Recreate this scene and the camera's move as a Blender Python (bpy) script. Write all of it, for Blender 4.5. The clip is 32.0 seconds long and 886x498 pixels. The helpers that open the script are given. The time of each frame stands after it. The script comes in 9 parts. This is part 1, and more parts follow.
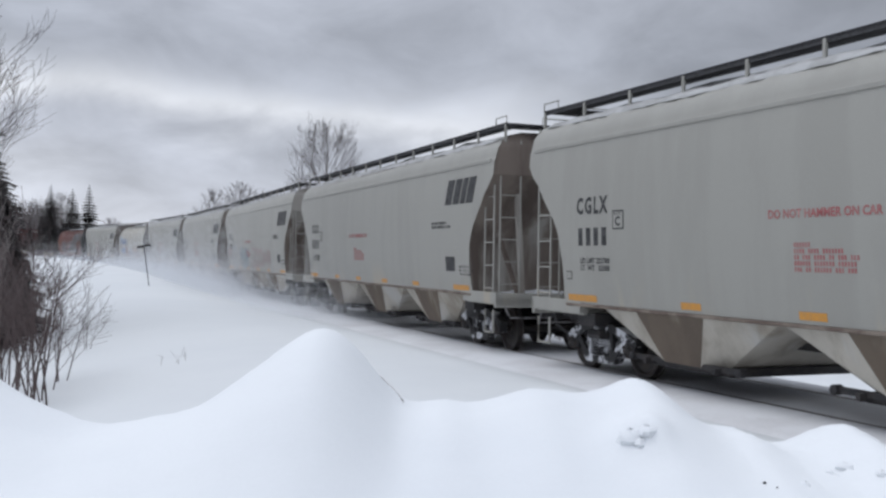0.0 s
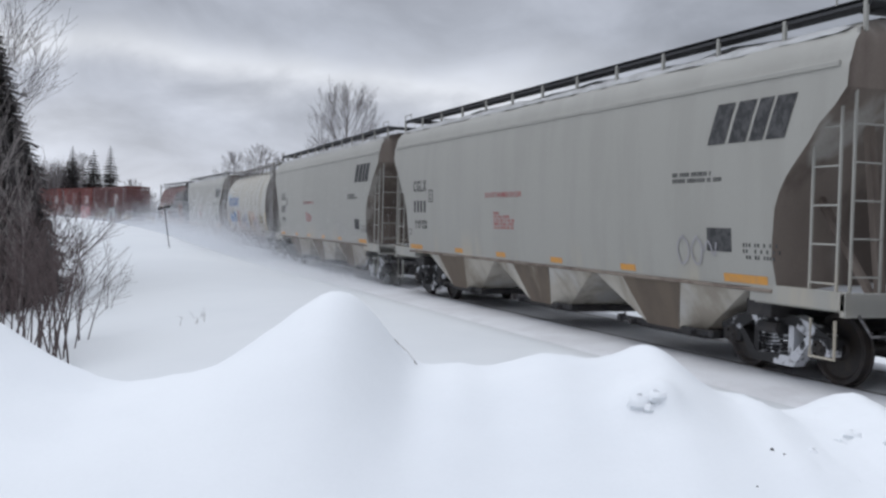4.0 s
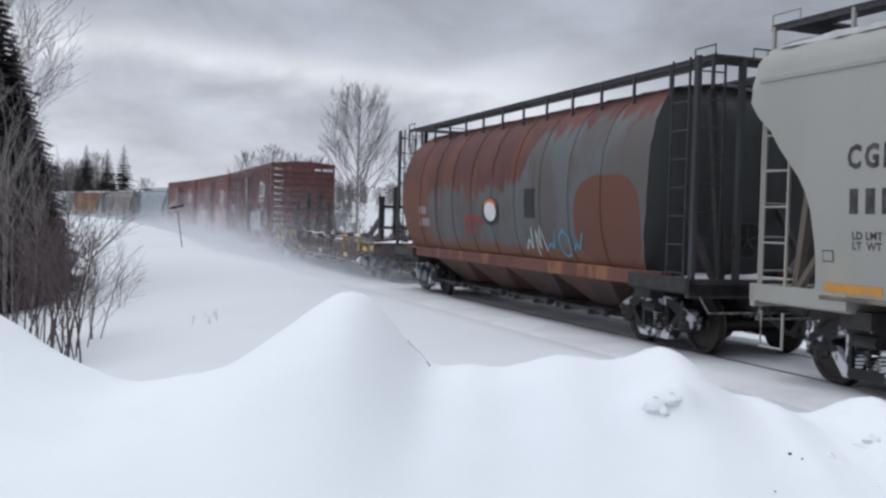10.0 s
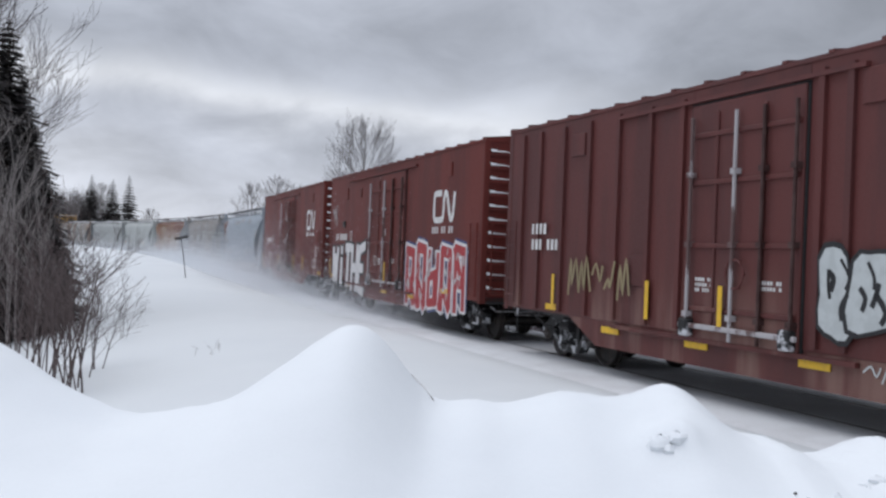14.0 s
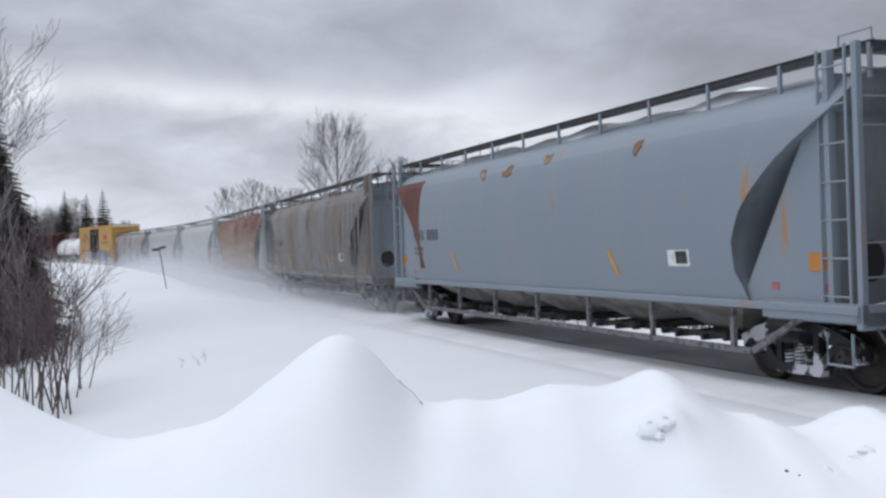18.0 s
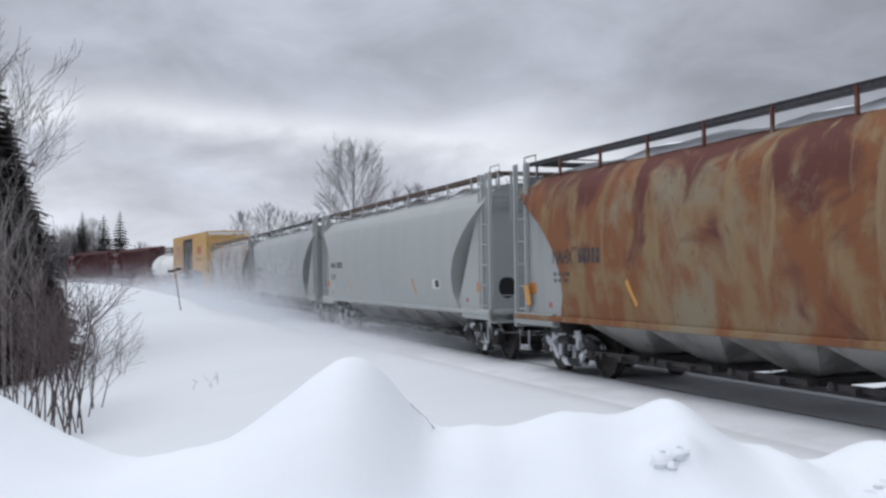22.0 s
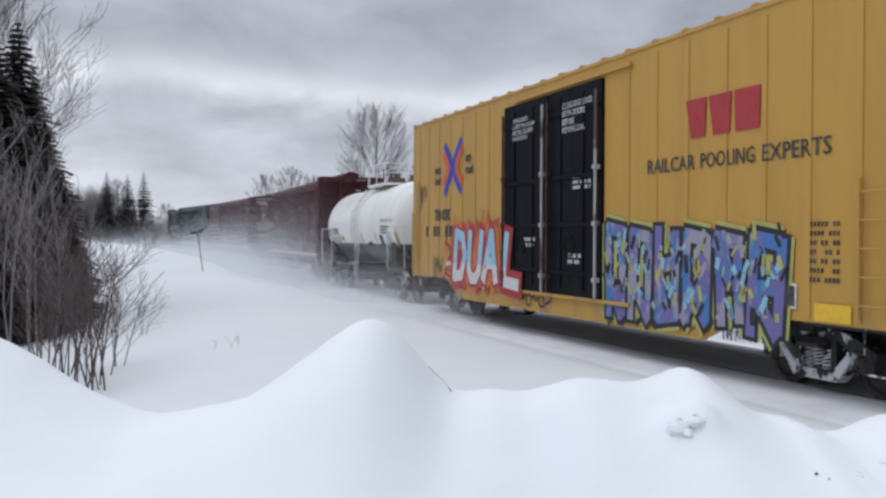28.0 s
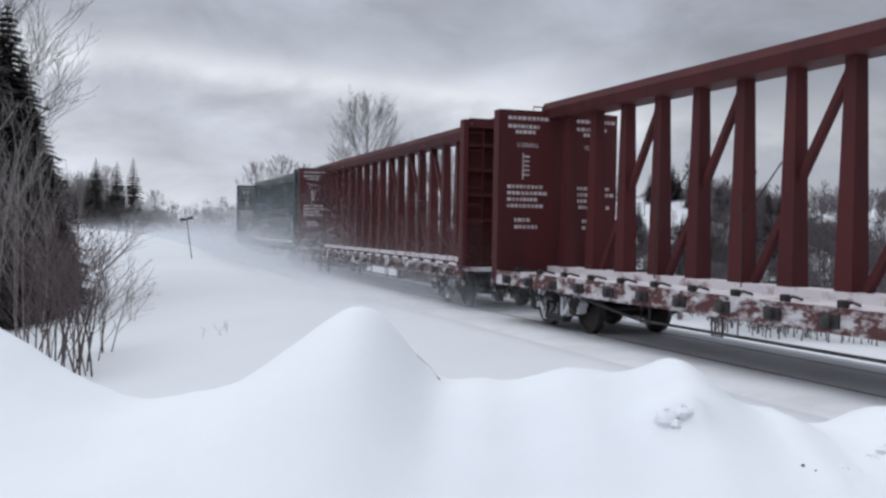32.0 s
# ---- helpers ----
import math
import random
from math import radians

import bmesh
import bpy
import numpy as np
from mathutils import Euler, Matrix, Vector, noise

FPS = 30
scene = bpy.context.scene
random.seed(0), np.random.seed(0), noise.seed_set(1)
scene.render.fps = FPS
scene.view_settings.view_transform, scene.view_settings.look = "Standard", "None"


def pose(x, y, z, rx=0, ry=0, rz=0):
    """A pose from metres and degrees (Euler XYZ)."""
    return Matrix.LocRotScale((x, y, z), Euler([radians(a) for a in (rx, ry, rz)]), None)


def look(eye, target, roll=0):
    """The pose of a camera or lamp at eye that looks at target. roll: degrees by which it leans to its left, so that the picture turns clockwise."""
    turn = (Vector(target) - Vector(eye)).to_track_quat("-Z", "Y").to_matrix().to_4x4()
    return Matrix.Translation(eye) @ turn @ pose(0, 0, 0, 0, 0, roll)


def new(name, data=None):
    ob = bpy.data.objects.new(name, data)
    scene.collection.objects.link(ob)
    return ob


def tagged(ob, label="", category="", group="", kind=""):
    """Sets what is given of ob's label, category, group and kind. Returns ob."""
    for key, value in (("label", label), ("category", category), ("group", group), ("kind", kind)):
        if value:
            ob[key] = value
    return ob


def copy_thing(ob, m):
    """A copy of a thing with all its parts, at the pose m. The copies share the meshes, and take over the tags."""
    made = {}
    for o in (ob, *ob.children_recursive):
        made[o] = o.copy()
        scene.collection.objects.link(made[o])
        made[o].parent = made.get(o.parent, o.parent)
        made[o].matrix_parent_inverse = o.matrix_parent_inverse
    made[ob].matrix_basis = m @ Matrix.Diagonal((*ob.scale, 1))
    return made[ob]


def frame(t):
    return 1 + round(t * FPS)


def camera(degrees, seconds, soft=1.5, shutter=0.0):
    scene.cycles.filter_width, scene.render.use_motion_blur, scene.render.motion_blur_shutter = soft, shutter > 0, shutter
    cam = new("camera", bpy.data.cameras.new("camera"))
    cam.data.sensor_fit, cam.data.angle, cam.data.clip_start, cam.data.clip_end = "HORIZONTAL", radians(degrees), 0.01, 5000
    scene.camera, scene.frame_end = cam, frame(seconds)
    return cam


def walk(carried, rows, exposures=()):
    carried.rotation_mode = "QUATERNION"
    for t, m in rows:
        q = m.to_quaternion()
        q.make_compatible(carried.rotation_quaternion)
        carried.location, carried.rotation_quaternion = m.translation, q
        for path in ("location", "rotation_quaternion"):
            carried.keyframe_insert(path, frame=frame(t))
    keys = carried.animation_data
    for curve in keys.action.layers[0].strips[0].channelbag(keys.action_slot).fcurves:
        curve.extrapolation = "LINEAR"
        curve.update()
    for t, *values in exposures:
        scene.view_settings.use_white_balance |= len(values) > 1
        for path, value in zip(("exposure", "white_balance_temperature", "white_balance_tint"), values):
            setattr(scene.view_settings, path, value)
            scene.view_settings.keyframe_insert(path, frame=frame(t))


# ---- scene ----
# ---- camera: hand-held on the roadside bank, rail top is z = 0 ----
cam = camera(47.0, 32.0, soft=2.6)
EYE_Z = 1.95


def cam_pose(dx, dy, dz, pitch, roll, yaw):
    return pose(dx, dy, EYE_Z + dz, 90 + pitch, roll, yaw)


PATH = [
    (0.0, cam_pose(-0.014, 0.005, -0.025, 0.46, -0.80, -0.10)),
    (0.5, cam_pose(-0.012, 0.004, -0.028, 0.15, -0.99, -0.26)),
    (1.0, cam_pose(-0.007, 0.002, -0.030, -0.38, -0.95, -0.62)),
    (1.5, cam_pose(-0.007, 0.007, -0.029, -1.00, -0.87, -0.69)),
    (2.0, cam_pose(-0.012, 0.005, -0.025, -1.25, -0.92, -0.53)),
    (2.5, cam_pose(-0.014, 0.001, -0.031, -1.03, -1.12, -0.05)),
    (3.0, cam_pose(-0.003, -0.028, -0.031, -0.86, -1.38, 0.35)),
    (3.5, cam_pose(0.012, -0.043, -0.029, -1.04, -1.68, 1.32)),
    (5.5, cam_pose(-0.007, 0.000, -0.017, -2.95, -0.61, -0.89)),
    (6.0, cam_pose(0.001, 0.001, -0.019, -1.99, -0.32, 0.61)),
    (6.5, cam_pose(0.012, -0.006, -0.015, -2.11, 0.53, 0.43)),
    (7.0, cam_pose(0.017, -0.008, -0.011, -1.86, 0.06, -0.15)),
    (7.5, cam_pose(0.012, -0.006, -0.009, -1.48, -0.46, 0.10)),
    (8.0, cam_pose(0.007, -0.004, -0.015, -1.22, -0.95, 0.50)),
    (8.5, cam_pose(0.002, 0.001, -0.020, -1.60, -1.24, 0.73)),
    (9.0, cam_pose(-0.002, 0.001, -0.020, -1.61, -1.27, 0.93)),
    (9.5, cam_pose(-0.007, 0.008, -0.023, -1.64, -1.47, 1.16)),
    (10.0, cam_pose(-0.001, 0.005, -0.024, -1.55, -1.69, 1.65)),
    (10.5, cam_pose(0.001, 0.007, -0.022, -1.56, -1.74, 1.82)),
    (11.0, cam_pose(0.003, 0.005, -0.020, -1.61, -1.82, 1.96)),
    (11.5, cam_pose(-0.001, 0.008, -0.021, -1.77, -1.71, 2.16)),
    (12.0, cam_pose(-0.000, 0.012, -0.017, -1.44, -1.73, 2.21)),
    (12.5, cam_pose(-0.007, 0.005, -0.020, -0.80, -2.08, 1.90)),
    (13.0, cam_pose(-0.003, 0.006, -0.019, -0.20, -2.49, 2.15)),
    (13.5, cam_pose(-0.007, 0.004, -0.020, 0.11, -2.47, 2.09)),
    (15.5, cam_pose(-0.009, -0.002, -0.020, 1.15, -1.77, 0.79)),
    (16.0, cam_pose(-0.005, -0.003, -0.023, 1.45, -2.44, 0.56)),
    (16.5, cam_pose(-0.006, 0.005, -0.021, 0.15, -2.33, 1.50)),
    (17.0, cam_pose(-0.006, -0.005, -0.015, 0.56, -2.48, 1.13)),
    (17.5, cam_pose(-0.010, -0.002, 0.010, -1.22, -0.03, 2.09)),
    (18.0, cam_pose(0.002, 0.000, 0.046, -0.27, 1.95, 0.72)),
    (18.5, cam_pose(0.000, -0.006, 0.042, 1.42, 1.81, 1.03)),
    (19.0, cam_pose(0.002, -0.009, 0.034, 1.20, 1.52, 1.41)),
    (19.5, cam_pose(0.003, -0.009, 0.037, 0.78, 1.52, 1.31)),
    (20.0, cam_pose(0.002, -0.010, 0.037, 0.90, 1.60, 1.27)),
    (20.5, cam_pose(0.006, -0.005, 0.038, 1.61, 0.83, 1.09)),
    (21.0, cam_pose(0.010, -0.007, 0.031, 1.42, 1.00, 0.86)),
    (21.5, cam_pose(0.006, -0.007, 0.027, 1.19, 0.83, 1.20)),
    (22.0, cam_pose(-0.001, 0.001, 0.029, 1.29, 0.82, 1.53)),
    (22.5, cam_pose(0.001, 0.003, 0.027, 1.23, 0.96, 1.91)),
    (23.0, cam_pose(0.002, 0.004, 0.028, 1.13, 0.99, 2.19)),
    (23.5, cam_pose(0.000, 0.001, 0.024, 1.04, 0.97, 2.19)),
    (24.0, cam_pose(0.002, 0.003, 0.028, 0.99, 0.86, 2.22)),
    (24.5, cam_pose(0.004, 0.003, 0.028, 1.06, 0.75, 2.10)),
    (26.5, cam_pose(-0.000, 0.007, 0.019, -0.02, -0.55, 2.97)),
    (27.0, cam_pose(-0.004, 0.012, 0.017, 0.07, -0.34, 2.90)),
    (27.5, cam_pose(0.001, 0.005, 0.021, -0.09, -0.28, 2.68)),
    (28.0, cam_pose(0.004, -0.003, 0.015, -0.57, -0.29, 2.73)),
    (28.5, cam_pose(0.006, 0.006, 0.014, -0.66, -0.40, 2.91)),
    (29.0, cam_pose(0.005, -0.001, 0.014, -0.61, -0.47, 2.82)),
    (29.5, cam_pose(0.010, -0.002, 0.017, -0.89, -0.32, 2.47)),
    (30.0, cam_pose(0.007, 0.003, 0.014, -1.12, -0.18, 2.17)),
    (30.5, cam_pose(0.003, 0.004, 0.007, -1.20, -0.42, 2.34)),
    (31.0, cam_pose(-0.002, 0.008, 0.007, -1.13, -0.65, 2.41)),
    (31.5, cam_pose(-0.004, 0.012, 0.002, -1.02, -1.14, 2.57)),
    (32.0, cam_pose(0.003, 0.013, 0.004, -1.11, -0.96, 2.16)),
]
walk(cam, PATH, [(0.0, 0.0), (13.0, 0.0), (16.0, 0.08), (22.0, 0.08), (24.0, 0.02), (32.0, 0.0)])

# ---- world: thick broken overcast, soft sun behind the cloud ----
SUN_AZ, SUN_EL = radians(-70), radians(66)
world = bpy.data.worlds.new("overcast_sky")
scene.world = world
world.use_nodes = True
wn, wl = world.node_tree.nodes, world.node_tree.links
wn.clear()


def wnode(kind, **inputs):
    n = wn.new(kind)
    for key, value in inputs.items():
        n.inputs[key.replace("_", " ")].default_value = value
    return n


sky = wn.new("ShaderNodeTexSky")
sky.sky_type, sky.sun_disc = "NISHITA", False
sky.sun_elevation, sky.sun_rotation = SUN_EL, SUN_AZ
coord = wn.new("ShaderNodeTexCoord")
sep = wn.new("ShaderNodeSeparateXYZ")
wl.new(coord.outputs["Generated"], sep.inputs[0])
# the cloud deck is a flat sheet: directions are projected on it
up = wn.new("ShaderNodeMath"); up.operation = "MAXIMUM"; up.inputs[1].default_value = 0.0
wl.new(sep.outputs["Z"], up.inputs[0])
lift = wn.new("ShaderNodeMath"); lift.operation = "ADD"; lift.inputs[1].default_value = 0.42
wl.new(up.outputs[0], lift.inputs[0])
px = wn.new("ShaderNodeMath"); px.operation = "DIVIDE"
py = wn.new("ShaderNodeMath"); py.operation = "DIVIDE"
wl.new(sep.outputs["X"], px.inputs[0]); wl.new(lift.outputs[0], px.inputs[1])
wl.new(sep.outputs["Y"], py.inputs[0]); wl.new(lift.outputs[0], py.inputs[1])
flat = wn.new("ShaderNodeCombineXYZ")
wl.new(px.outputs[0], flat.inputs[0]); wl.new(py.outputs[0], flat.inputs[1])
shift = wn.new("ShaderNodeMapping")
shift.inputs["Location"].default_value = (5.1, 3.3, 0.0)
wl.new(flat.outputs[0], shift.inputs[0])
big = wnode("ShaderNodeTexNoise", Scale=1.7, Detail=3.0, Roughness=0.45, Distortion=0.25)
fine = wnode("ShaderNodeTexNoise", Scale=4.6, Detail=6.0, Roughness=0.55, Distortion=0.35)
wl.new(shift.outputs[0], big.inputs["Vector"]); wl.new(shift.outputs[0], fine.inputs["Vector"])


def wmath(kind, a, b, c=None):
    n = wn.new("ShaderNodeMath"); n.operation = kind
    for k, v in enumerate((a, b) if c is None else (a, b, c)):
        if isinstance(v, float):
            n.inputs[k].default_value = v
        else:
            wl.new(v, n.inputs[k])
    return n.outputs[0]


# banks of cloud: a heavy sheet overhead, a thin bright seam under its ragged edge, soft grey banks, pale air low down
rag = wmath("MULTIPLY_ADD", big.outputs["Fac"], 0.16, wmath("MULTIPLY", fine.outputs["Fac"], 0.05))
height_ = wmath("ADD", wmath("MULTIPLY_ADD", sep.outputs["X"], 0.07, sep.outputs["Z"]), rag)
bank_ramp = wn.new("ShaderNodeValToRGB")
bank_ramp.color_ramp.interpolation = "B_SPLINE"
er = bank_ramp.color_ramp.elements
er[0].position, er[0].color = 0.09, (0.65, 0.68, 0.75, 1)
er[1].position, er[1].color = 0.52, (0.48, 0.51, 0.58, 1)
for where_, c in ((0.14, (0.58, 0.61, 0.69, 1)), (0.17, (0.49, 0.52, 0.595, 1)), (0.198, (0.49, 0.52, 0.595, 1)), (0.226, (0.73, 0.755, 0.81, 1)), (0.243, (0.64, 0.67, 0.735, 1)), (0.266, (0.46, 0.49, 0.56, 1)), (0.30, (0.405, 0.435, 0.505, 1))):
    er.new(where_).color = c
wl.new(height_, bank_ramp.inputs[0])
puff = wn.new("ShaderNodeMapRange")
puff.inputs["From Min"].default_value, puff.inputs["From Max"].default_value = 0.3, 0.7
puff.inputs["To Min"].default_value, puff.inputs["To Max"].default_value = 0.80, 1.20
wl.new(fine.outputs["Fac"], puff.inputs["Value"])
ramp = wn.new("ShaderNodeVectorMath"); ramp.operation = "MULTIPLY"
wl.new(bank_ramp.outputs["Color"], ramp.inputs[0]); wl.new(puff.outputs[0], ramp.inputs[1])
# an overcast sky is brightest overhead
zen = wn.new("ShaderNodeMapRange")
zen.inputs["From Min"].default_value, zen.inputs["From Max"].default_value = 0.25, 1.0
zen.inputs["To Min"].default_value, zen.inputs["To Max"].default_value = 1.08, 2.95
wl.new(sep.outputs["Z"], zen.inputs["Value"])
# the deck thickens and darkens towards the east
thick = wn.new("ShaderNodeMapRange"); thick.interpolation_type = "SMOOTHSTEP"
thick.inputs["From Min"].default_value, thick.inputs["From Max"].default_value = 0.02, 0.40
thick.inputs["To Min"].default_value, thick.inputs["To Max"].default_value = 1.0, 0.68
wl.new(sep.outputs["X"], thick.inputs["Value"])
deck = wn.new("ShaderNodeMath"); deck.operation = "MULTIPLY"
wl.new(zen.outputs[0], deck.inputs[0]); wl.new(thick.outputs[0], deck.inputs[1])
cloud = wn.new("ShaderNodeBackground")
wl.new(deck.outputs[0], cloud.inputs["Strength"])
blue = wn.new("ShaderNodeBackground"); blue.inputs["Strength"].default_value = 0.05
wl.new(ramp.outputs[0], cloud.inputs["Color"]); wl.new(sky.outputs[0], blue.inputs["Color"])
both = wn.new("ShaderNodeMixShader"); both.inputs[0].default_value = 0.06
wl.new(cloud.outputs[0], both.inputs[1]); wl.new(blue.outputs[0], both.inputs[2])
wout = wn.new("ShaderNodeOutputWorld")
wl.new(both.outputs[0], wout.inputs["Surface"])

sun = new("sun", bpy.data.lights.new("sun", "SUN"))
sun.data.energy, sun.data.angle, sun.data.color = 0.60, radians(30), (1.0, 0.98, 0.95)
sun.matrix_world = look((math.sin(SUN_AZ) * 50 * math.cos(SUN_EL), math.cos(SUN_AZ) * 50 * math.cos(SUN_EL), 50 * math.sin(SUN_EL)), (0, 0, 0))

# ---- materials ----


def material(name, base, rough=0.6, metal=0.0, second=None, scale=3.0, amount=0.5, stretch=(1, 1, 1), detail=6.0,
             third=None, scale3=0.6, lo3=0.52, hi3=0.66, grain=60.0, grain_amount=0.12, bump=0.15, bump_scale=25.0, spec=0.4,
             low=0.42, high=0.62, z_top=None, z_soft=0.6, split=None):
    """A paint, metal, wood, bark or snow: a base colour, patches of a second and third colour at two scales, grain and relief.
    z_top: the third colour gathers below that height of the thing (road dirt thrown up from the track)."""
    m = bpy.data.materials.new(name)
    m.use_nodes = True
    nt = m.node_tree
    n, l = nt.nodes, nt.links
    bsdf = n["Principled BSDF"]
    bsdf.inputs["Roughness"].default_value, bsdf.inputs["Metallic"].default_value = rough, metal
    bsdf.inputs["Specular IOR Level"].default_value = spec
    tc, info = n.new("ShaderNodeTexCoord"), n.new("ShaderNodeObjectInfo")
    where = n.new("ShaderNodeVectorMath"); where.operation = "ADD"
    off = n.new("ShaderNodeMath"); off.operation = "MULTIPLY"; off.inputs[1].default_value = 37.0
    l.new(info.outputs["Random"], off.inputs[0])
    l.new(tc.outputs["Object"], where.inputs[0]); l.new(off.outputs[0], where.inputs[1])

    def noise_fac(sc, st, det, lo, hi):
        mp = n.new("ShaderNodeMapping"); mp.inputs["Scale"].default_value = st
        nz = n.new("ShaderNodeTexNoise"); nz.inputs["Scale"].default_value = sc
        nz.inputs["Detail"].default_value, nz.inputs["Roughness"].default_value = det, 0.6
        l.new(where.outputs[0], mp.inputs[0]); l.new(mp.outputs[0], nz.inputs["Vector"])
        mr = n.new("ShaderNodeMapRange"); mr.interpolation_type = "SMOOTHSTEP"
        mr.inputs["From Min"].default_value, mr.inputs["From Max"].default_value = lo, hi
        l.new(nz.outputs["Fac"], mr.inputs["Value"])
        return mr.outputs["Result"]

    def mix(fac, a, b, kind="MIX"):
        mx = n.new("ShaderNodeMix"); mx.data_type, mx.blend_type = "RGBA", kind
        for sock, v in ((mx.inputs[0], fac), (mx.inputs[6], a), (mx.inputs[7], b)):
            if isinstance(v, bpy.types.NodeSocket):
                l.new(v, sock)
            else:
                sock.default_value = (*v, 1) if isinstance(v, tuple) else v
        return mx.outputs[2]

    def times(a, k):
        mt = n.new("ShaderNodeMath"); mt.operation = "MULTIPLY"
        l.new(a, mt.inputs[0])
        if isinstance(k, bpy.types.NodeSocket):
            l.new(k, mt.inputs[1])
        else:
            mt.inputs[1].default_value = k
        return mt.outputs[0]

    col = base
    if second:
        col = mix(times(noise_fac(scale, stretch, detail, low, high), amount), col, second)
    if split:
        zz, other = split
        sz = n.new("ShaderNodeSeparateXYZ"); l.new(tc.outputs["Object"], sz.inputs[0])
        lt = n.new("ShaderNodeMath"); lt.operation = "LESS_THAN"; lt.inputs[1].default_value = zz
        l.new(sz.outputs["Z"], lt.inputs[0])
        col = mix(lt.outputs[0], col, other)
    if third:
        f3 = noise_fac(scale3, stretch, 4.0, lo3, hi3)
        if z_top is not None:
            sz = n.new("ShaderNodeSeparateXYZ"); l.new(tc.outputs["Object"], sz.inputs[0])
            mr = n.new("ShaderNodeMapRange"); mr.interpolation_type = "SMOOTHSTEP"
            mr.inputs["From Min"].default_value, mr.inputs["From Max"].default_value = z_top, z_top - z_soft
            l.new(sz.outputs["Z"], mr.inputs["Value"])
            f3 = times(f3, mr.outputs["Result"])
        col = mix(f3, col, third)
    g = noise_fac(grain, (1, 1, 1), 3.0, 0.3, 0.7)
    col = mix(times(g, grain_amount), col, (0.02, 0.02, 0.02), "MIX")
    if isinstance(col, bpy.types.NodeSocket):
        l.new(col, bsdf.inputs["Base Color"])
    if bump:
        bz = n.new("ShaderNodeTexNoise"); bz.inputs["Scale"].default_value = bump_scale; bz.inputs["Detail"].default_value = 5
        l.new(where.outputs[0], bz.inputs["Vector"])
        bp = n.new("ShaderNodeBump"); bp.inputs["Strength"].default_value = bump; bp.inputs["Distance"].default_value = 0.02
        l.new(bz.outputs["Fac"], bp.inputs["Height"]); l.new(bp.outputs[0], bsdf.inputs["Normal"])
        rr = n.new("ShaderNodeMapRange")
        rr.inputs["To Min"].default_value, rr.inputs["To Max"].default_value = max(0.03, rough - 0.12), min(1, rough + 0.12)
        l.new(bz.outputs["Fac"], rr.inputs["Value"]); l.new(rr.outputs[0], bsdf.inputs["Roughness"])
    return m


STREAK = (1.0, 1.0, 0.16)   # stains run down a wall
SNOW = material("snow", (0.78, 0.80, 0.81), 0.75, second=(0.74, 0.765, 0.79), scale=0.9, amount=0.5, grain_amount=0.02, bump=0.25, bump_scale=9, spec=0.15)
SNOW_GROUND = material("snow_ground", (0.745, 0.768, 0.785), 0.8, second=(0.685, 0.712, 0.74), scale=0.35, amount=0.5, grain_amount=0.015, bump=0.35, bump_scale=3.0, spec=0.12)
# field snow set darker than the bank: shaded slope and drifting haze in its colour
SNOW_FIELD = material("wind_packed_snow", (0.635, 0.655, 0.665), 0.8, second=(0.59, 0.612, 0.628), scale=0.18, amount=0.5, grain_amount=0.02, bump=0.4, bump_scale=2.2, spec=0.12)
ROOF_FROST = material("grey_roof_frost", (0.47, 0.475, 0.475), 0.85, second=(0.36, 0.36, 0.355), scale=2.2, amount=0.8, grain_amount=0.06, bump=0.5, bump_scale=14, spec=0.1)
BALLAST = material("packed_snow_ballast", (0.70, 0.71, 0.73), 0.9, second=(0.60, 0.60, 0.615), scale=0.8, amount=0.7, grain_amount=0.12, bump=0.5, bump_scale=12)
STEEL_DARK = material("dark_steel", (0.030, 0.029, 0.031), 0.65, 0.1, second=(0.055, 0.048, 0.046), scale=4, amount=0.7, grain_amount=0.2)
STEEL_FROST = material("frosted_steel", (0.022, 0.021, 0.022), 0.65, 0.1, second=(0.66, 0.67, 0.70), scale=2.6, amount=0.92, low=0.51, high=0.57, grain_amount=0.15)
FROST_BAR = material("rime_covered_bar", (0.20, 0.195, 0.20), 0.8, second=(0.055, 0.05, 0.05), scale=7, amount=0.8, low=0.46, high=0.60, grain_amount=0.2, bump=0)
WHEEL = material("wheel_steel", (0.036, 0.032, 0.031), 0.5, 0.4, second=(0.06, 0.046, 0.038), scale=6, amount=0.6)
RAIL = material("rail_steel", (0.16, 0.14, 0.13), 0.4, 0.8, second=(0.10, 0.06, 0.045), scale=5, amount=0.6)
GRATING = material("walkway_grating", (0.055, 0.055, 0.06), 0.7, 0.1, second=(0.02, 0.02, 0.02), scale=30, amount=0.8, stretch=(1, 1, 1))
RUST_GRATING = material("rusty_grating", (0.13, 0.088, 0.066), 0.8, 0.0, second=(0.07, 0.05, 0.04), scale=6, amount=0.8)
HOSE = material("black_rubber", (0.015, 0.015, 0.016), 0.7, bump=0.05)
DARK_ROD = material("dark_lock_rod", (0.045, 0.018, 0.016), 0.6, 0.1, second=(0.09, 0.05, 0.045), scale=4, amount=0.6, bump=0)
FROST_ROD = material("frost_caked_rod", (0.42, 0.40, 0.41), 0.8, second=(0.10, 0.05, 0.045), scale=2.2, amount=0.9, stretch=(1, 1, 0.4), low=0.50, high=0.56, bump=0)
PAINT_WHITE = material("white_stencil", (0.75, 0.75, 0.74), 0.7, second=(0.4, 0.38, 0.36), scale=8, amount=0.5)
PAINT_BLACK = material("black_stencil", (0.03, 0.03, 0.032), 0.7, second=(0.12, 0.12, 0.12), scale=8, amount=0.5)
PAINT_RED = material("red_stencil", (0.37, 0.12, 0.12), 0.7, second=(0.40, 0.24, 0.23), scale=8, amount=0.5)
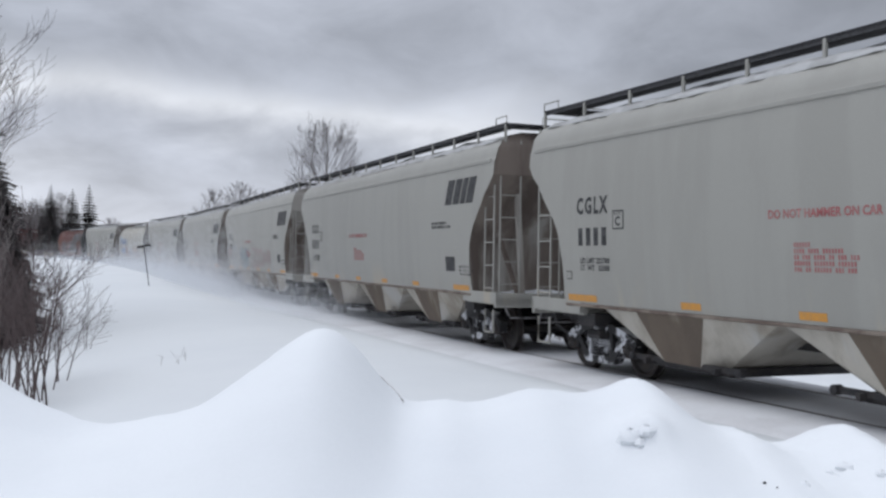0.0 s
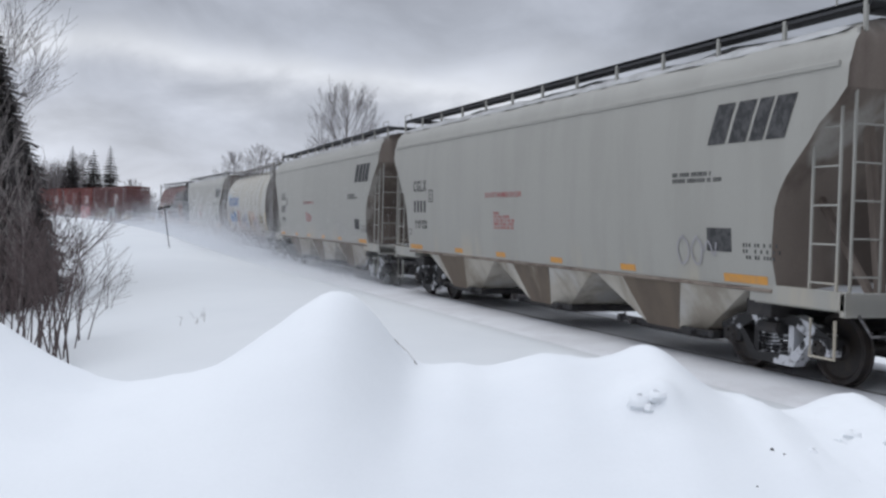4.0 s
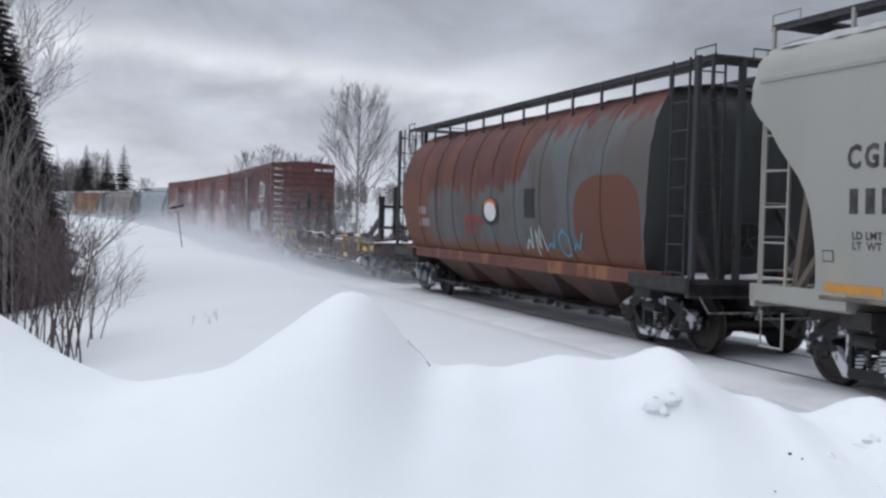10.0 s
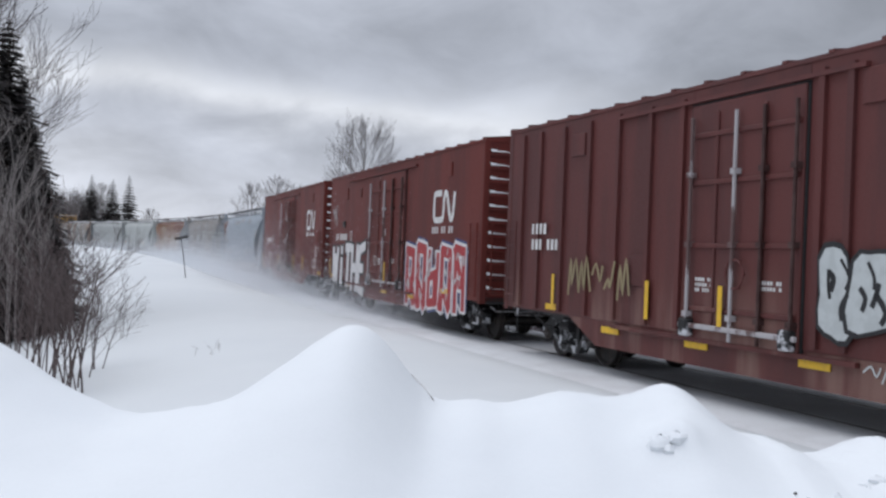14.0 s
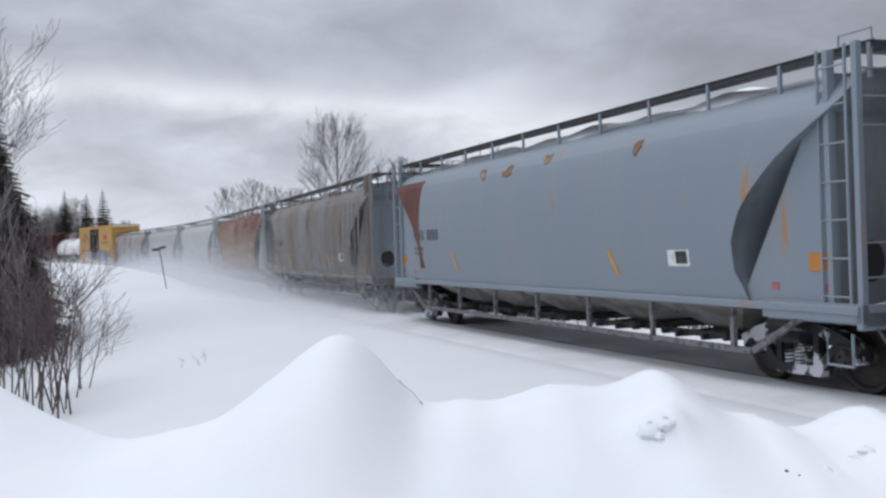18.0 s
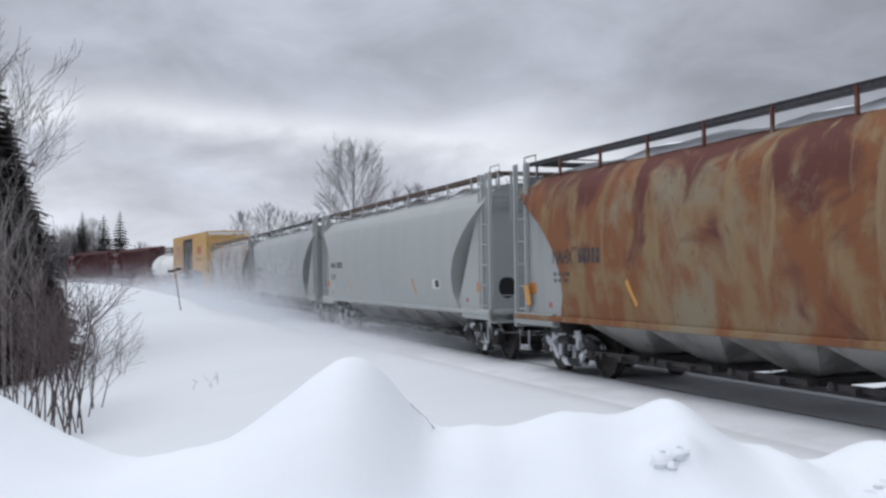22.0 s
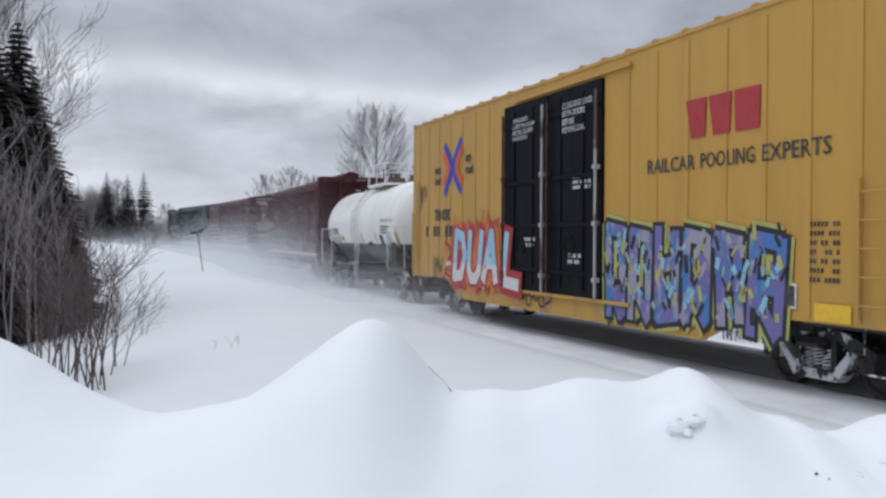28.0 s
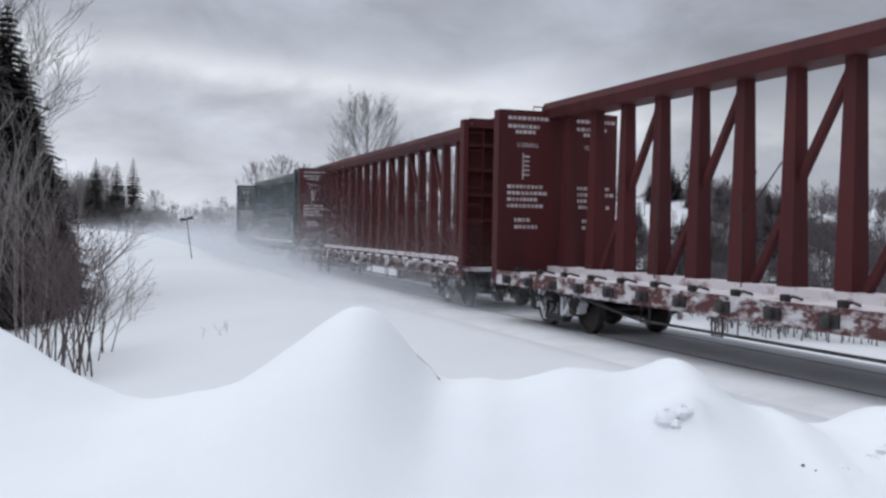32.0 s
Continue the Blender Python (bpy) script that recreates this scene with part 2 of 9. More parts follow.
PAINT_ORANGE = material("orange_reflector", (0.62, 0.29, 0.05), 0.5, second=(0.45, 0.25, 0.1), scale=9, amount=0.5, bump=0)
PLACARD = material("orange_placard", (0.52, 0.20, 0.03), 0.6, second=(0.42, 0.17, 0.04), scale=6, amount=0.5, bump=0)
PAINT_YELLOW = material("yellow_reflector", (0.78, 0.48, 0.03), 0.5, second=(0.6, 0.36, 0.05), scale=9, amount=0.5, bump=0)

# ---- track alignment: a straight that bends away into a left-hand curve ----
CURV_S = (-30.0, -20.0, 20.0, 50.0, 90.0, 140.0, 220.0, 420.0)
CURV_K = tuple(k * 0.01 for k in (0.0, -0.273, -0.065, 0.185, 0.29, 0.32, 0.30, 0.249))
TS = np.arange(-460.0, 480.0, 1.0)
_k = np.interp(TS, CURV_S, CURV_K)
TH = np.concatenate([[0], np.cumsum((_k[1:] + _k[:-1]) / 2)])
TH = TH - np.interp(0, TS, TH) + radians(21.45)
TX = np.concatenate([[0], np.cumsum((-np.sin(TH[1:]) - np.sin(TH[:-1])) / 2)])
TY = np.concatenate([[0], np.cumsum((np.cos(TH[1:]) + np.cos(TH[:-1])) / 2)])
TX = TX - np.interp(0, TS, TX) + 3.62
TY = TY - np.interp(0, TS, TY) + 18.0


def rise(s):
    """The track climbs gently round the curve."""
    return 0.0058 * np.maximum(0.0, np.asarray(s, float) - 38.0) ** 1.0 * (1 - np.exp(-np.maximum(0.0, np.asarray(s, float) - 38.0) / 25.0))


def track_at(s, side=0.0):
    """The point of the track at s metres, side metres towards the camera's side of it, and its heading."""
    x, y, h = (float(np.interp(s, TS, a)) for a in (TX, TY, TH))
    return x - side * math.cos(h), y - side * math.sin(h), h


# ---- geometry helpers ----


class Geo:
    """Vertices and faces of one mesh."""

    def __init__(self):
        self.v, self.f = [], []

    def add(self, verts, faces):
        k = len(self.v)
        self.v += [tuple(p) for p in verts]
        self.f += [tuple(i + k for i in face) for face in faces]
        return self

    def box(self, x0, x1, y0, y1, z0, z1, c=0.0):
        if c <= 0:
            p = [(x, y, z) for z in (z0, z1) for y in (y0, y1) for x in (x0, x1)]
            return self.add(p, [(0, 2, 3, 1), (4, 5, 7, 6), (0, 1, 5, 4), (2, 6, 7, 3), (0, 4, 6, 2), (1, 3, 7, 5)])
        ring = lambda d: [(x0 + c - d, y0 + c - d), (x1 - c + d, y0 + c - d), (x1 - c + d, y1 - c + d), (x0 + c - d, y1 - c + d)]
        r0 = ring(0)
        oct_ = [(x0 + c, y0), (x1 - c, y0), (x1, y0 + c), (x1, y1 - c), (x1 - c, y1), (x0 + c, y1), (x0, y1 - c), (x0, y0 + c)]
        p = [(a, b, z0) for a, b in r0] + [(a, b, z0 + c) for a, b in oct_] + [(a, b, z1 - c) for a, b in oct_] + [(a, b, z1) for a, b in r0]
        f = [(3, 2, 1, 0), (20, 21, 22, 23)]
        f += [(4 + i, 4 + (i + 1) % 8, 12 + (i + 1) % 8, 12 + i) for i in range(8)]
        for i in range(4):
            f += [(i, (i + 1) % 4, 4 + (2 * i + 1), 4 + 2 * i), ((i + 1) % 4, 4 + (2 * i + 2) % 8, 4 + 2 * i + 1)]
            f += [(20 + (i + 1) % 4, 20 + i, 12 + 2 * i, 12 + 2 * i + 1), (20 + (i + 1) % 4, 12 + 2 * i + 1, 12 + (2 * i + 2) % 8)]
        return self.add(p, f)

    def loft(self, rings, closed=True, caps=True):
        m = len(rings[0])
        p = [q for r in rings for q in r]
        f = []
        for i in range(len(rings) - 1):
            for j in range(m if closed else m - 1):
                a, b = i * m + j, i * m + (j + 1) % m
                f.append((a, b, b + m, a + m))
        if caps and closed:
            f += [tuple(range(m))[::-1], tuple(range((len(rings) - 1) * m, len(rings) * m))]
        return self.add(p, f)

    def prism_x(self, poly, x0, x1):
        """A (y, z) outline drawn out along x."""
        return self.loft([[(x, y, z) for y, z in poly] for x in (x0, x1)])

    def prism_y(self, poly, y0, y1):
        """An (x, z) outline drawn out along y."""
        return self.loft([[(x, y, z) for x, z in poly] for y in (y0, y1)])

    def tube(self, pts, r, n=6, r_end=None, caps=True):
        pts = [Vector(p) for p in pts]
        rings = []
        for i, p in enumerate(pts):
            d = (pts[min(i + 1, len(pts) - 1)] - pts[max(i - 1, 0)]).normalized()
            a = d.cross(Vector((0, 0, 1)) if abs(d.z) < 0.9 else Vector((1, 0, 0))).normalized()
            b = d.cross(a)
            q = r if r_end is None else r + (r_end - r) * i / (len(pts) - 1)
            rings.append([p + (a * math.cos(t) + b * math.sin(t)) * q for t in (2 * math.pi * k / n for k in range(n))])
        return self.loft(rings, True, caps)

    def beam(self, p0, p1, w, h):
        """A rectangular bar from p0 to p1, w wide across y (or x) and h deep."""
        p0, p1 = Vector(p0), Vector(p1)
        d = (p1 - p0).normalized()
        a = Vector((0, 1, 0)) if abs(d.y) < 0.9 else Vector((1, 0, 0))
        b = d.cross(a).normalized()
        a = b.cross(d).normalized()
        o = [a * w / 2 + b * h / 2, -a * w / 2 + b * h / 2, -a * w / 2 - b * h / 2, a * w / 2 - b * h / 2]
        return self.loft([[p0 + q for q in o], [p1 + q for q in o]])

    def lathe_y(self, prof, cx, cz, n=24, y_sign=1):
        """A (radius, y) profile turned about an axle along y."""
        rings = [[(cx + r * math.cos(2 * math.pi * k / n), y * y_sign, cz + r * math.sin(2 * math.pi * k / n)) for k in range(n)] for r, y in prof]
        return self.loft(rings, True, True)

    def mesh(self, name, mat, smooth=False):
        me = bpy.data.meshes.new(name)
        me.from_pydata([tuple(p) for p in self.v], [], self.f)
        bm = bmesh.new()
        bm.from_mesh(me)
        bmesh.ops.recalc_face_normals(bm, faces=bm.faces)
        bm.to_mesh(me)
        bm.free()
        me.materials.append(mat)
        if smooth:
            me.shade_smooth()
            me.set_sharp_from_angle(angle=radians(38))
        return me


def part(name, geo, mat, parent, label="", smooth=False):
    """One mesh under a thing or a part."""
    me = geo if isinstance(geo, bpy.types.Mesh) else geo.mesh(name, mat, smooth)
    ob = new(name, me)
    ob.parent = parent
    return tagged(ob, label)


def thing(name, label, category, group=""):
    return tagged(new(name), label, category, group)


def smooth01(t):
    t = np.clip(t, 0, 1)
    return t * t * (3 - 2 * t)


# ---- ground: one snow sheet with the roadside bank, the ditch, the track bed, the valley and the far hill ----
def wobble(x, y, scale, seed):
    """Smooth rolling relief from a few sines."""
    r = np.random.RandomState(seed)
    out = np.zeros_like(x)
    for _ in range(7):
        a, ph, k = r.uniform(0, 2 * math.pi), r.uniform(0, 6.3), r.uniform(0.6, 1.8) / scale
        out += np.sin((x * math.cos(a) + y * math.sin(a)) * k * 6.28 + ph)
    return out / 7


def bell(t, c, w):
    return np.exp(-((t - c) / w) ** 2)


def side_of_track(x, y):
    """Signed distance from the track, positive on the camera's side, and the arc length of the foot."""
    x, y = np.atleast_1d(x), np.atleast_1d(y)
    d, s = np.empty(len(x)), np.empty(len(x))
    ts, tx, ty, th = TS[::2], TX[::2], TY[::2], TH[::2]
    for i in range(0, len(x), 4000):
        q = slice(i, i + 4000)
        dx, dy = x[q, None] - tx, y[q, None] - ty
        k = np.argmin(dx * dx + dy * dy, axis=1)
        r = np.arange(len(k))
        d[q] = -dx[r, k] * np.cos(th[k]) - dy[r, k] * np.sin(th[k])
        s[q] = ts[k] - dx[r, k] * np.sin(th[k]) + dy[r, k] * np.cos(th[k])
    return d, s


def crest(x):
    """Height of the ploughed bank's crest along x."""
    z = 1.08 + 0.42 * smooth01((-1.65 - x) / 1.2) - 0.12 * smooth01((-4.5 - x) / 4)
    z = z + 0.47 * bell(x, -0.58, 0.34) + 0.12 * bell(x, -1.0, 0.25) + 0.04 * bell(x, -1.35, 0.2)
    z = z + (0.115 + 0.045 * smooth01((x - 0.15) / 0.3)) * smooth01((x + 0.25) / 0.3) * smooth01((1.42 - x) / 0.36)
    z = z + 0.085 * bell(x, 0.98, 0.13) + 0.02 * bell(x, 0.5, 0.12) + 0.03 * bell(x, 1.45, 0.1)
    return z - 0.06 * smooth01((x - 1.4) / 0.3) + 0.10 * bell(x, 1.98, 0.14) - 0.10 * smooth01((x - 2.0) / 0.4)


def height(x, y):
    x, y = np.atleast_1d(np.asarray(x, float)), np.atleast_1d(np.asarray(y, float))
    d, s = side_of_track(x, y)
    far = smooth01((s - 12) / 34)
    # camera side: shoulder, a drift that stands higher along the curve, then a slope down into the ditch
    z = -0.10 + 0.16 * smooth01((d - 1.9) / 1.2) + 0.86 * far * smooth01((d - 2.6) / 3.6) + rise(s) * (1 - smooth01((d - 6.0) / 14.0))
    z = z - 0.80 * smooth01((d - 5.0) / 8.0) * (1 - far)
    z = z - 2.0 * smooth01((d - 8.5) / 11.0) * far * (1 - smooth01((s - 70) / 60))
    z = z + 0.06 * wobble(x, y, 9.0, 3) * smooth01((d - 2.5) / 2) + 0.025 * wobble(x, y, 2.5, 5) * smooth01((d - 2.5) / 2)
    z = z + 2.5 * smooth01((d - 24) / 40)
    # far side: the bank falls to the valley, then the hill
    e = -d
    valley = -0.1 - 2.6 * smooth01((e - 1.6) / 3.2) - 10.6 * smooth01((e - 7) / 75) * (1 - smooth01((-5 - x) / 45) * 0.9)
    hill = 19.6 * bell(x, 44, np.where(x < 44, 25.0, 40.0)) * bell(y, 232, 46) + 20.5 * bell(x, 5, 60) * bell(y, 300, 60) + 7.2 * bell(x, 20, 11) * bell(y, 275, 30)
    ridge = 25.0 * smooth01((y - 330) / 150) * (0.12 + 0.88 * smooth01((x + 10) / 120)) + 14.0 * smooth01((x - 170) / 200)
    valley = valley + rise(s) * (1 - smooth01((e - 6.0) / 30.0))
    zf = valley + hill + ridge * smooth01((e - 60) / 100) + 0.5 * wobble(x, y, 35, 8) * smooth01((e - 12) / 30)
    z = np.where(d > 0, z, zf)
    # roadside: cleared flat where the camera stands, behind the ploughed bank
    r = 5.05 + 0.10 * np.sin(1.7 * x + 0.6)
    out = r - y
    front = smooth01(out / 3.0)
    c = crest(x)
    c = 1.13 + (c - 1.13) * (1 - smooth01(out / 1.7)) + 0.02 * wobble(x, y, 0.8, 11) + 0.007 * wobble(x, y, 0.25, 12)
    rough = smooth01((x - 1.15) / 0.5) * smooth01((out + 0.2) / 0.4) * smooth01((1.9 - out) / 0.6)
    c = c + 0.030 * rough * wobble(x, y, 0.16, 14) + 0.016 * rough * np.abs(wobble(x, y, 0.09, 15))
    c = c + 0.010 * smooth01((x + 0.1) / 0.4) * smooth01((0.7 - np.abs(out)) / 0.4) * (np.abs(wobble(x, y, 0.14, 21)) + 0.6 * wobble(x, y, 0.07, 22))
    c = c + 0.075 * np.exp(-(((x - 0.86) / 0.10) ** 2 + ((y - 4.55) / 0.12) ** 2)) + 0.05 * np.exp(-(((x - 0.95) / 0.06) ** 2 + ((y - 4.5) / 0.08) ** 2))
    bank = c + (0.30 - c) * front
    back = smooth01((y - r) / 2.4)
    w = np.where(y < r, 1.0, 1 - back)
    return z * (1 - w) + bank * w


def axis(*spans):
    return np.concatenate([np.geomspace(abs(a), abs(b), n) * (1 if a + b > 0 else -1) if kind == "g" else np.linspace(a, b, n) for kind, a, b, n in spans])


gx = np.unique(axis(("g", -1600, -62, 28), ("l", -60, -4.5, 110), ("l", -4.4, 4.4, 190), ("l", 4.6, 34, 66), ("g", 35, 1600, 44)).round(4))
gy = np.unique(axis(("g", -500, -6, 22), ("l", -5, 2, 22), ("l", 2.05, 7.5, 116), ("l", 7.8, 60, 124), ("l", 61, 200, 84), ("g", 202, 3000, 46)).round(4))
GX, GY = np.meshgrid(gx, gy)
GZ = height(GX.ravel(), GY.ravel())
nx, ny = len(gx), len(gy)
idx = np.arange(nx * ny).reshape(ny, nx)
quads = np.stack([idx[:-1, :-1], idx[:-1, 1:], idx[1:, 1:], idx[1:, :-1]], -1).reshape(-1, 4)
me = bpy.data.meshes.new("ground")
me.from_pydata(np.stack([GX.ravel(), GY.ravel(), GZ], -1).tolist(), [], quads.tolist())
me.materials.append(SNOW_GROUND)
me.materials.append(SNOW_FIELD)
# beyond the bank crest the ground takes the snow toned down for shade and haze
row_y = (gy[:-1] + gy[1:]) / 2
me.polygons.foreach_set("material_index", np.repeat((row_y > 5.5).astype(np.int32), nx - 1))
me.shade_smooth()
ground = tagged(new("ground", me), "deep wind-smoothed white snow over ditch, field and hill", "ground", kind="structure")


def strip(name, s0, s1, step, outline, mat, label):
    """A track-following solid with a (side, z) outline."""
    rings = []
    for s in np.arange(s0, s1 + step, step):
        rings.append([(*track_at(s, side)[:2], z + float(rise(s))) for side, z in outline])
    return tagged(new(name, Geo().loft(rings).mesh(name, mat)), label, "railway track", kind="structure")


for side in (-0.7535, 0.7535):
    o = [(-0.07, -0.16), (0.07, -0.16), (0.07, -0.145), (0.012, -0.12), (0.012, -0.045), (0.036, -0.03), (0.036, -0.004), (0.028, 0), (-0.028, 0), (-0.036, -0.004), (-0.036, -0.03), (-0.012, -0.045), (-0.012, -0.12), (-0.07, -0.145)]
    strip("rail", -120, 330, 2.0, [(a + side, z) for a, z in o], RAIL, "worn steel rail half buried in packed snow")
strip("track_bed", -120, 330, 2.0, [(-1.9, -0.5), (-1.6, -0.03), (-0.9, -0.003), (-0.4, -0.015), (0.4, -0.015), (0.9, -0.003), (1.5, -0.02), (2.0, -0.055), (2.35, -0.12), (2.4, -0.5)], BALLAST, "grey packed snow and ballast between the rails")

# ---- freight cars: each car's origin is the middle of its length on the rail top; +x runs back along the train, +y is the camera's side ----
WR = 0.457


def build_truck_meshes():
    g = Geo()
    for sy in (1, -1):
        g.lathe_y([(0.10, 0.66), (0.42, 0.66), (0.485, 0.68), (0.487, 0.705), (0.46, 0.715), (0.452, 0.80), (0.40, 0.80), (0.36, 0.765), (0.15, 0.76), (0.12, 0.80), (0.09, 0.80)], 0, 0, 28, sy)
        g.lathe_y([(0.075, 0.80), (0.085, 0.86), (0.085, 0.95), (0.125, 0.96), (0.135, 1.10), (0.10, 1.15), (0.04, 1.155)], 0, 0, 14, sy)
        for k in range(3):
            a = k * 2.094
            g.box(0.07 * math.cos(a) - 0.02, 0.07 * math.cos(a) + 0.02, sy * 1.14, sy * 1.175, 0.07 * math.sin(a) - 0.02, 0.07 * math.sin(a) + 0.02)
    g.tube([(0, -0.66, 0), (0, 0.66, 0)], 0.085, 10)
    wheelset = g.mesh("wheelset", WHEEL, True)

    g = Geo()   # cast side frame: top chord, tension bars, column guides, spring nest, bearing adapters
    y0, y1 = 0.93, 1.11
    top = [(-1.12, 0.60), (-1.12, 0.52), (-0.72, 0.55), (-0.42, 0.70), (0.42, 0.70), (0.72, 0.55), (1.12, 0.52), (1.12, 0.60), (0.80, 0.74), (0.42, 0.84), (-0.42, 0.84), (-0.80, 0.74)]
    g.prism_y(top, y0, y1)
    g.prism_y([(-0.74, 0.56), (-0.64, 0.58), (-0.34, 0.30), (0.34, 0.30), (0.64, 0.58), (0.74, 0.56), (0.42, 0.17), (-0.42, 0.17)], y0, y1)
    for s in (-1, 1):
        g.prism_y([(s * 0.30, 0.28), (s * 0.40, 0.28), (s * 0.40, 0.72), (s * 0.30, 0.72)], y0 + 0.01, y1 - 0.01)
        g.box(s * 0.89 - 0.17, s * 0.89 + 0.17, y0 - 0.01, y1 + 0.02, 0.50, 0.62, 0.02)
        g.box(s * 1.04 - 0.04, s * 1.04 + 0.04, y0, y1, 0.38, 0.56)
        g.box(s * 0.73 - 0.04, s * 0.73 + 0.04, y0, y1, 0.38, 0.56)
    frame_mesh = g.mesh("side_frame", STEEL_FROST)

    g = Geo()
    g.tube([(0.075 * math.cos(a), 1.03 + 0.075 * math.sin(a), 0.31 + 0.28 * a / 37.7) for a in np.linspace(0, 37.7, 49)], 0.014, 5)
    spring_mesh = g.mesh("spring", STEEL_FROST, True)

    g = Geo()
    g.prism_x([(-1.20, 0.58), (1.20, 0.58), (1.24, 0.64), (1.20, 0.72), (0.35, 0.78), (-0.35, 0.78), (-1.20, 0.72), (-1.24, 0.64)], -0.20, 0.20)
    for s in (-1, 1):
        g.beam((s * 0.36, -0.80, 0.34), (s * 0.36, 0.80, 0.34), 0.10, 0.12)
        for sy in (-1, 1):
            g.box(s * 0.40, s * 0.47, sy * 0.76 - 0.06, sy * 0.76 + 0.06, 0.28, 0.52)
    return wheelset, frame_mesh, spring_mesh, g.mesh("bolster", STEEL_DARK)


WHEELSET, SIDE_FRAME, SPRING, BOLSTER = build_truck_meshes()
SPINNING = {1: [], -1: []}


def add_truck(car, x):
    truck = part("truck", BOLSTER, None, car, "dark cast-steel truck caked with snow")
    truck.location = (x, 0, 0)
    for sy in (1, -1):
        f = part("side_frame", SIDE_FRAME, None, truck)
        f.rotation_euler = (0, 0, 0 if sy > 0 else math.pi)
        for dx in (-0.19, 0.0, 0.19):
            s = part("spring", SPRING, None, truck)
            s.location, s.rotation_euler = (dx, 0, 0), (0, 0, 0 if sy > 0 else math.pi)
    for sx in (1, -1):
        w = part("wheelset", WHEELSET, None, truck)
        w.location = (sx * 0.89, 0, WR)
        SPINNING[sx].append(w)
    return truck


def add_running_gear(car, half, truck_x, body_z=0.95):
    """Trucks, centre sill, couplers, air hoses, brake gear."""
    for s in (1, -1):
        add_truck(car, s * truck_x)
        g = Geo()
        g.box(s * (half - 0.62), s * (half - 0.18), -0.10, 0.10, 0.76, 0.94, 0.02) if s > 0 else g.box(-(half - 0.18), -(half - 0.62), -0.10, 0.10, 0.76, 0.94, 0.02)
        a, b = sorted((s * (half - 0.24), s * (half + 0.02)))
        g.box(a, b, -0.17, 0.13, 0.71, 1.0, 0.04)
        part("coupler", g, STEEL_DARK, car)
        g = Geo().tube([(s * (half - 0.55), 0.30, 0.85), (s * (half - 0.35), 0.33, 0.62), (s * (half - 0.12), 0.24, 0.47), (s * (half + 0.03), 0.05, 0.42)], 0.035, 7)
        part("air_hose", g, HOSE, car)
        g = Geo().box(s * truck_x - 0.25, s * truck_x + 0.25, -1.35, 1.35, 0.80, body_z + 0.06)
        part("body_bolster", g, STEEL_DARK, car)
    g = Geo().box(-half + 0.55, half - 0.55, -0.32, 0.32, 0.72, 0.98)
    part("centre_sill", g, STEEL_DARK, car)


def ladder(x, y, z0, z1, width, along="x", rungs=None, r=0.013):
    """Two stiles and rungs; along: the axis across the ladder."""
    g = Geo()
    o = (lambda t: (x + t, y)) if along == "x" else (lambda t: (x, y + t))
    for t in (-width / 2, width / 2):
        a, b = o(t)
        g.box(a - 0.015, a + 0.015, b - 0.014, b + 0.014, z0, z1)
    n = rungs or max(2, int((z1 - z0) / 0.40))
    for k in range(n):
        z = z0 + (k + 0.5) * (z1 - z0) / n
        g.tube([(*o(-width / 2), z), (*o(width / 2), z)], r, 6)
    return g


def bars_block(parent, name, x_left, z_top, lines, ch_w, ch_h, gap, mat, yfun, label="", line_gap=0.5, seed=1):
    """Rows of upright character-sized bars, for marks that cannot be lettered. x falls to the reader's right."""
    r = random.Random(seed)
    g = Geo()
    z = z_top
    for line in lines:
        x = x_left
        for c in line:
            if c != " ":
                w = ch_w * r.uniform(0.66, 0.84)
                one = Geo() if ch_h > 0.12 else g
                quad_patch(one, x - w, x - 0.04 * ch_w, z - ch_h, z, yfun, 0.004)
                if ch_h > 0.12:
                    part(name, one, mat, parent, label)
            x -= ch_w + gap
        z -= ch_h * (1 + line_gap)
    if g.v:
        ob = part(name, g, mat, parent, label)
        ob["kind"] = "stuff"


def quad_patch(g, x0, x1, z0, z1, yfun, lift, step=0.3):
    """A thin raised rectangle that follows the side."""
    n = max(1, int(math.ceil((z1 - z0) / step)))
    zs = [z0 + (z1 - z0) * i / n for i in range(n + 1)]
    v, f = [], []
    for z in zs:
        y = yfun(z) + lift
        v += [(x0, y, z), (x1, y, z), (x0, y - lift - 0.002, z), (x1, y - lift - 0.002, z)]
    for i in range(n):
        k = 4 * i
        f += [(k, k + 1, k + 5, k + 4), (k, k + 4, k + 6, k + 2), (k + 1, k + 3, k + 7, k + 5)]
    g.add(v, f)
    return g


def patch(parent, name, x0, x1, z0, z1, mat, yfun, lift=0.004, label=""):
    return part(name, quad_patch(Geo(), x0, x1, z0, z1, yfun, lift), mat, parent, label)


def poly_patch(g, pts, yfun, lift):
    """A flat-filled (x, z) polygon laid on the side."""
    v = [(x, yfun(z) + lift, z) for x, z in pts]
    k = len(v)
    v += [(x, yfun(z) - 0.003, z) for x, z in pts]
    return g.add(v, [tuple(range(k))] + [(i, (i + 1) % k, k + (i + 1) % k, k + i) for i in range(k)])


def zone_patch(g, xl, xr, z0, z1, yfun, lift, n=14):
    """A patch between two edges xl(z) and xr(z) that hugs a curved side."""
    v, f = [], []
    for i in range(n + 1):
        z = z0 + (z1 - z0) * i / n
        a, b = xl(z), xr(z)
        v += [(a + (b - a) * t, yfun(z) + lift, z) for t in (0, 0.5, 1)]
    for i in range(n):
        for j in (0, 1):
            k = 3 * i + j
            f.append((k, k + 1, k + 4, k + 3))
    return g.add(v, f)


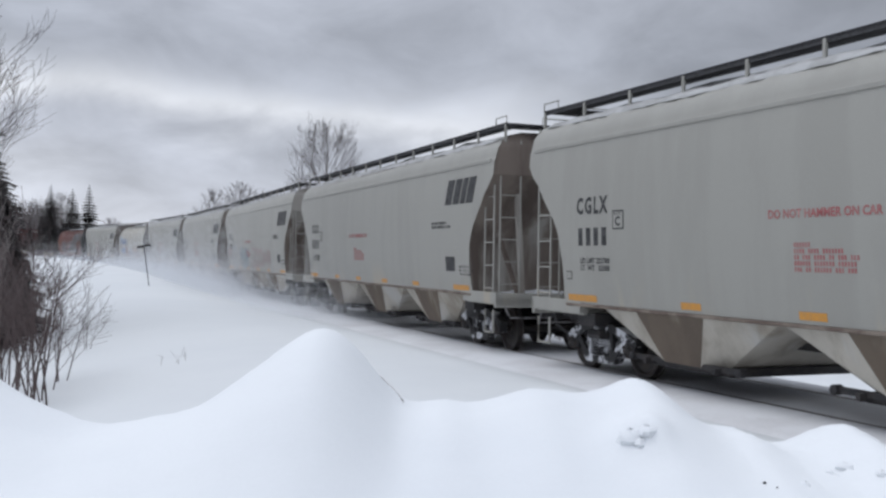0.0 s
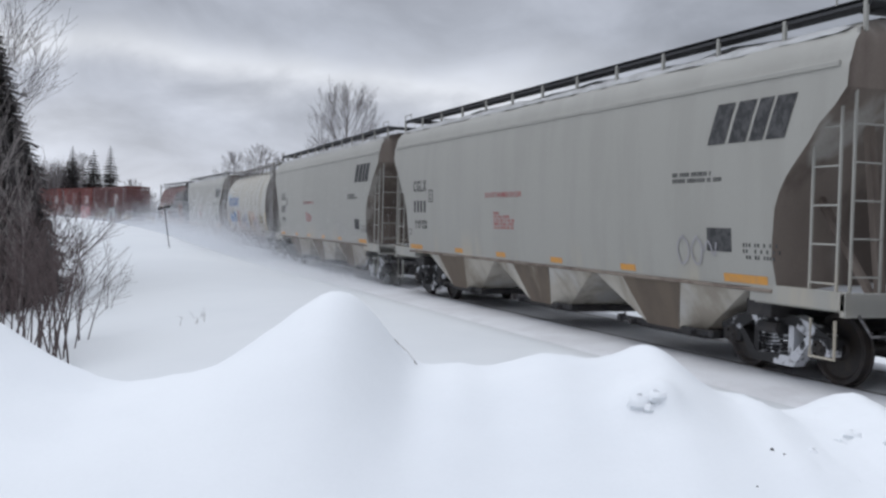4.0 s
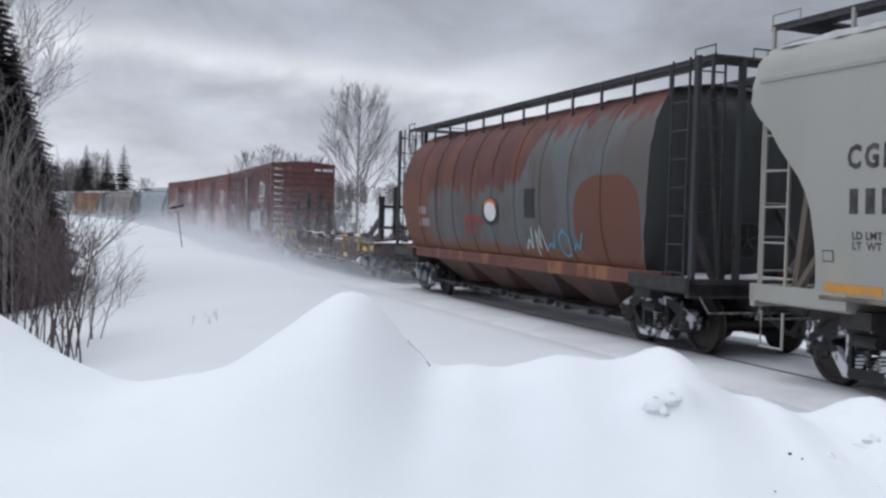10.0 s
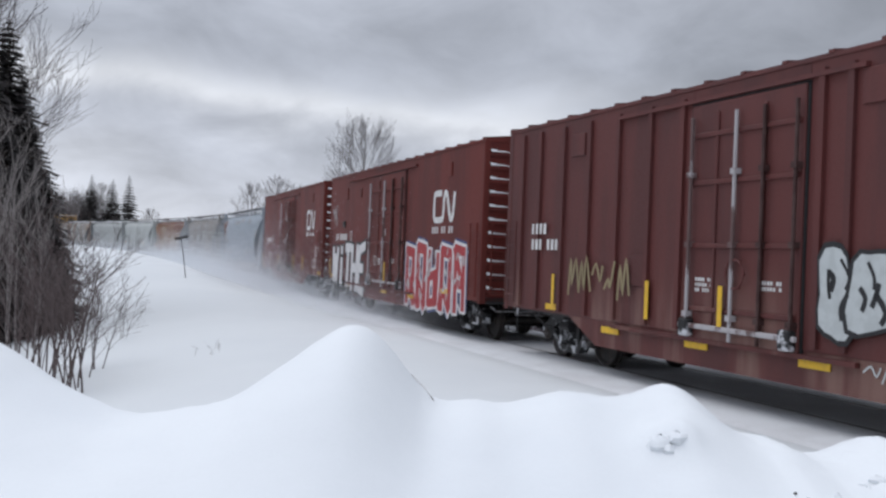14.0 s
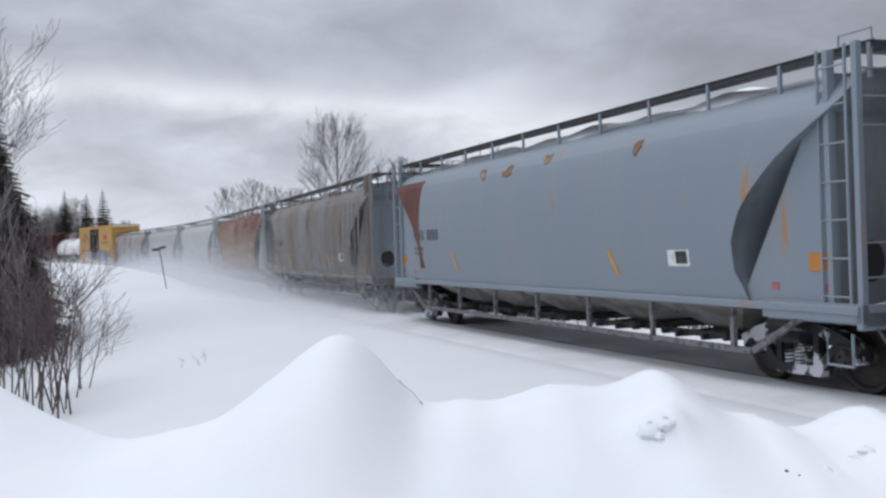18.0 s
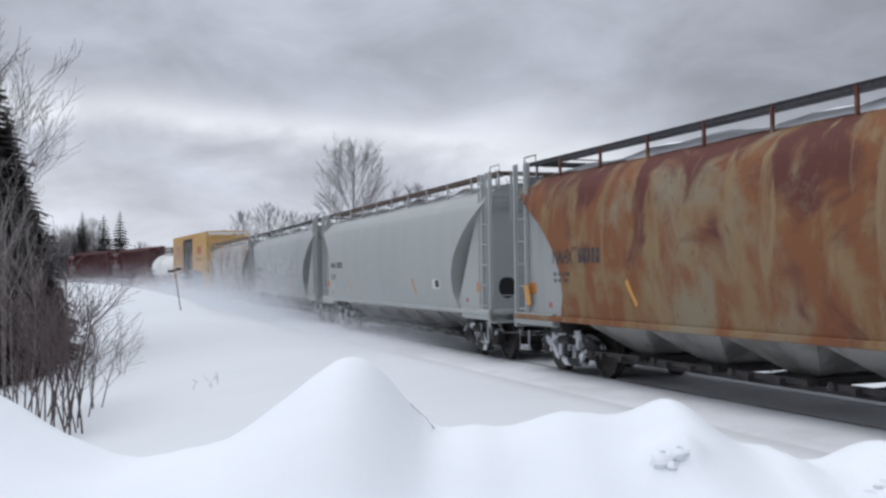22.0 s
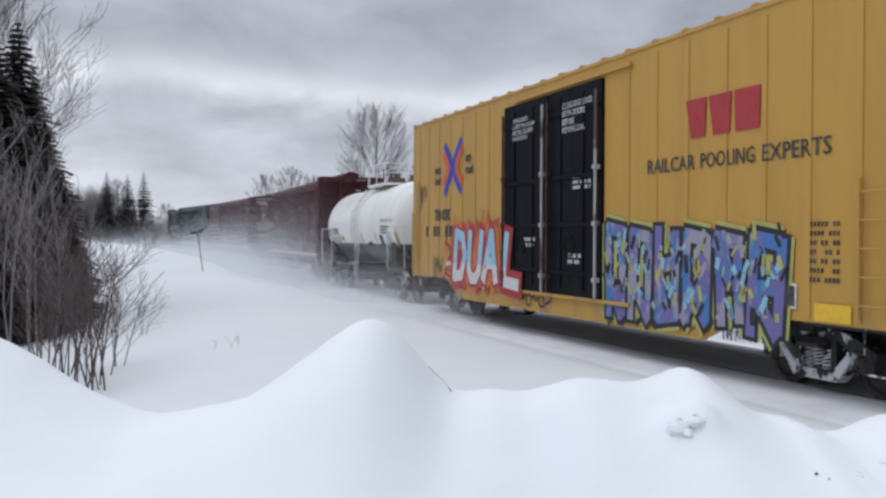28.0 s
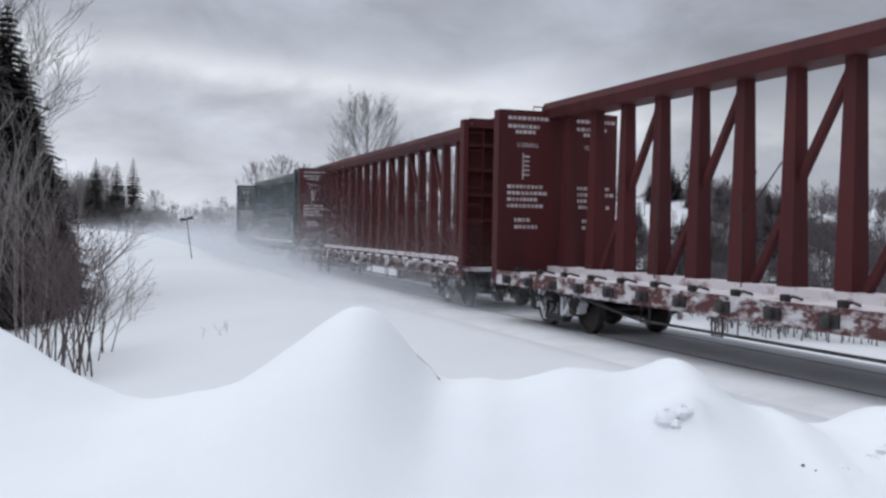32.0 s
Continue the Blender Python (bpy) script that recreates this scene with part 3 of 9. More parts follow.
def stroke(g, pts, w, yfun, lift, taper=False):
    """A painted stroke through (x, z) points."""
    p = []
    for i in range(len(pts) - 1):       # smooth the path
        for t in (0, 0.34, 0.67):
            a, b, c, d = pts[max(i - 1, 0)], pts[i], pts[i + 1], pts[min(i + 2, len(pts) - 1)]
            p.append(tuple(0.5 * (2 * b[k] + (c[k] - a[k]) * t + (2 * a[k] - 5 * b[k] + 4 * c[k] - d[k]) * t * t + (3 * b[k] - a[k] - 3 * c[k] + d[k]) * t ** 3) for k in (0, 1)))
    p.append(pts[-1])
    v, f = [], []
    for i, q in enumerate(p):
        a, b = p[max(i - 1, 0)], p[min(i + 1, len(p) - 1)]
        dx, dz = b[0] - a[0], b[1] - a[1]
        m = math.hypot(dx, dz) or 1
        h = w / 2 * (1 if not taper else 1 - 0.7 * i / len(p))
        for s in (-1, 1):
            x, z = q[0] - s * dz / m * h, q[1] + s * dx / m * h
            v.append((x, yfun(z) + lift, z))
    for i in range(len(p) - 1):
        f.append((2 * i, 2 * i + 1, 2 * i + 3, 2 * i + 2))
    return g.add(v, f)


def lettering(parent, name, text, x_left, z_base, size, mat, yfun, label="", width=None, plane="side", x_end=0.0, bold=0.0, spacing=1.0):
    """Words on a side (plane 'side', read along -x) or an end (plane 'end', read along +y from the front)."""
    cu = bpy.data.curves.new(name, "FONT")
    cu.body, cu.size, cu.extrude, cu.resolution_u, cu.offset = text, size, 0.0, 2, bold
    cu.space_line, cu.space_character = 0.95, spacing
    ob = bpy.data.objects.new(name, cu)
    scene.collection.objects.link(ob)
    bpy.context.view_layer.update()
    me = bpy.data.meshes.new_from_object(ob)
    bpy.data.objects.remove(ob)
    n = len(me.vertices)
    co = np.empty(n * 3)
    me.vertices.foreach_get("co", co)
    co = co.reshape(-1, 3)
    k = 1.0 if width is None else width / max(1e-6, co[:, 0].max())
    out = np.empty_like(co)
    if plane == "side":
        out[:, 0], out[:, 2] = x_left - co[:, 0] * k, z_base + co[:, 1]
        out[:, 1] = [yfun(z) + 0.005 for z in out[:, 2]]
    else:       # an end face seen from the front of the train: read along -y
        out[:, 0], out[:, 1], out[:, 2] = x_end, x_left - co[:, 0] * k, z_base + co[:, 1]
    me.vertices.foreach_set("co", out.ravel())
    me.materials.clear()
    me.materials.append(mat)
    return part(name, me, mat, parent, label)


def roof_snow(parent, x0, x1, half_w, z, thick=0.07, seed=2, lab="thin wind-packed snow", mat=None):
    """A lumpy snow layer on a roof or deck."""
    r = random.Random(seed)
    n, m = max(6, int((x1 - x0) / 0.45)), 7
    ph = [r.uniform(0, 6.3) for _ in range(6)]
    rings = []
    for i in range(n + 1):
        x = x0 + (x1 - x0) * i / n
        w = half_w * (0.90 + 0.10 * math.sin(x * 1.9 + ph[0]) * math.sin(x * 0.73 + ph[1]))
        ring = []
        for j in range(m):
            t = -1 + 2 * j / (m - 1)
            h = thick * (1 - abs(t) ** 3) * (0.55 + 0.45 * math.sin(x * 2.3 + t * 2 + ph[2]) * math.sin(x * 0.9 - t + ph[3]))
            h *= min(1, 6 * min(i, n - i) / n + 0.05)
            ring.append((x, t * w, z(t * w) + max(0.004, h)))
        rings.append(ring)
    g = Geo().loft(rings, closed=False)
    return part("snow_cap", g, mat or SNOW, parent, lab, True)


def snow_ridge(parent, x0, x1, y, z, half_w, tall, seed):
    """A lumpy drift packed along a roof walk."""
    r = random.Random(seed)
    n = int((x1 - x0) / 0.22)
    rings, hgt = [], tall * 0.6
    for i in range(n + 1):
        x = x0 + (x1 - x0) * i / n
        hgt += (tall * r.uniform(0.25, 1.0) - hgt) * 0.45
        h = 0.02 if i in (0, n) else hgt
        w = half_w * r.uniform(0.85, 1.08)
        rings.append([(x, y + w * a, z - 0.10 * (abs(y + w * a) - 1.0) + h * b) for a, b in ((-1, -0.3), (-0.75, 0.5), (-0.35, 0.95), (0.1, 1.0), (0.5, 0.8), (0.85, 0.35), (1, -0.5))])
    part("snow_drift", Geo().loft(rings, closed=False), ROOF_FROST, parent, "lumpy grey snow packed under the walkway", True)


def bars_block_end(parent, x, y0, z0, rows, count, size, mat):
    """Small unreadable stencil rows on an end wall."""
    r = random.Random(int(count * 31 + rows))
    g = Geo()
    for k in range(rows):
        y = y0
        for q in range(count - (k % 2) * 2):
            w = size * r.uniform(0.5, 0.8)
            g.box(x - 0.002, x + 0.002, y - w, y, z0 - k * size * 1.6 - size, z0 - k * size * 1.6)
            y -= size * r.choice((0.9, 0.9, 0.9, 1.5))
    part("data_stencil", g, mat, parent)["kind"] = "stuff"


# ---- covered hoppers ----
def side_curve(points):
    zs, ys = [p[0] for p in points], [p[1] for p in points]
    return lambda z: float(np.interp(z, zs, ys))


HOPPER_SIDE = side_curve([(1.18, 1.49), (1.6, 1.55), (2.2, 1.595), (2.8, 1.61), (3.4, 1.60), (3.86, 1.565), (3.90, 1.545), (4.12, 1.49), (4.30, 1.36), (4.42, 1.15), (4.48, 0.8)])
TROUGH_SIDE = side_curve([(1.10, 1.47), (1.6, 1.56), (2.1, 1.605), (2.6, 1.61), (3.1, 1.58), (3.42, 1.52), (3.46, 1.50), (3.63, 1.40), (3.78, 1.22), (3.89, 0.95), (3.93, 0.65)])
BARREL_SIDE = side_curve([(1.18, 1.30), (1.45, 1.44), (1.8, 1.55), (2.3, 1.61), (2.8, 1.61), (3.2, 1.57), (3.6, 1.44), (3.9, 1.26), (4.1, 1.05), (4.22, 0.85), (4.27, 0.6)])


def hopper_body(car, half, side, cut, mat, end_mat, z_levels, z_top, sill=1.18, ends_label="dark dirt-streaked slope sheet"):
    """Side sheets and roof in one shell whose ends are cut back along a curve, and the sloped end sheets."""
    g = Geo()
    prof = [(side(z), z) for z in z_levels]
    full = prof + [(prof[-1][0] * 0.5, z_top), (0, z_top + 0.02)]
    ring = full + [(-y, z) for y, z in full[-2::-1]]
    n = 14
    rows = []
    for i in range(n + 1):
        t = -1 + 2 * i / n
        rows.append([(t * (half - cut(z)), y, z) for y, z in ring])
    g.loft(rows, closed=False)
    body = part("body", g, mat, car, "", True)
    for s in (1, -1):
        e = Geo()
        zs = [z for z in z_levels]
        v, f = [], []
        for z in zs:
            x = s * (half - cut(z) - 0.015)
            v += [(x, side(z) - 0.01, z), (x, -side(z) + 0.01, z)]
        for i in range(len(zs) - 1):
            f.append((2 * i, 2 * i + 1, 2 * i + 3, 2 * i + 2))
        top = s * (half - cut(zs[-1]) - 0.015)
        v += [(top, 0, z_top)]
        f.append((2 * len(zs) - 2, 2 * len(zs) - 1, 2 * len(zs)))
        e.add(v, f)
        part("slope_sheet", e, end_mat, car, ends_label, True)
    return body


def hopper_bay(car, x0, x1, z_sill, z_low, mat, gate=True, width=1.42, gate_len=0.5, mouth=0.0):
    """A pyramid chute with its sliding gate and shafts."""
    xm = (x0 + x1) / 2
    g = Geo()
    if mouth:
        # a chute with bevelled corners; its outer face is a plate of its own
        octo = lambda a, b, c, d, z: [(xm - b, -d, z), (xm + b, -d, z), (xm + a, -c, z), (xm + a, c, z), (xm + b, d, z), (xm - b, d, z), (xm - a, c, z), (xm - a, -c, z)]
        half_x = (x1 - x0) / 2
        g.loft([octo(half_x, mouth, width - 0.20, width, z_sill), octo(gate_len, gate_len * 0.55, 0.98, 1.20, z_low)])
        bay = part("hopper_bay", g, mat, car, "dusty cream sloped discharge chute")
        face = Geo()
        for s in (1, -1):
            face.add([(xm - mouth, s * (width + 0.006), z_sill), (xm + mouth, s * (width + 0.006), z_sill), (xm + gate_len * 0.55, s * 1.206, z_low - 0.004), (xm - gate_len * 0.55, s * 1.206, z_low - 0.004)], [(0, 1, 2, 3)])
            part("chute_face", face, CHUTE_TAN, bay)
            face = Geo()
    lo = [(xm - gate_len, -0.55, z_low), (xm + gate_len, -0.55, z_low), (xm + gate_len, 0.55, z_low), (xm - gate_len, 0.55, z_low)]
    hi = [(x0, -width, z_sill), (x1, -width, z_sill), (x1, width, z_sill), (x0, width, z_sill)]
    if not mouth:
        g.loft([hi, lo])
        bay = part("hopper_bay", g, mat, car, "dirty sloped discharge chute")
    if gate:
        g = Geo()
        g.box(xm - gate_len - 0.15, xm + gate_len + 0.15, -1.10 if mouth else -0.75, 1.10 if mouth else 0.75, z_low - 0.10, z_low + 0.03, 0.02)
        for dx in (-gate_len - 0.05, gate_len + 0.05):
            g.beam((xm + dx, -1.30, z_low - 0.02), (xm + dx, 1.30, z_low - 0.02), 0.07, 0.09)
        g.box(xm - gate_len - 0.5, xm + gate_len + 0.5, 1.12, 1.20, z_low - 0.03, z_low + 0.05)
        for dx in (-gate_len - 0.5, gate_len + 0.5):
            g.lathe_y([(0.03, 1.10), (0.065, 1.12), (0.065, 1.24), (0.03, 1.26)], xm + dx, z_low + 0.01, 8)
        part("discharge_gate", g, STEEL_DARK, bay)
    return bay


def roof_walk(car, half, z_walk, y_out, z_foot, mat, post_mat, spacing=1.4, w=0.42):
    """Grated side walks on posts with end cross-walks."""
    for s in (1, -1):
        g = Geo()
        a, b = sorted((s * (y_out - w), s * y_out))
        g.box(-half, half, a, b, z_walk - 0.035, z_walk)
        g.box(-half, half, b - 0.02 if s > 0 else a, b if s > 0 else a + 0.02, z_walk - 0.075, z_walk + 0.012)
        part("walkway", g, mat, car, "dark steel grating walkway")
    n = int(2 * half / spacing)
    for i in range(n + 1):
        x = -half + 0.06 + (2 * half - 0.12) * i / n
        for s in (1, -1):
            part("walkway_post", Geo().box(x - 0.025, x + 0.025, s * y_out - 0.02, s * y_out + 0.02, z_foot - 0.10, z_walk - 0.02), post_mat, car)
    for s in (1, -1):
        x0, x1 = sorted((s * (half - 0.62), s * half))
        g = Geo().box(x0, x1, -(y_out - w), y_out - w, z_walk - 0.04, z_walk - 0.004)
        part("end_crosswalk", g, mat, car)
        g = Geo()
        g.tube([(s * (half - 0.02), -0.5, z_walk), (s * (half - 0.02), -0.5, z_walk + 0.13), (s * (half - 0.02), 0.5, z_walk + 0.13), (s * (half - 0.02), 0.5, z_walk)], 0.014, 5)
        part("grab_rail", g, post_mat, car)
        g = Geo()
        g.tube([(s * (half - 0.55), y_out, z_walk), (s * (half - 0.55), y_out, z_walk + 0.14), (s * (half - 0.02), y_out, z_walk + 0.14), (s * (half - 0.02), y_out, z_walk)], 0.014, 5)
        part("grab_rail", g, post_mat, car)


def hopper_end(car, half, sill_z, z_top, mat, ladder_top=None, cage=False, brake_at=1, inner=None, braced=True):
    """End platform, end sill, ladders, braces, brake wheel and stirrups at both ends."""
    for s in (1, -1):
        xa, xb = sorted((s * (half - 1.75), s * half))
        g = Geo().box(xa, xb, -1.42, 1.42, sill_z - 0.20, sill_z - 0.05)
        xc, xd = sorted((s * (half - 0.10), s * half))
        g.box(xc, xd, -1.50, 1.50, sill_z - 0.25, sill_z + 0.04, 0.015)
        for sy in (1, -1):
            a, b = sorted((sy * 1.42, sy * 1.50))
            g.box(xa, xb, a, b, sill_z - 0.17, sill_z + 0.05)
        part("end_platform", g, mat, car)
        roof = Geo()
        v = []
        r = random.Random(int(half * 10) + s)
        n = 9
        rows = []
        for i in range(n):
            x = xa + 0.05 + (xb - xa - 0.1) * i / (n - 1)
            rows.append([(x, -1.3 + 2.6 * j / 8, sill_z - 0.05 + (0.02 + 0.14 * r.random() * (1 - abs(j - 4) / 5)) * (0 if i in (0, n - 1) or j in (0, 8) else 1)) for j in range(9)])
        roof.loft(rows, closed=False)
        part("platform_snow", roof, SNOW, car, "snow drifted on the end platform", True)
        lt = ladder_top or z_top
        for sy in (1, -1):
            part("side_ladder", ladder(s * (half - 0.42), sy * 1.47, sill_z - 0.1, lt - 0.9 if not cage else lt, 0.46, "x"), mat, car)
            if braced:
                part("end_ladder", ladder(s * (half - 0.05), sy * 1.18, sill_z, lt, 0.44, "y"), mat, car)
            else:
                # a corner post with three grab irons under the roof walk and two above the sill
                part("corner_post", Geo().box(*sorted((s * (half - 0.08), s * half)), *sorted((sy * 1.40, sy * 1.48)), sill_z - 0.1, lt), mat, car)
                g = Geo().box(*sorted((s * (half - 0.04), s * half)), *sorted((sy * 0.92, sy * 0.96)), lt - 1.05, lt)
                for z in (lt - 0.95, lt - 0.62, lt - 0.30):
                    g.tube([(s * (half - 0.03), sy * 0.94, z), (s * (half - 0.03), sy * 1.44, z)], 0.013, 6)
                part("end_ladder", g, mat, car)
                for z in (sill_z + 0.35, sill_z + 0.75):
                    part("grab_iron", Geo().tube([(s * (half - 0.03), sy * 0.94, z), (s * (half - 0.03), sy * 1.44, z)], 0.013, 6), mat, car)
            g = Geo().tube([(s * (half - 0.62), sy * 1.46, sill_z - 0.3), (s * (half - 0.62), sy * 1.46, 0.42), (s * (half - 0.20), sy * 1.46, 0.42), (s * (half - 0.20), sy * 1.46, sill_z - 0.3)], 0.022, 6)
            part("stirrup", g, mat, car)
            if not braced:
                continue
            g = Geo().beam((s * (half - 0.15), sy * 0.85, sill_z), (s * (half - 0.55), sy * 0.85, z_top - 0.3), 0.10, 0.10)
            part("corner_post", g, inner or mat, car)
            g = Geo().beam((s * (half - 0.25), sy * 0.9, sill_z), (s * (half - 1.2), sy * 0.9, sill_z + 1.2), 0.08, 0.08)
            part("brace", g, inner or mat, car)
        g = Geo().tube([(s * half, -1.3, sill_z - 0.22), (s * half + s * 0.16, -1.25, sill_z - 0.45), (s * half + s * 0.16, 1.25, sill_z - 0.45), (s * half, 1.3, sill_z - 0.22)], 0.018, 6)
        part("cut_lever", g, FROST_BAR, car)
        if s == brake_at:
            g = Geo()
            ring = [(s * (half - 0.06), 0.45 + 0.27 * math.cos(a), sill_z + 0.62 + 0.27 * math.sin(a)) for a in np.linspace(0, 6.283, 21)]
            g.tube(ring, 0.022, 6, caps=False)
            for a in (0.3, 1.56, 2.8, 4.0, 5.2):
                g.tube([(s * (half - 0.07), 0.45, sill_z + 0.62), (s * (half - 0.06), 0.45 + 0.26 * math.cos(a), sill_z + 0.62 + 0.26 * math.sin(a))], 0.016, 5)
            g.box(*sorted((s * (half - 0.3), s * (half - 0.12))), 0.2, 0.7, sill_z + 0.35, sill_z + 0.9)
            part("brake_wheel", g, STEEL_DARK, car)


def cut_curve(pairs):
    zs, cs = zip(*pairs)
    return lambda z: float(np.interp(z, zs, cs))


LEVELS = [1.18, 1.35, 1.6, 1.8, 2.0, 2.2, 2.4, 2.6, 2.8, 3.0, 3.2, 3.4, 3.6, 3.75, 3.86, 3.90, 4.0, 4.12, 4.22, 4.30, 4.36, 4.42, 4.48]
LEVELS_T = [1.10, 1.3, 1.5, 1.7, 1.9, 2.1, 2.3, 2.5, 2.7, 2.9, 3.1, 3.3, 3.42, 3.46, 3.55, 3.63, 3.71, 3.78, 3.84, 3.89, 3.93]
CUT_A = cut_curve([(1.18, 1.22), (1.65, 1.28), (2.3, 1.18), (2.6, 0.98), (3.07, 0.52), (3.25, 0.40), (3.45, 0.10), (3.55, 0.0), (4.2, 0.0), (4.48, 0.22)])
CUT_B = cut_curve([(1.18, 2.05), (1.5, 2.25), (1.9, 2.25), (2.3, 2.05), (2.6, 1.75), (2.9, 1.35), (3.2, 0.85), (3.42, 0.42), (3.6, 0.2), (3.93, 0.3)])


def orange_tabs(car, xs, z, yfun, mat=PAINT_ORANGE, w=0.62, h=0.11):
    for x in xs:
        patch(car, "reflector", x - w / 2, x + w / 2, z, z + h, mat, yfun, 0.006)


def three_bay_hopper(half, body_mat, end_mat, chute_mat, label, group):
    length = 2 * half + 1.5
    car = thing("covered_hopper_car", label, "freight car", group)
    hopper_body(car, half, HOPPER_SIDE, CUT_A, body_mat, end_mat, LEVELS, 4.50)
    g = Geo()
    for s in (1, -1):
        a, b = sorted((s * 1.44, s * 1.515))
        g.box(-half + 1.3, half - 1.3, a, b, 1.125, 1.175, 0.01)
    part("side_sill", g, DIRTY_SILL, car, "grimy ledge along the foot of the side")
    g = Geo()
    for s in (1, -1):
        a, b = sorted((s * 1.55, s * 1.585))
        g.box(-half + 0.15, half - 0.15, a, b, 3.85, 3.92, 0.008)
    part("top_chord", g, body_mat, car)
    for k, xm in enumerate((-4.35, 0, 4.35)):
        hopper_bay(car, xm - 2.15, xm + 2.15, 1.14, 0.40, chute_mat, gate_len=0.80, width=1.47, mouth=0.84)
    add_running_gear(car, length / 2, half - 1.75)
    hopper_end(car, half, 1.18, 4.3, body_mat, brake_at=1, inner=end_mat)
    roof_walk(car, half, 4.64, 1.30, 4.36, GRATING, body_mat)
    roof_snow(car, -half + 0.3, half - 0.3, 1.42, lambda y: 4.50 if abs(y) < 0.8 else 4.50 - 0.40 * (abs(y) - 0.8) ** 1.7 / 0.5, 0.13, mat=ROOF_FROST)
    for s in (1, -1):
        snow_ridge(car, -half + 0.25, half - 0.25, s * 1.20, 4.36, 0.19, 0.115, 20 + s)
    orange_tabs(car, (-6.75, 6.75), 1.22, HOPPER_SIDE, w=0.92)
    orange_tabs(car, (-3.75, -1.2, 1.35, 3.75), 1.23, HOPPER_SIDE, w=0.46, h=0.10)
    return car


def barrel_hopper(half, body_mat, end_mat, chute_mat, label, group, seam_mat, sill_mat=None, walk_mat=None):
    """Older round-sided hopper with weld seams, open end cages and four chutes."""
    car = thing("covered_hopper_car", label, "freight car", group)
    cut = cut_curve([(1.18, 1.5), (1.6, 1.30), (2.2, 1.10), (2.8, 1.05), (3.4, 1.10), (3.9, 1.25), (4.27, 1.6)])
    lv = [1.18, 1.3, 1.45, 1.6, 1.8, 2.0, 2.2, 2.4, 2.6, 2.8, 3.0, 3.2, 3.4, 3.6, 3.75, 3.9, 4.0, 4.1, 4.17, 4.22, 4.27]
    hopper_body(car, half, BARREL_SIDE, cut, body_mat, end_mat, lv, 4.30)
    n = 9
    for i in range(n):
        x = -half + 2.6 + (2 * half - 5.2) * i / (n - 1)
        pts = [(x, BARREL_SIDE(z) + 0.004, z) for z in lv]
        part("weld_seam", Geo().tube(pts, 0.014, 5), seam_mat, car)
    g = Geo()
    for s in (1, -1):
        a, b = sorted((s * 1.22, s * 1.42))
        g.box(-half + 0.9, half - 0.9, a, b, 1.0, 1.24, 0.015)
    part("side_sill", g, sill_mat or end_mat, car)
    step = (2 * half - 5.6) / 4
    for k in range(4):
        xm = -half + 2.8 + step * (k + 0.5)
        hopper_bay(car, xm - step / 2 + 0.05, xm + step / 2 - 0.05, 1.02, 0.40, chute_mat, width=1.25, gate_len=0.45)
    add_running_gear(car, half + 0.75, half - 1.55)
    hopper_end(car, half, 1.15, 4.35, PALE_WALK if sill_mat is DIRTY_SILL else STEEL_DARK, ladder_top=4.45, cage=True, brake_at=-1)
    for s in (1, -1):
        for sy in (1, -1):
            part("cage_post", Geo().box(*sorted((s * (half - 0.1), s * half)), *sorted((sy * 1.39, sy * 1.46)), 1.1, 4.46), end_mat, car)
            part("cage_post", Geo().box(*sorted((s * (half - 0.1), s * half)), *sorted((sy * 0.62, sy * 0.70)), 1.1, 4.46), end_mat, car)
    roof_walk(car, half, 4.50, 1.16, 4.10, walk_mat or GRATING, end_mat, spacing=1.15, w=0.5)
    roof_snow(car, -half + 1.4, half - 1.4, 1.0, lambda y: 4.30 - 0.16 * y * y, 0.10)
    return car


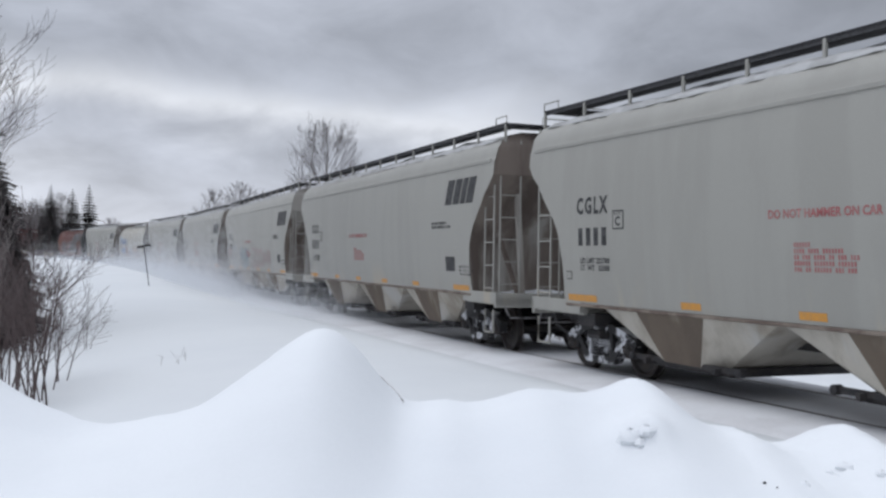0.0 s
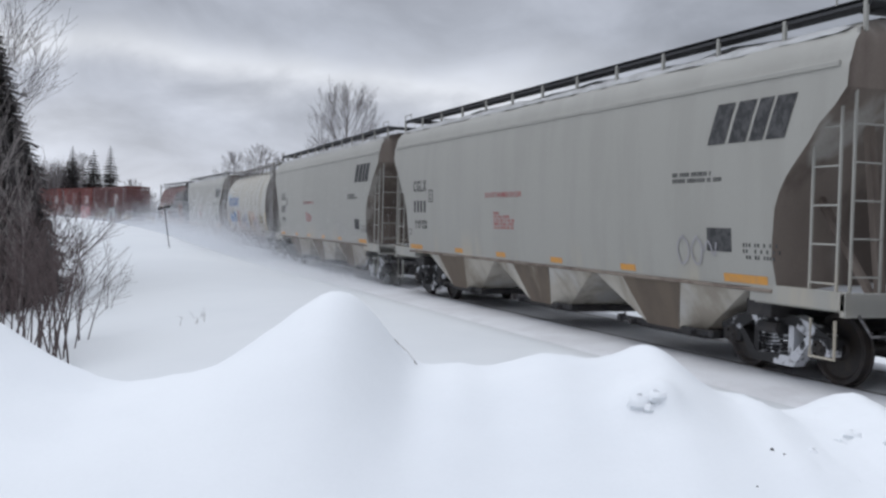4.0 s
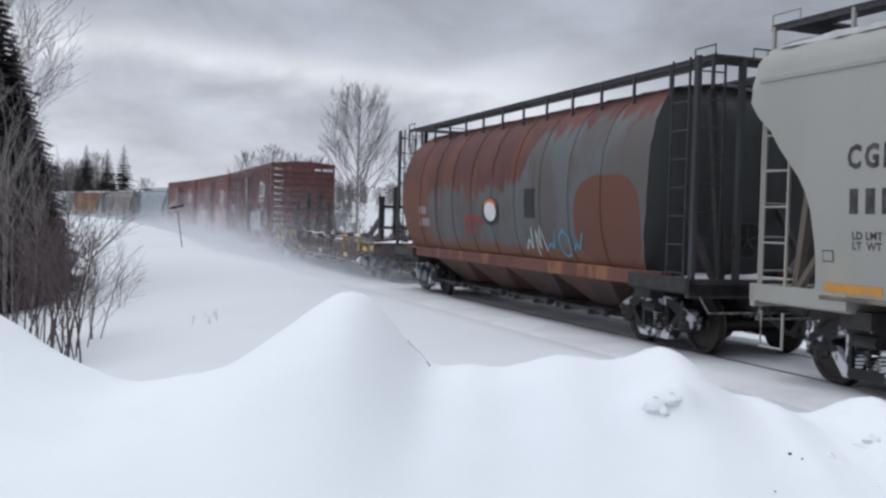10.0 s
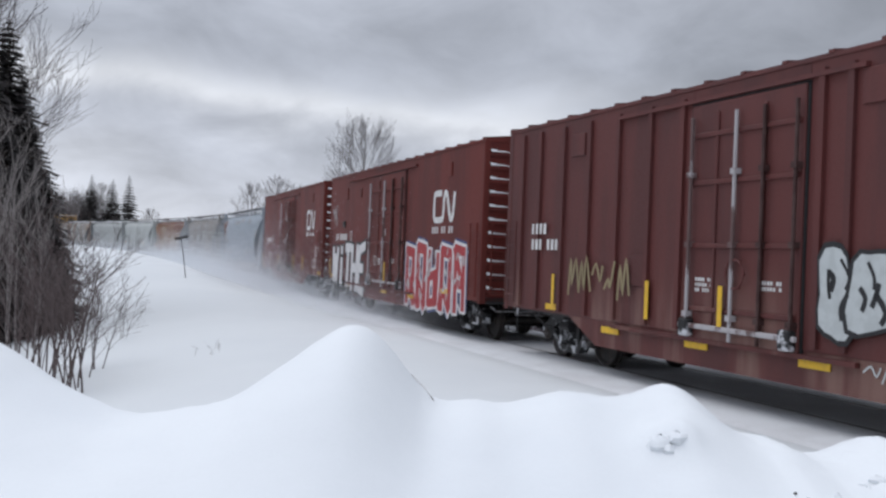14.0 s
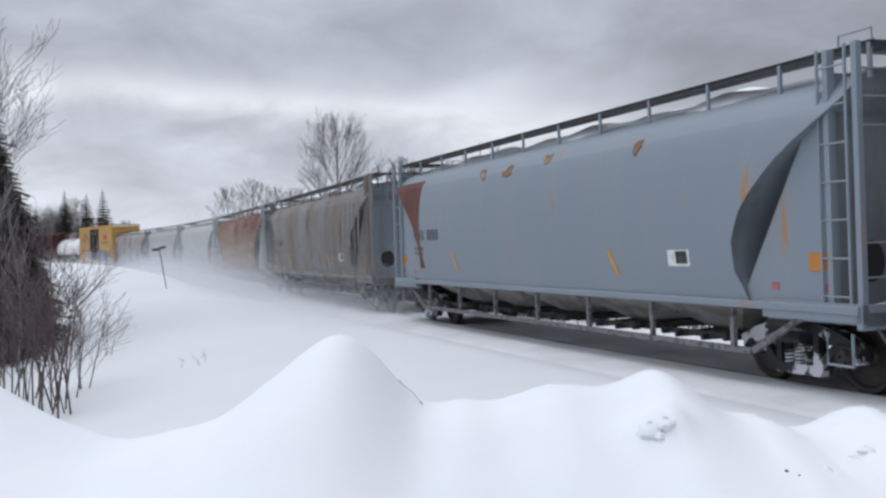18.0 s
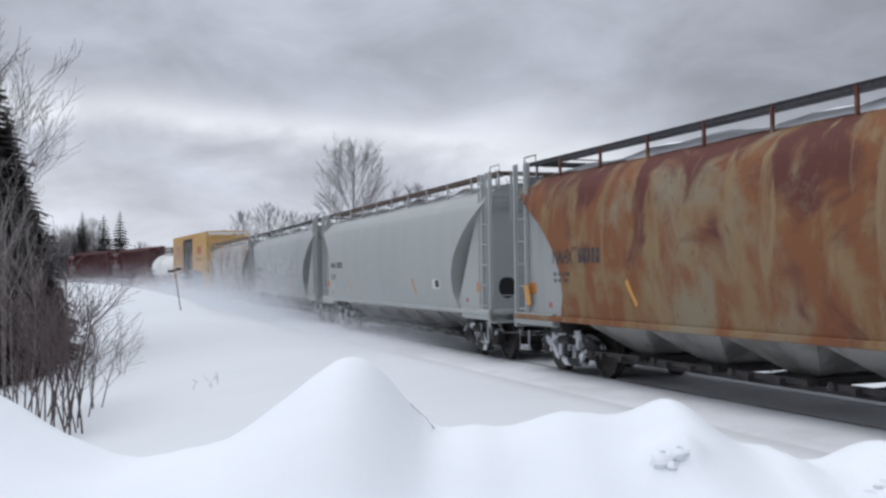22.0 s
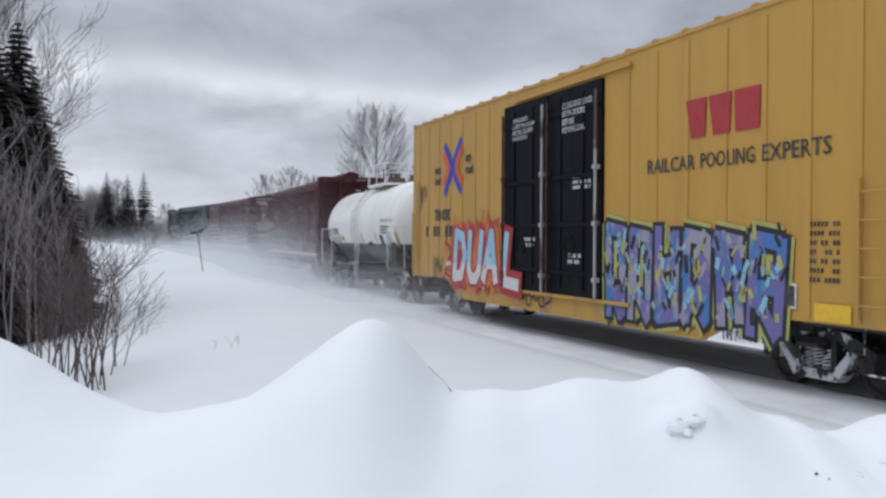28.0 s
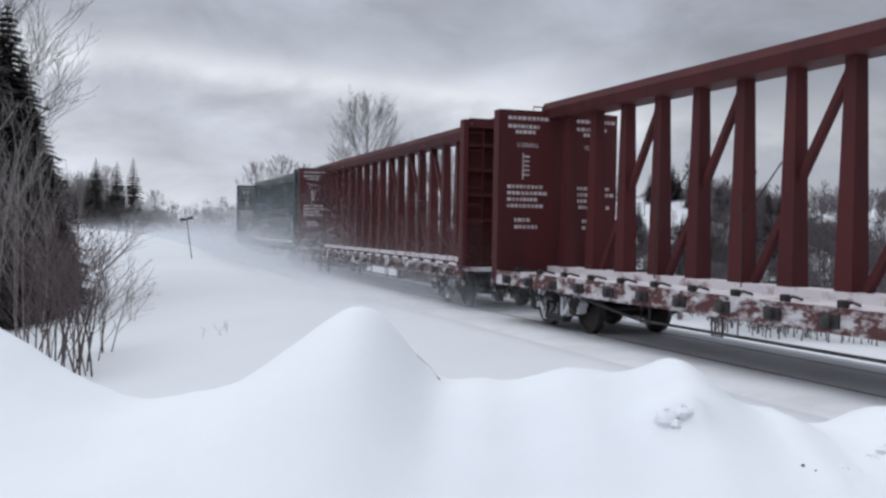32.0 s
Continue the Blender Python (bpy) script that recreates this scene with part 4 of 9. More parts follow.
def trough_hopper(half, body_mat, end_mat, chute_mat, label, group, truss=False, chutes=5, rusty_walk=False, tabs=True, plate_mat=None):
    """Curved-sided hopper with big rounded end cuts, flush end plates and a trough of small outlets."""
    car = thing("covered_hopper_car", label, "freight car", group)
    hopper_body(car, half, TROUGH_SIDE, CUT_B, body_mat, end_mat, LEVELS_T, 3.95)
    g = Geo()
    for s in (1, -1):
        a, b = sorted((s * 1.36, s * 1.52))
        g.box(-half + 0.05, half - 0.05, a, b, 1.02, 1.12, 0.012)
    part("side_sill", g, body_mat, car)
    for s in (1, -1):
        for sy in (1, -1):
            poly = [(s * (half - 2.17), 1.10), (s * (half - 2.17), 1.24), (s * (half - 0.66), 3.64), (s * (half - 0.50), 3.70), (s * (half - 0.50), 1.10)]
            if s > 0:
                poly = [(half - CUT_B(z) - 0.20, z) for z in (1.10, 1.5, 1.9, 2.3, 2.6, 2.9, 3.2, 3.45, 3.6)] + [(half - 0.50, 3.70), (half - 0.50, 1.10)]
            part("end_plate", Geo().prism_y(poly, *sorted((sy * 1.39, sy * 1.43))), plate_mat or body_mat, car)
            part("end_frame", Geo().box(*sorted((s * (half - 0.56), s * (half - 0.48))), *sorted((sy * 1.36, sy * 1.47)), 1.05, 4.12), plate_mat or body_mat, car)
            part("placard", Geo().box(*sorted((s * (half - 0.92), s * (half - 0.60))), *sorted((sy * 1.43, sy * 1.438)), 1.52, 1.74), PLACARD, car, "orange placard holder")
            for q in (0.64, 1.55):
                part("reflector", Geo().box(*sorted((s * (half - q - 0.07), s * (half - q + 0.07))), *sorted((sy * 1.43, sy * 1.437)), 1.27, 1.37), PAINT_RED, car)
        part("end_wall", Geo().box(*sorted((s * (half - 0.56), s * (half - 0.52))), -1.38, 1.38, 1.1, 3.86), end_mat, car, "recessed end wall with round ports")
        for cy in (0.86, -0.86):
            g = Geo()
            x = s * (half - 0.514)
            g.add([(x, cy, 1.62)] + [(x, cy + 0.21 * math.cos(a), 1.62 + 0.25 * math.sin(a)) for a in np.linspace(0, 6.283, 19)[:-1]], [(0, i + 1, (i + 1) % 18 + 1) for i in range(18)])
            part("end_port", g, HOSE, car)
        bars_block_end(car, x + s * 0.004, 0.30, 3.25, 3, 7, 0.085, PAINT_BLACK)
        bars_block_end(car, x + s * 0.004, 0.35, 2.75, 4, 11, 0.055, PAINT_BLACK)
    span = 2 * half - 5.0
    for k in range(chutes):
        xm = -span / 2 + span * (k + 0.5) / chutes
        w = span / chutes / 2 - 0.05
        hopper_bay(car, xm - w, xm + w, 1.0, 0.48 if not truss else 0.55, chute_mat, gate=True, width=1.2, gate_len=0.28)
    if truss:
        for sy in (1, -1):
            g = Geo().box(-span / 2 - 0.4, span / 2 + 0.4, *sorted((sy * 1.36, sy * 1.44)), 0.40, 0.48)
            n = 6
            for k in range(n + 1):
                x = -span / 2 + span * k / n
                g.box(x - 0.04, x + 0.04, *sorted((sy * 1.37, sy * 1.43)), 0.44, 1.0)
            for s in (1, -1):
                g.beam((s * (span / 2 + 0.4), sy * 1.40, 0.44), (s * (span / 2 + 1.5), sy * 1.40, 1.0), 0.06, 0.08)
            part("truss_bar", g, FROST_BAR, car, "frosted steel truss below the sill")
    else:
        g = Geo()
        for sy in (1, -1):
            g.box(-span / 2, span / 2, *sorted((sy * 0.95, sy * 1.02)), 0.36, 0.44)
        part("brake_pipe", g, STEEL_DARK, car)
    add_running_gear(car, half + 0.75, half - 1.6)
    hopper_end(car, half, 1.10, 3.9, plate_mat or body_mat, ladder_top=4.14, cage=True, brake_at=1, braced=False)
    roof_walk(car, half, 4.16, 1.22, 3.84, RUST_GRATING if rusty_walk else GRATING, body_mat, spacing=1.55)
    roof_snow(car, -half + 0.5, half - 0.5, 1.40, lambda y: 3.95 if abs(y) < 0.7 else 3.95 - 0.42 * (abs(y) - 0.7) ** 1.6 / 0.65, 0.20)
    return car


# ---- box cars ----
def corrugated_end(car, half, hw, z0, z1, mat, ribs, snowy=True):
    for s in (1, -1):
        g = Geo().box(*sorted((s * (half - 0.10), s * half)), -hw + 0.05, hw - 0.05, z0, z1)
        part("end_panel", g, mat, car)
        for k in range(ribs):
            z = z0 + 0.25 + (z1 - z0 - 0.55) * k / (ribs - 1)
            h = (z1 - z0) / ribs * 0.30
            prof = [(0, z - h), (0.07, z - h * 0.35), (0.07, z + h * 0.35), (0, z + h)]
            rings = []
            for y, q in ((-hw + 0.08, 0.0), (-hw + 0.30, 1.0), (hw - 0.30, 1.0), (hw - 0.08, 0.0)):
                rings.append([(s * (half + d * q), y, zz) for d, zz in prof])
            part("end_rib", Geo().loft(rings), mat, car)
            g = Geo()
            g.loft([[(s * (half + 0.01), y, z + h * 0.70), (s * (half + 0.073), y, z + h * 0.37), (s * (half + 0.012), y, z + h * q)] for y, q in ((hw - 0.62, 0.72), (hw - 0.30, 0.86), (hw - 0.14, 1.05))])
            if snowy:
                part("rib_snow", g, SNOW, car)
        for sy in (1, -1):
            g = Geo().box(*sorted((s * (half - 0.14), s * (half + 0.03))), *sorted((sy * (hw - 0.14), sy * (hw + 0.012))), z0 - 0.05, z1, 0.01)
            part("corner_post", g, mat, car)
            part("end_ladder", ladder(s * (half + 0.10), sy * (hw - 0.42), z0 + 0.15, z0 + 1.75, 0.42, "y", 5), mat, car)


def box_car(half, hw, z0, z1, body_mat, label, group, posts, door, door_mat, roof_mat=None, end_ribs=11, roof_rise=0.16, belly=0.45, doors=1, yellow=False):
    """Steel box car: sides, posts, sliding plug doors with rods, ribbed roof and ends, stepped side sill."""
    car = thing("box_car", label, "freight car", group)
    for sy in (1, -1):
        x0, x1 = door
        for a, b in ((-half, x0), (x1, half)):
            part("side_panel", Geo().box(a, b, *sorted((sy * (hw - 0.10), sy * hw)), z0, z1, 0.008), body_mat, car)
        part("header", Geo().box(x0, x1, *sorted((sy * (hw - 0.10), sy * hw)), z1 - 0.28, z1), body_mat, car)
        belly_poly = [(-half + 2.6, z0 + 0.10), (-half + 3.9, z0 - belly), (half - 3.9, z0 - belly), (half - 2.6, z0 + 0.10)]
        part("side_sill", Geo().prism_y(belly_poly, *sorted((sy * (hw - 0.06), sy * (hw - 0.012)))), body_mat, car)
        for x in posts:
            g = Geo().prism_y([(x - 0.055, z0 + 0.05), (x + 0.055, z0 + 0.05), (x + 0.055, z1 - 0.12), (x - 0.055, z1 - 0.12)], *sorted((sy * hw, sy * (hw + (0.014 if yellow else 0.055)))))
            part("side_post", g, body_mat, car)
        w = (x1 - x0) / doors
        for k in range(doors):
            a, b = x0 + w * k + 0.02, x0 + w * (k + 1) - 0.02
            d = part("door", Geo().box(a, b, *sorted((sy * (hw - 0.02), sy * (hw + 0.05))), z0 - 0.05, z1 - 0.26, 0.012), door_mat, car, "sliding plug door with lock rods")
            for z in (z0 + 0.35, z0 + 1.25, z0 + 2.15, z1 - 0.75):
                part("door_stiffener", Geo().box(a + 0.06, b - 0.06, *sorted((sy * (hw + 0.05), sy * (hw + 0.085))), z, z + 0.07, 0.01), door_mat, d)
            for x in (a + w * 0.30, a + w * 0.72):
                part("door_stiffener", Geo().box(x - 0.03, x + 0.03, *sorted((sy * (hw + 0.05), sy * (hw + 0.08))), z0 + 0.1, z1 - 0.4, 0.01), door_mat, d)
            rods = ((b - 0.12, FROST_ROD), (a + w * 0.52, FROST_ROD), (a + w * 0.28, DARK_ROD), (a + 0.06, DARK_ROD)) if doors == 1 else ((b - 0.10, DARK_ROD), (a + 0.10, FROST_ROD))
            for x, rod_mat in rods:
                g = Geo().tube([(x, sy * (hw + 0.12), z0 - 0.02), (x, sy * (hw + 0.12), z1 - 0.45)], 0.028, 7)
                for z in (z0 + 0.3, z0 + 1.3, z0 + 2.3):
                    g.box(x - 0.05, x + 0.05, *sorted((sy * (hw + 0.05), sy * (hw + 0.16))), z - 0.04, z + 0.04)
                part("lock_rod", g, rod_mat, d)
            if doors == 1:
                # dark strips added for the shaded gap round the plug door, and the frosted bottom rail with its two
                # roller hangers
                g = Geo()
                for x in (a - 0.015, b + 0.015):
                    g.box(x - 0.03, x + 0.03, *sorted((sy * (hw - 0.01), sy * (hw + 0.02))), z0 - 0.05, z1 - 0.24)
                g.box(a - 0.04, b + 0.04, *sorted((sy * (hw - 0.01), sy * (hw + 0.02))), z1 - 0.27, z1 - 0.23)
                part("door_gasket", g, HOSE, d)
                part("door_rail", Geo().box(a - 0.05, b + 0.05, *sorted((sy * (hw + 0.09), sy * (hw + 0.15))), z0 + 0.10, z0 + 0.17, 0.012), FROST_ROD, d, "frosted lower door rail")
                for x in (a + 0.12, b - 0.12):
                    part("roller_hanger", Geo().box(x - 0.11, x + 0.11, *sorted((sy * (hw + 0.05), sy * (hw + 0.19))), z0 - 0.02, z0 + 0.24, 0.025), STEEL_FROST, d)
            g = Geo()
            xm = (a + b) / 2
            for q in range(6):
                g.box(xm - 0.02 + 0.2 * math.cos(q * 1.047) - 0.0, xm + 0.02 + 0.2 * math.cos(q * 1.047), *sorted((sy * (hw + 0.1), sy * (hw + 0.13))), z0 + 0.9 + 0.2 * math.sin(q * 1.047) - 0.02, z0 + 0.9 + 0.2 * math.sin(q * 1.047) + 0.02)
            g.tube([(xm + 0.2 * math.cos(t), sy * (hw + 0.12), z0 + 0.9 + 0.2 * math.sin(t)) for t in np.linspace(0, 6.283, 15)], 0.016, 5, caps=False)
            part("door_crank", g, door_mat, d)
        g = Geo()
        for z in (z0 - 0.10, z1 - 0.22):
            g.box(x0 - 1.0, x1 + (x1 - x0) * 0.85 if doors == 1 else x1 - 0.6, *sorted((sy * hw, sy * (hw + 0.07))), z, z + 0.06)
        part("door_track", g, body_mat, car)["kind"] = "stuff"
        for s in (1, -1):
            part("side_ladder", ladder(s * (half - 0.35), sy * (hw + 0.07), z0 + 0.1, z0 + 1.75, 0.44, "x", 5), body_mat, car)
            g = Geo().tube([(s * (half - 0.58), sy * (hw - 0.03), z0), (s * (half - 0.58), sy * (hw - 0.03), 0.42), (s * (half - 0.14), sy * (hw - 0.03), 0.42), (s * (half - 0.14), sy * (hw - 0.03), z0)], 0.02, 6)
            part("stirrup", g, STEEL_FROST, car)
    roof = Geo().prism_x([(-hw - 0.02, z1 - 0.01), (hw + 0.02, z1 - 0.01), (hw + 0.02, z1 + 0.05), (0.5, z1 + roof_rise), (-0.5, z1 + roof_rise), (-hw - 0.02, z1 + 0.05)], -half - 0.02, half + 0.02)
    part("roof", roof, roof_mat or body_mat, car)
    n = int(2 * half / 0.85)
    for i in range(n + 1):
        x = -half + 0.06 + (2 * half - 0.12) * i / n
        g = Geo().prism_x([(-hw - 0.03, z1 + 0.04), (hw + 0.03, z1 + 0.04), (hw + 0.03, z1 + 0.085), (0.5, z1 + roof_rise + 0.045), (-0.5, z1 + roof_rise + 0.045), (-hw - 0.03, z1 + 0.085)], x - 0.05, x + 0.05)
        part("roof_rib", g, roof_mat or body_mat, car)
    part("floor_frame", Geo().box(-half, half, -hw + 0.1, hw - 0.1, z0 - 0.05, z0 + 0.1), STEEL_DARK, car)
    corrugated_end(car, half, hw, z0, z1 + 0.03, body_mat, end_ribs, not yellow)
    for s in (1, -1):
        part("end_cap", Geo().prism_x([(-hw, z1), (hw, z1), (0.5, z1 + roof_rise), (-0.5, z1 + roof_rise)], *sorted((s * (half - 0.05), s * (half + 0.01)))), body_mat, car)
        g = Geo().tube([(s * half, -1.3, z0 - 0.1), (s * half + s * 0.2, -1.25, 0.72), (s * half + s * 0.2, 1.25, 0.72), (s * half, 1.3, z0 - 0.1)], 0.018, 6)
        part("cut_lever", g, FROST_BAR, car)
    add_running_gear(car, half + 0.75, half - 2.0, z0 - 0.1)
    return car


# ---- flat car with stake bulkheads ----
def flat_car(half, mat, label):
    black = material("black_stake_steel", (0.014, 0.013, 0.014), 0.6, second=(0.035, 0.032, 0.032), scale=3, amount=0.6, spec=0.25)
    khaki = material("worn_yellow_bracket", (0.40, 0.28, 0.05), 0.7, second=(0.16, 0.085, 0.04), scale=5, amount=0.8, low=0.48, high=0.6)
    car = thing("bulkhead_flat_car", label, "freight car")
    zt = 1.18
    for sy in (1, -1):
        part("side_sill", Geo().prism_y([(-half, zt), (half, zt), (half, zt - 0.30), (half - 1.5, zt - 0.34), (half - 3.2, zt - 0.62), (-half + 3.2, zt - 0.62), (-half + 1.5, zt - 0.34), (-half, zt - 0.30)], *sorted((sy * 1.38, sy * 1.46))), mat, car)
    part("deck", Geo().box(-half, half, -1.40, 1.40, zt - 0.10, zt - 0.012), mat, car, "dark worn steel deck")
    g = Geo()
    for k in range(12):
        x = -half + 0.8 + (2 * half - 1.6) * k / 11
        g.box(x - 0.08, x + 0.08, -1.38, 1.38, zt - 0.30, zt - 0.10)
    part("cross_bearer", g, STEEL_DARK, car)
    for s in (1, -1):
        part("end_sill", Geo().box(*sorted((s * (half - 0.12), s * half)), -1.45, 1.45, zt - 0.36, zt + 0.04, 0.01), mat, car)
        for y in (-0.76, -0.27, 0.27, 0.76):
            hgt = 3.02 if abs(y) < 0.5 else 2.68
            part("stake", Geo().box(*sorted((s * (half - 2.25), s * (half - 2.07))), y - 0.085, y + 0.085, zt - 0.01, hgt, 0.012), black, car, "black steel stake")
            part("stake_brace", Geo().beam((s * (half - 2.16), y, 2.0), (s * (half - (4.1 if abs(y) > 0.5 else 0.9)), y, zt + 0.03), 0.12, 0.15), black, car, "black diagonal brace")
        g = Geo().box(*sorted((s * (half - 2.20), s * (half - 2.12))), -0.8, 0.8, 2.30, 2.40)
        g.box(*sorted((s * (half - 2.20), s * (half - 2.12))), -0.8, 0.8, 1.62, 1.72)
        part("stake_tie", g, black, car)
        part("side_ladder", ladder(s * (half - 0.45), 1.50, 0.45, 1.75, 0.42, "x", 4), FROST_BAR, car)
    k = 0
    for x in np.linspace(-half + 2.3, half - 2.3, 8):
        for sy in (1, -1):
            g = Geo().prism_y([(x - 0.08, zt + 0.15), (x + 0.08, zt + 0.17), (x + 0.07, zt - 0.10), (x + 0.02, zt - 0.30), (x - 0.05, zt - 0.30), (x - 0.07, zt - 0.10)], *sorted((sy * 1.34, sy * 1.51)))
            g.lathe_y([(0.015, 1.51), (0.035, 1.515), (0.035, 1.53), (0.01, 1.535)], x, zt + 0.06, 8, sy)
            part("tie_down", g, khaki if k in (0, 1, 6, 7) else mat, car, "tapered tie-down bracket")
            for q, (dx, w) in enumerate(((0.45 + 0.2 * (k % 3), 0.10), (1.15, 0.16), (1.70 + 0.1 * (k % 2), 0.08 + 0.10 * (k % 3)))):
                if sy > 0 and x + dx + w < half - 0.3:
                    g = Geo().prism_y([(x + dx, zt - 0.03), (x + dx + w, zt - 0.03), (x + dx + w * 0.9, zt - 0.07), (x + dx + w * (0.35 + 0.2 * q), zt - 0.06 - 0.04 * ((k + q) % 3))], 1.455, 1.475)
                    part("snow_gusset", g, ROOF_FROST, car, "snow caught under the deck edge")
            g = Geo().box(x + 0.25, x + 1.35, *sorted((sy * 0.95, sy * 1.15)), zt - 0.01, zt + 0.10, 0.02)
            for q in range(7):
                g.box(x + 0.32 + 0.14 * q, x + 0.40 + 0.14 * q, *sorted((sy * 1.10, sy * 1.16)), zt + 0.02, zt + 0.08)
            part("winch_rail", g, FROST_BAR, car)
        g = Geo().box(x - 0.5, x - 0.25, -1.1, 1.1, zt - 0.01, zt + 0.09, 0.01)
        g.box(x - 0.42, x - 0.33, 0.2, 0.45, zt + 0.05, zt + 0.22, 0.02)
        part("bunk", g, mat, car)
        k += 1
    for i, (a, b) in enumerate(((-half + 0.5, -half + 4.3), (-half + 4.8, -half + 8.2), (-1.6, 1.9), (2.6, 5.9), (half - 3.6, half - 0.3))):
        roof_snow(car, a, b, 1.30, lambda y: zt - 0.01, 0.13, seed=20 + i, lab="snow drifted on the deck")
    for x, zr in ((-half + 0.7, zt - 0.22), (-half + 1.5, zt - 0.26), (-5.5, 0.64), (-1.25, 0.64), (2.9, 0.64), (half - 2.5, 0.90), (half - 1.2, zt - 0.26), (half - 0.5, zt - 0.22)):
        part("reflector", Geo().box(x - 0.25, x + 0.25, 1.46, 1.466, zr, zr + 0.14), PAINT_YELLOW, car)
    part("brake_pipe", Geo().tube([(-half + 3.4, 1.30, 0.58), (-half + 5.2, 1.32, 0.44), (-2.0, 1.34, 0.46), (1.5, 1.34, 0.40), (half - 5, 1.32, 0.46), (half - 3.4, 1.30, 0.60)], 0.028, 6), STEEL_DARK, car)
    part("brake_rod", Geo().tube([(-half + 4.4, 1.22, 0.50), (-3.2, 1.24, 0.34), (0.4, 1.24, 0.36), (3.0, 1.22, 0.52)], 0.020, 6).box(-0.25, 0.15, 1.18, 1.30, 0.30, 0.42, 0.02), STEEL_DARK, car)
    add_running_gear(car, half + 0.75, half - 2.4)
    return car


# ---- tank car ----
def tank_car(half, mat, label):
    car = thing("tank_car", label, "freight car")
    R, zc = 1.42, 2.42
    prof = []
    for i in range(9):
        a = i / 8 * math.pi / 2
        prof.append((R * math.sin(a), -(half - 0.75) + 0.75 * (1 - math.cos(a))))
    prof = prof + [(r, -x) for r, x in prof[::-1]]
    n = 40
    rings = [[(x, max(r, 0.01) * math.cos(2 * math.pi * k / n), zc + max(r, 0.01) * math.sin(2 * math.pi * k / n)) for k in range(n)] for r, x in prof]
    part("tank_shell", Geo().loft(rings), mat, car, "white enamelled shell with a black lower third", True)
    for x in (-half + 2.0, -0.15, 0.25, half - 2.0):
        ring = [(x, (R + 0.004) * math.cos(a), zc + (R + 0.004) * math.sin(a)) for a in np.linspace(0, 6.283, 41)]
        part("weld_band", Geo().tube(ring, 0.012, 5, caps=False), mat, car)
    for s in (1, -1):
        g = Geo().prism_x([(-1.25, 0.95), (1.25, 0.95), (1.30, 1.9), (1.05, 1.42), (0.6, 1.12), (-0.6, 1.12), (-1.05, 1.42), (-1.30, 1.9)], s * (half - 1.9) - 0.3, s * (half - 1.9) + 0.3)
        part("saddle", g, STEEL_DARK, car)
        part("end_platform", Geo().box(*sorted((s * (half - 2.3), s * half)), -1.35, 1.35, 0.92, 1.04).box(*sorted((s * (half - 0.1), s * half)), -1.45, 1.45, 0.82, 1.10, 0.015), STEEL_FROST, car)
        for sy in (1, -1):
            g = Geo().tube([(s * (half - 2.2), sy * 1.40, 1.04), (s * (half - 2.2), sy * 1.42, 2.35), (s * (half - 0.15), sy * 1.42, 2.35), (s * (half - 0.15), sy * 1.40, 1.04)], 0.022, 6)
            part("safety_rail", g, PAINT_WHITE, car)
            part("side_ladder", ladder(s * (half - 0.40), sy * 1.42, 0.40, 1.1, 0.4, "x", 2), FROST_BAR, car)
    for sy in (1, -1):
        g = Geo()
        for t in (-0.22, 0.22):
            g.tube([(0.05 + t, sy * (R + 0.14) * math.cos(a), zc + (R + 0.14) * math.sin(a)) for a in np.linspace(-0.5, 1.15, 12)] , 0.025, 6)
        for a in np.linspace(-0.45, 1.0, 8):
            g.tube([(-0.17, sy * (R + 0.14) * math.cos(a), zc + (R + 0.14) * math.sin(a)), (0.27, sy * (R + 0.14) * math.cos(a), zc + (R + 0.14) * math.sin(a))], 0.018, 6)
        g.tube([(-0.17, sy * 1.35, zc - 0.6), (-0.17, sy * 1.42, 0.55), (0.27, sy * 1.42, 0.55), (0.27, sy * 1.35, zc - 0.6)], 0.022, 6)
        part("shell_ladder", g, PAINT_WHITE, car)
    part("top_platform", Geo().box(-1.9, 0.6, -0.85, 0.85, zc + R - 0.02, zc + R + 0.06), mat, car, "white top platform")
    g = Geo()
    for x in (-1.85, -0.65, 0.55):
        for y in (-0.82, 0.82):
            g.tube([(x, y, zc + R), (x, y, zc + R + 0.75)], 0.022, 6)
    for z in (0.40, 0.74):
        g.tube([(-1.85, -0.82, zc + R + z), (0.55, -0.82, zc + R + z), (0.55, 0.82, zc + R + z), (-1.85, 0.82, zc + R + z), (-1.85, -0.82, zc + R + z)], 0.018, 6)
    part("top_railing", g, PAINT_WHITE, car, "white pipe railing")
    for x, y, r, h in ((-1.15, 0.2, 0.20, 0.42), (-0.55, -0.1, 0.26, 0.30), (-1.5, -0.25, 0.13, 0.36), (-0.9, 0.35, 0.10, 0.52)):
        part("valve", Geo().tube([(x, y, zc + R), (x, y, zc + R + h * 0.6)], r, 12).tube([(x, y, zc + R + h * 0.6), (x, y, zc + R + h)], r * 0.6, 10), VALVE, car)
    part("vent_pipe", Geo().tube([(0.35, 0.3, zc + R), (0.35, 0.3, zc + R + 0.68), (0.35, 0.12, zc + R + 0.72)], 0.035, 7), STEEL_DARK, car)
    part("bottom_outlet", Geo().box(-0.4, 0.4, -0.35, 0.35, 0.45, 1.0, 0.05).tube([(0, 0.3, 0.55), (0, 0.9, 0.5)], 0.05, 8), STEEL_DARK, car)
    g = Geo()
    for sy in (1, -1):
        g.tube([(-half + 2, sy * 0.9, 0.62), (half - 2, sy * 0.9, 0.62)], 0.04, 6)
    part("brake_pipe", g, STEEL_DARK, car)
    g = Geo()
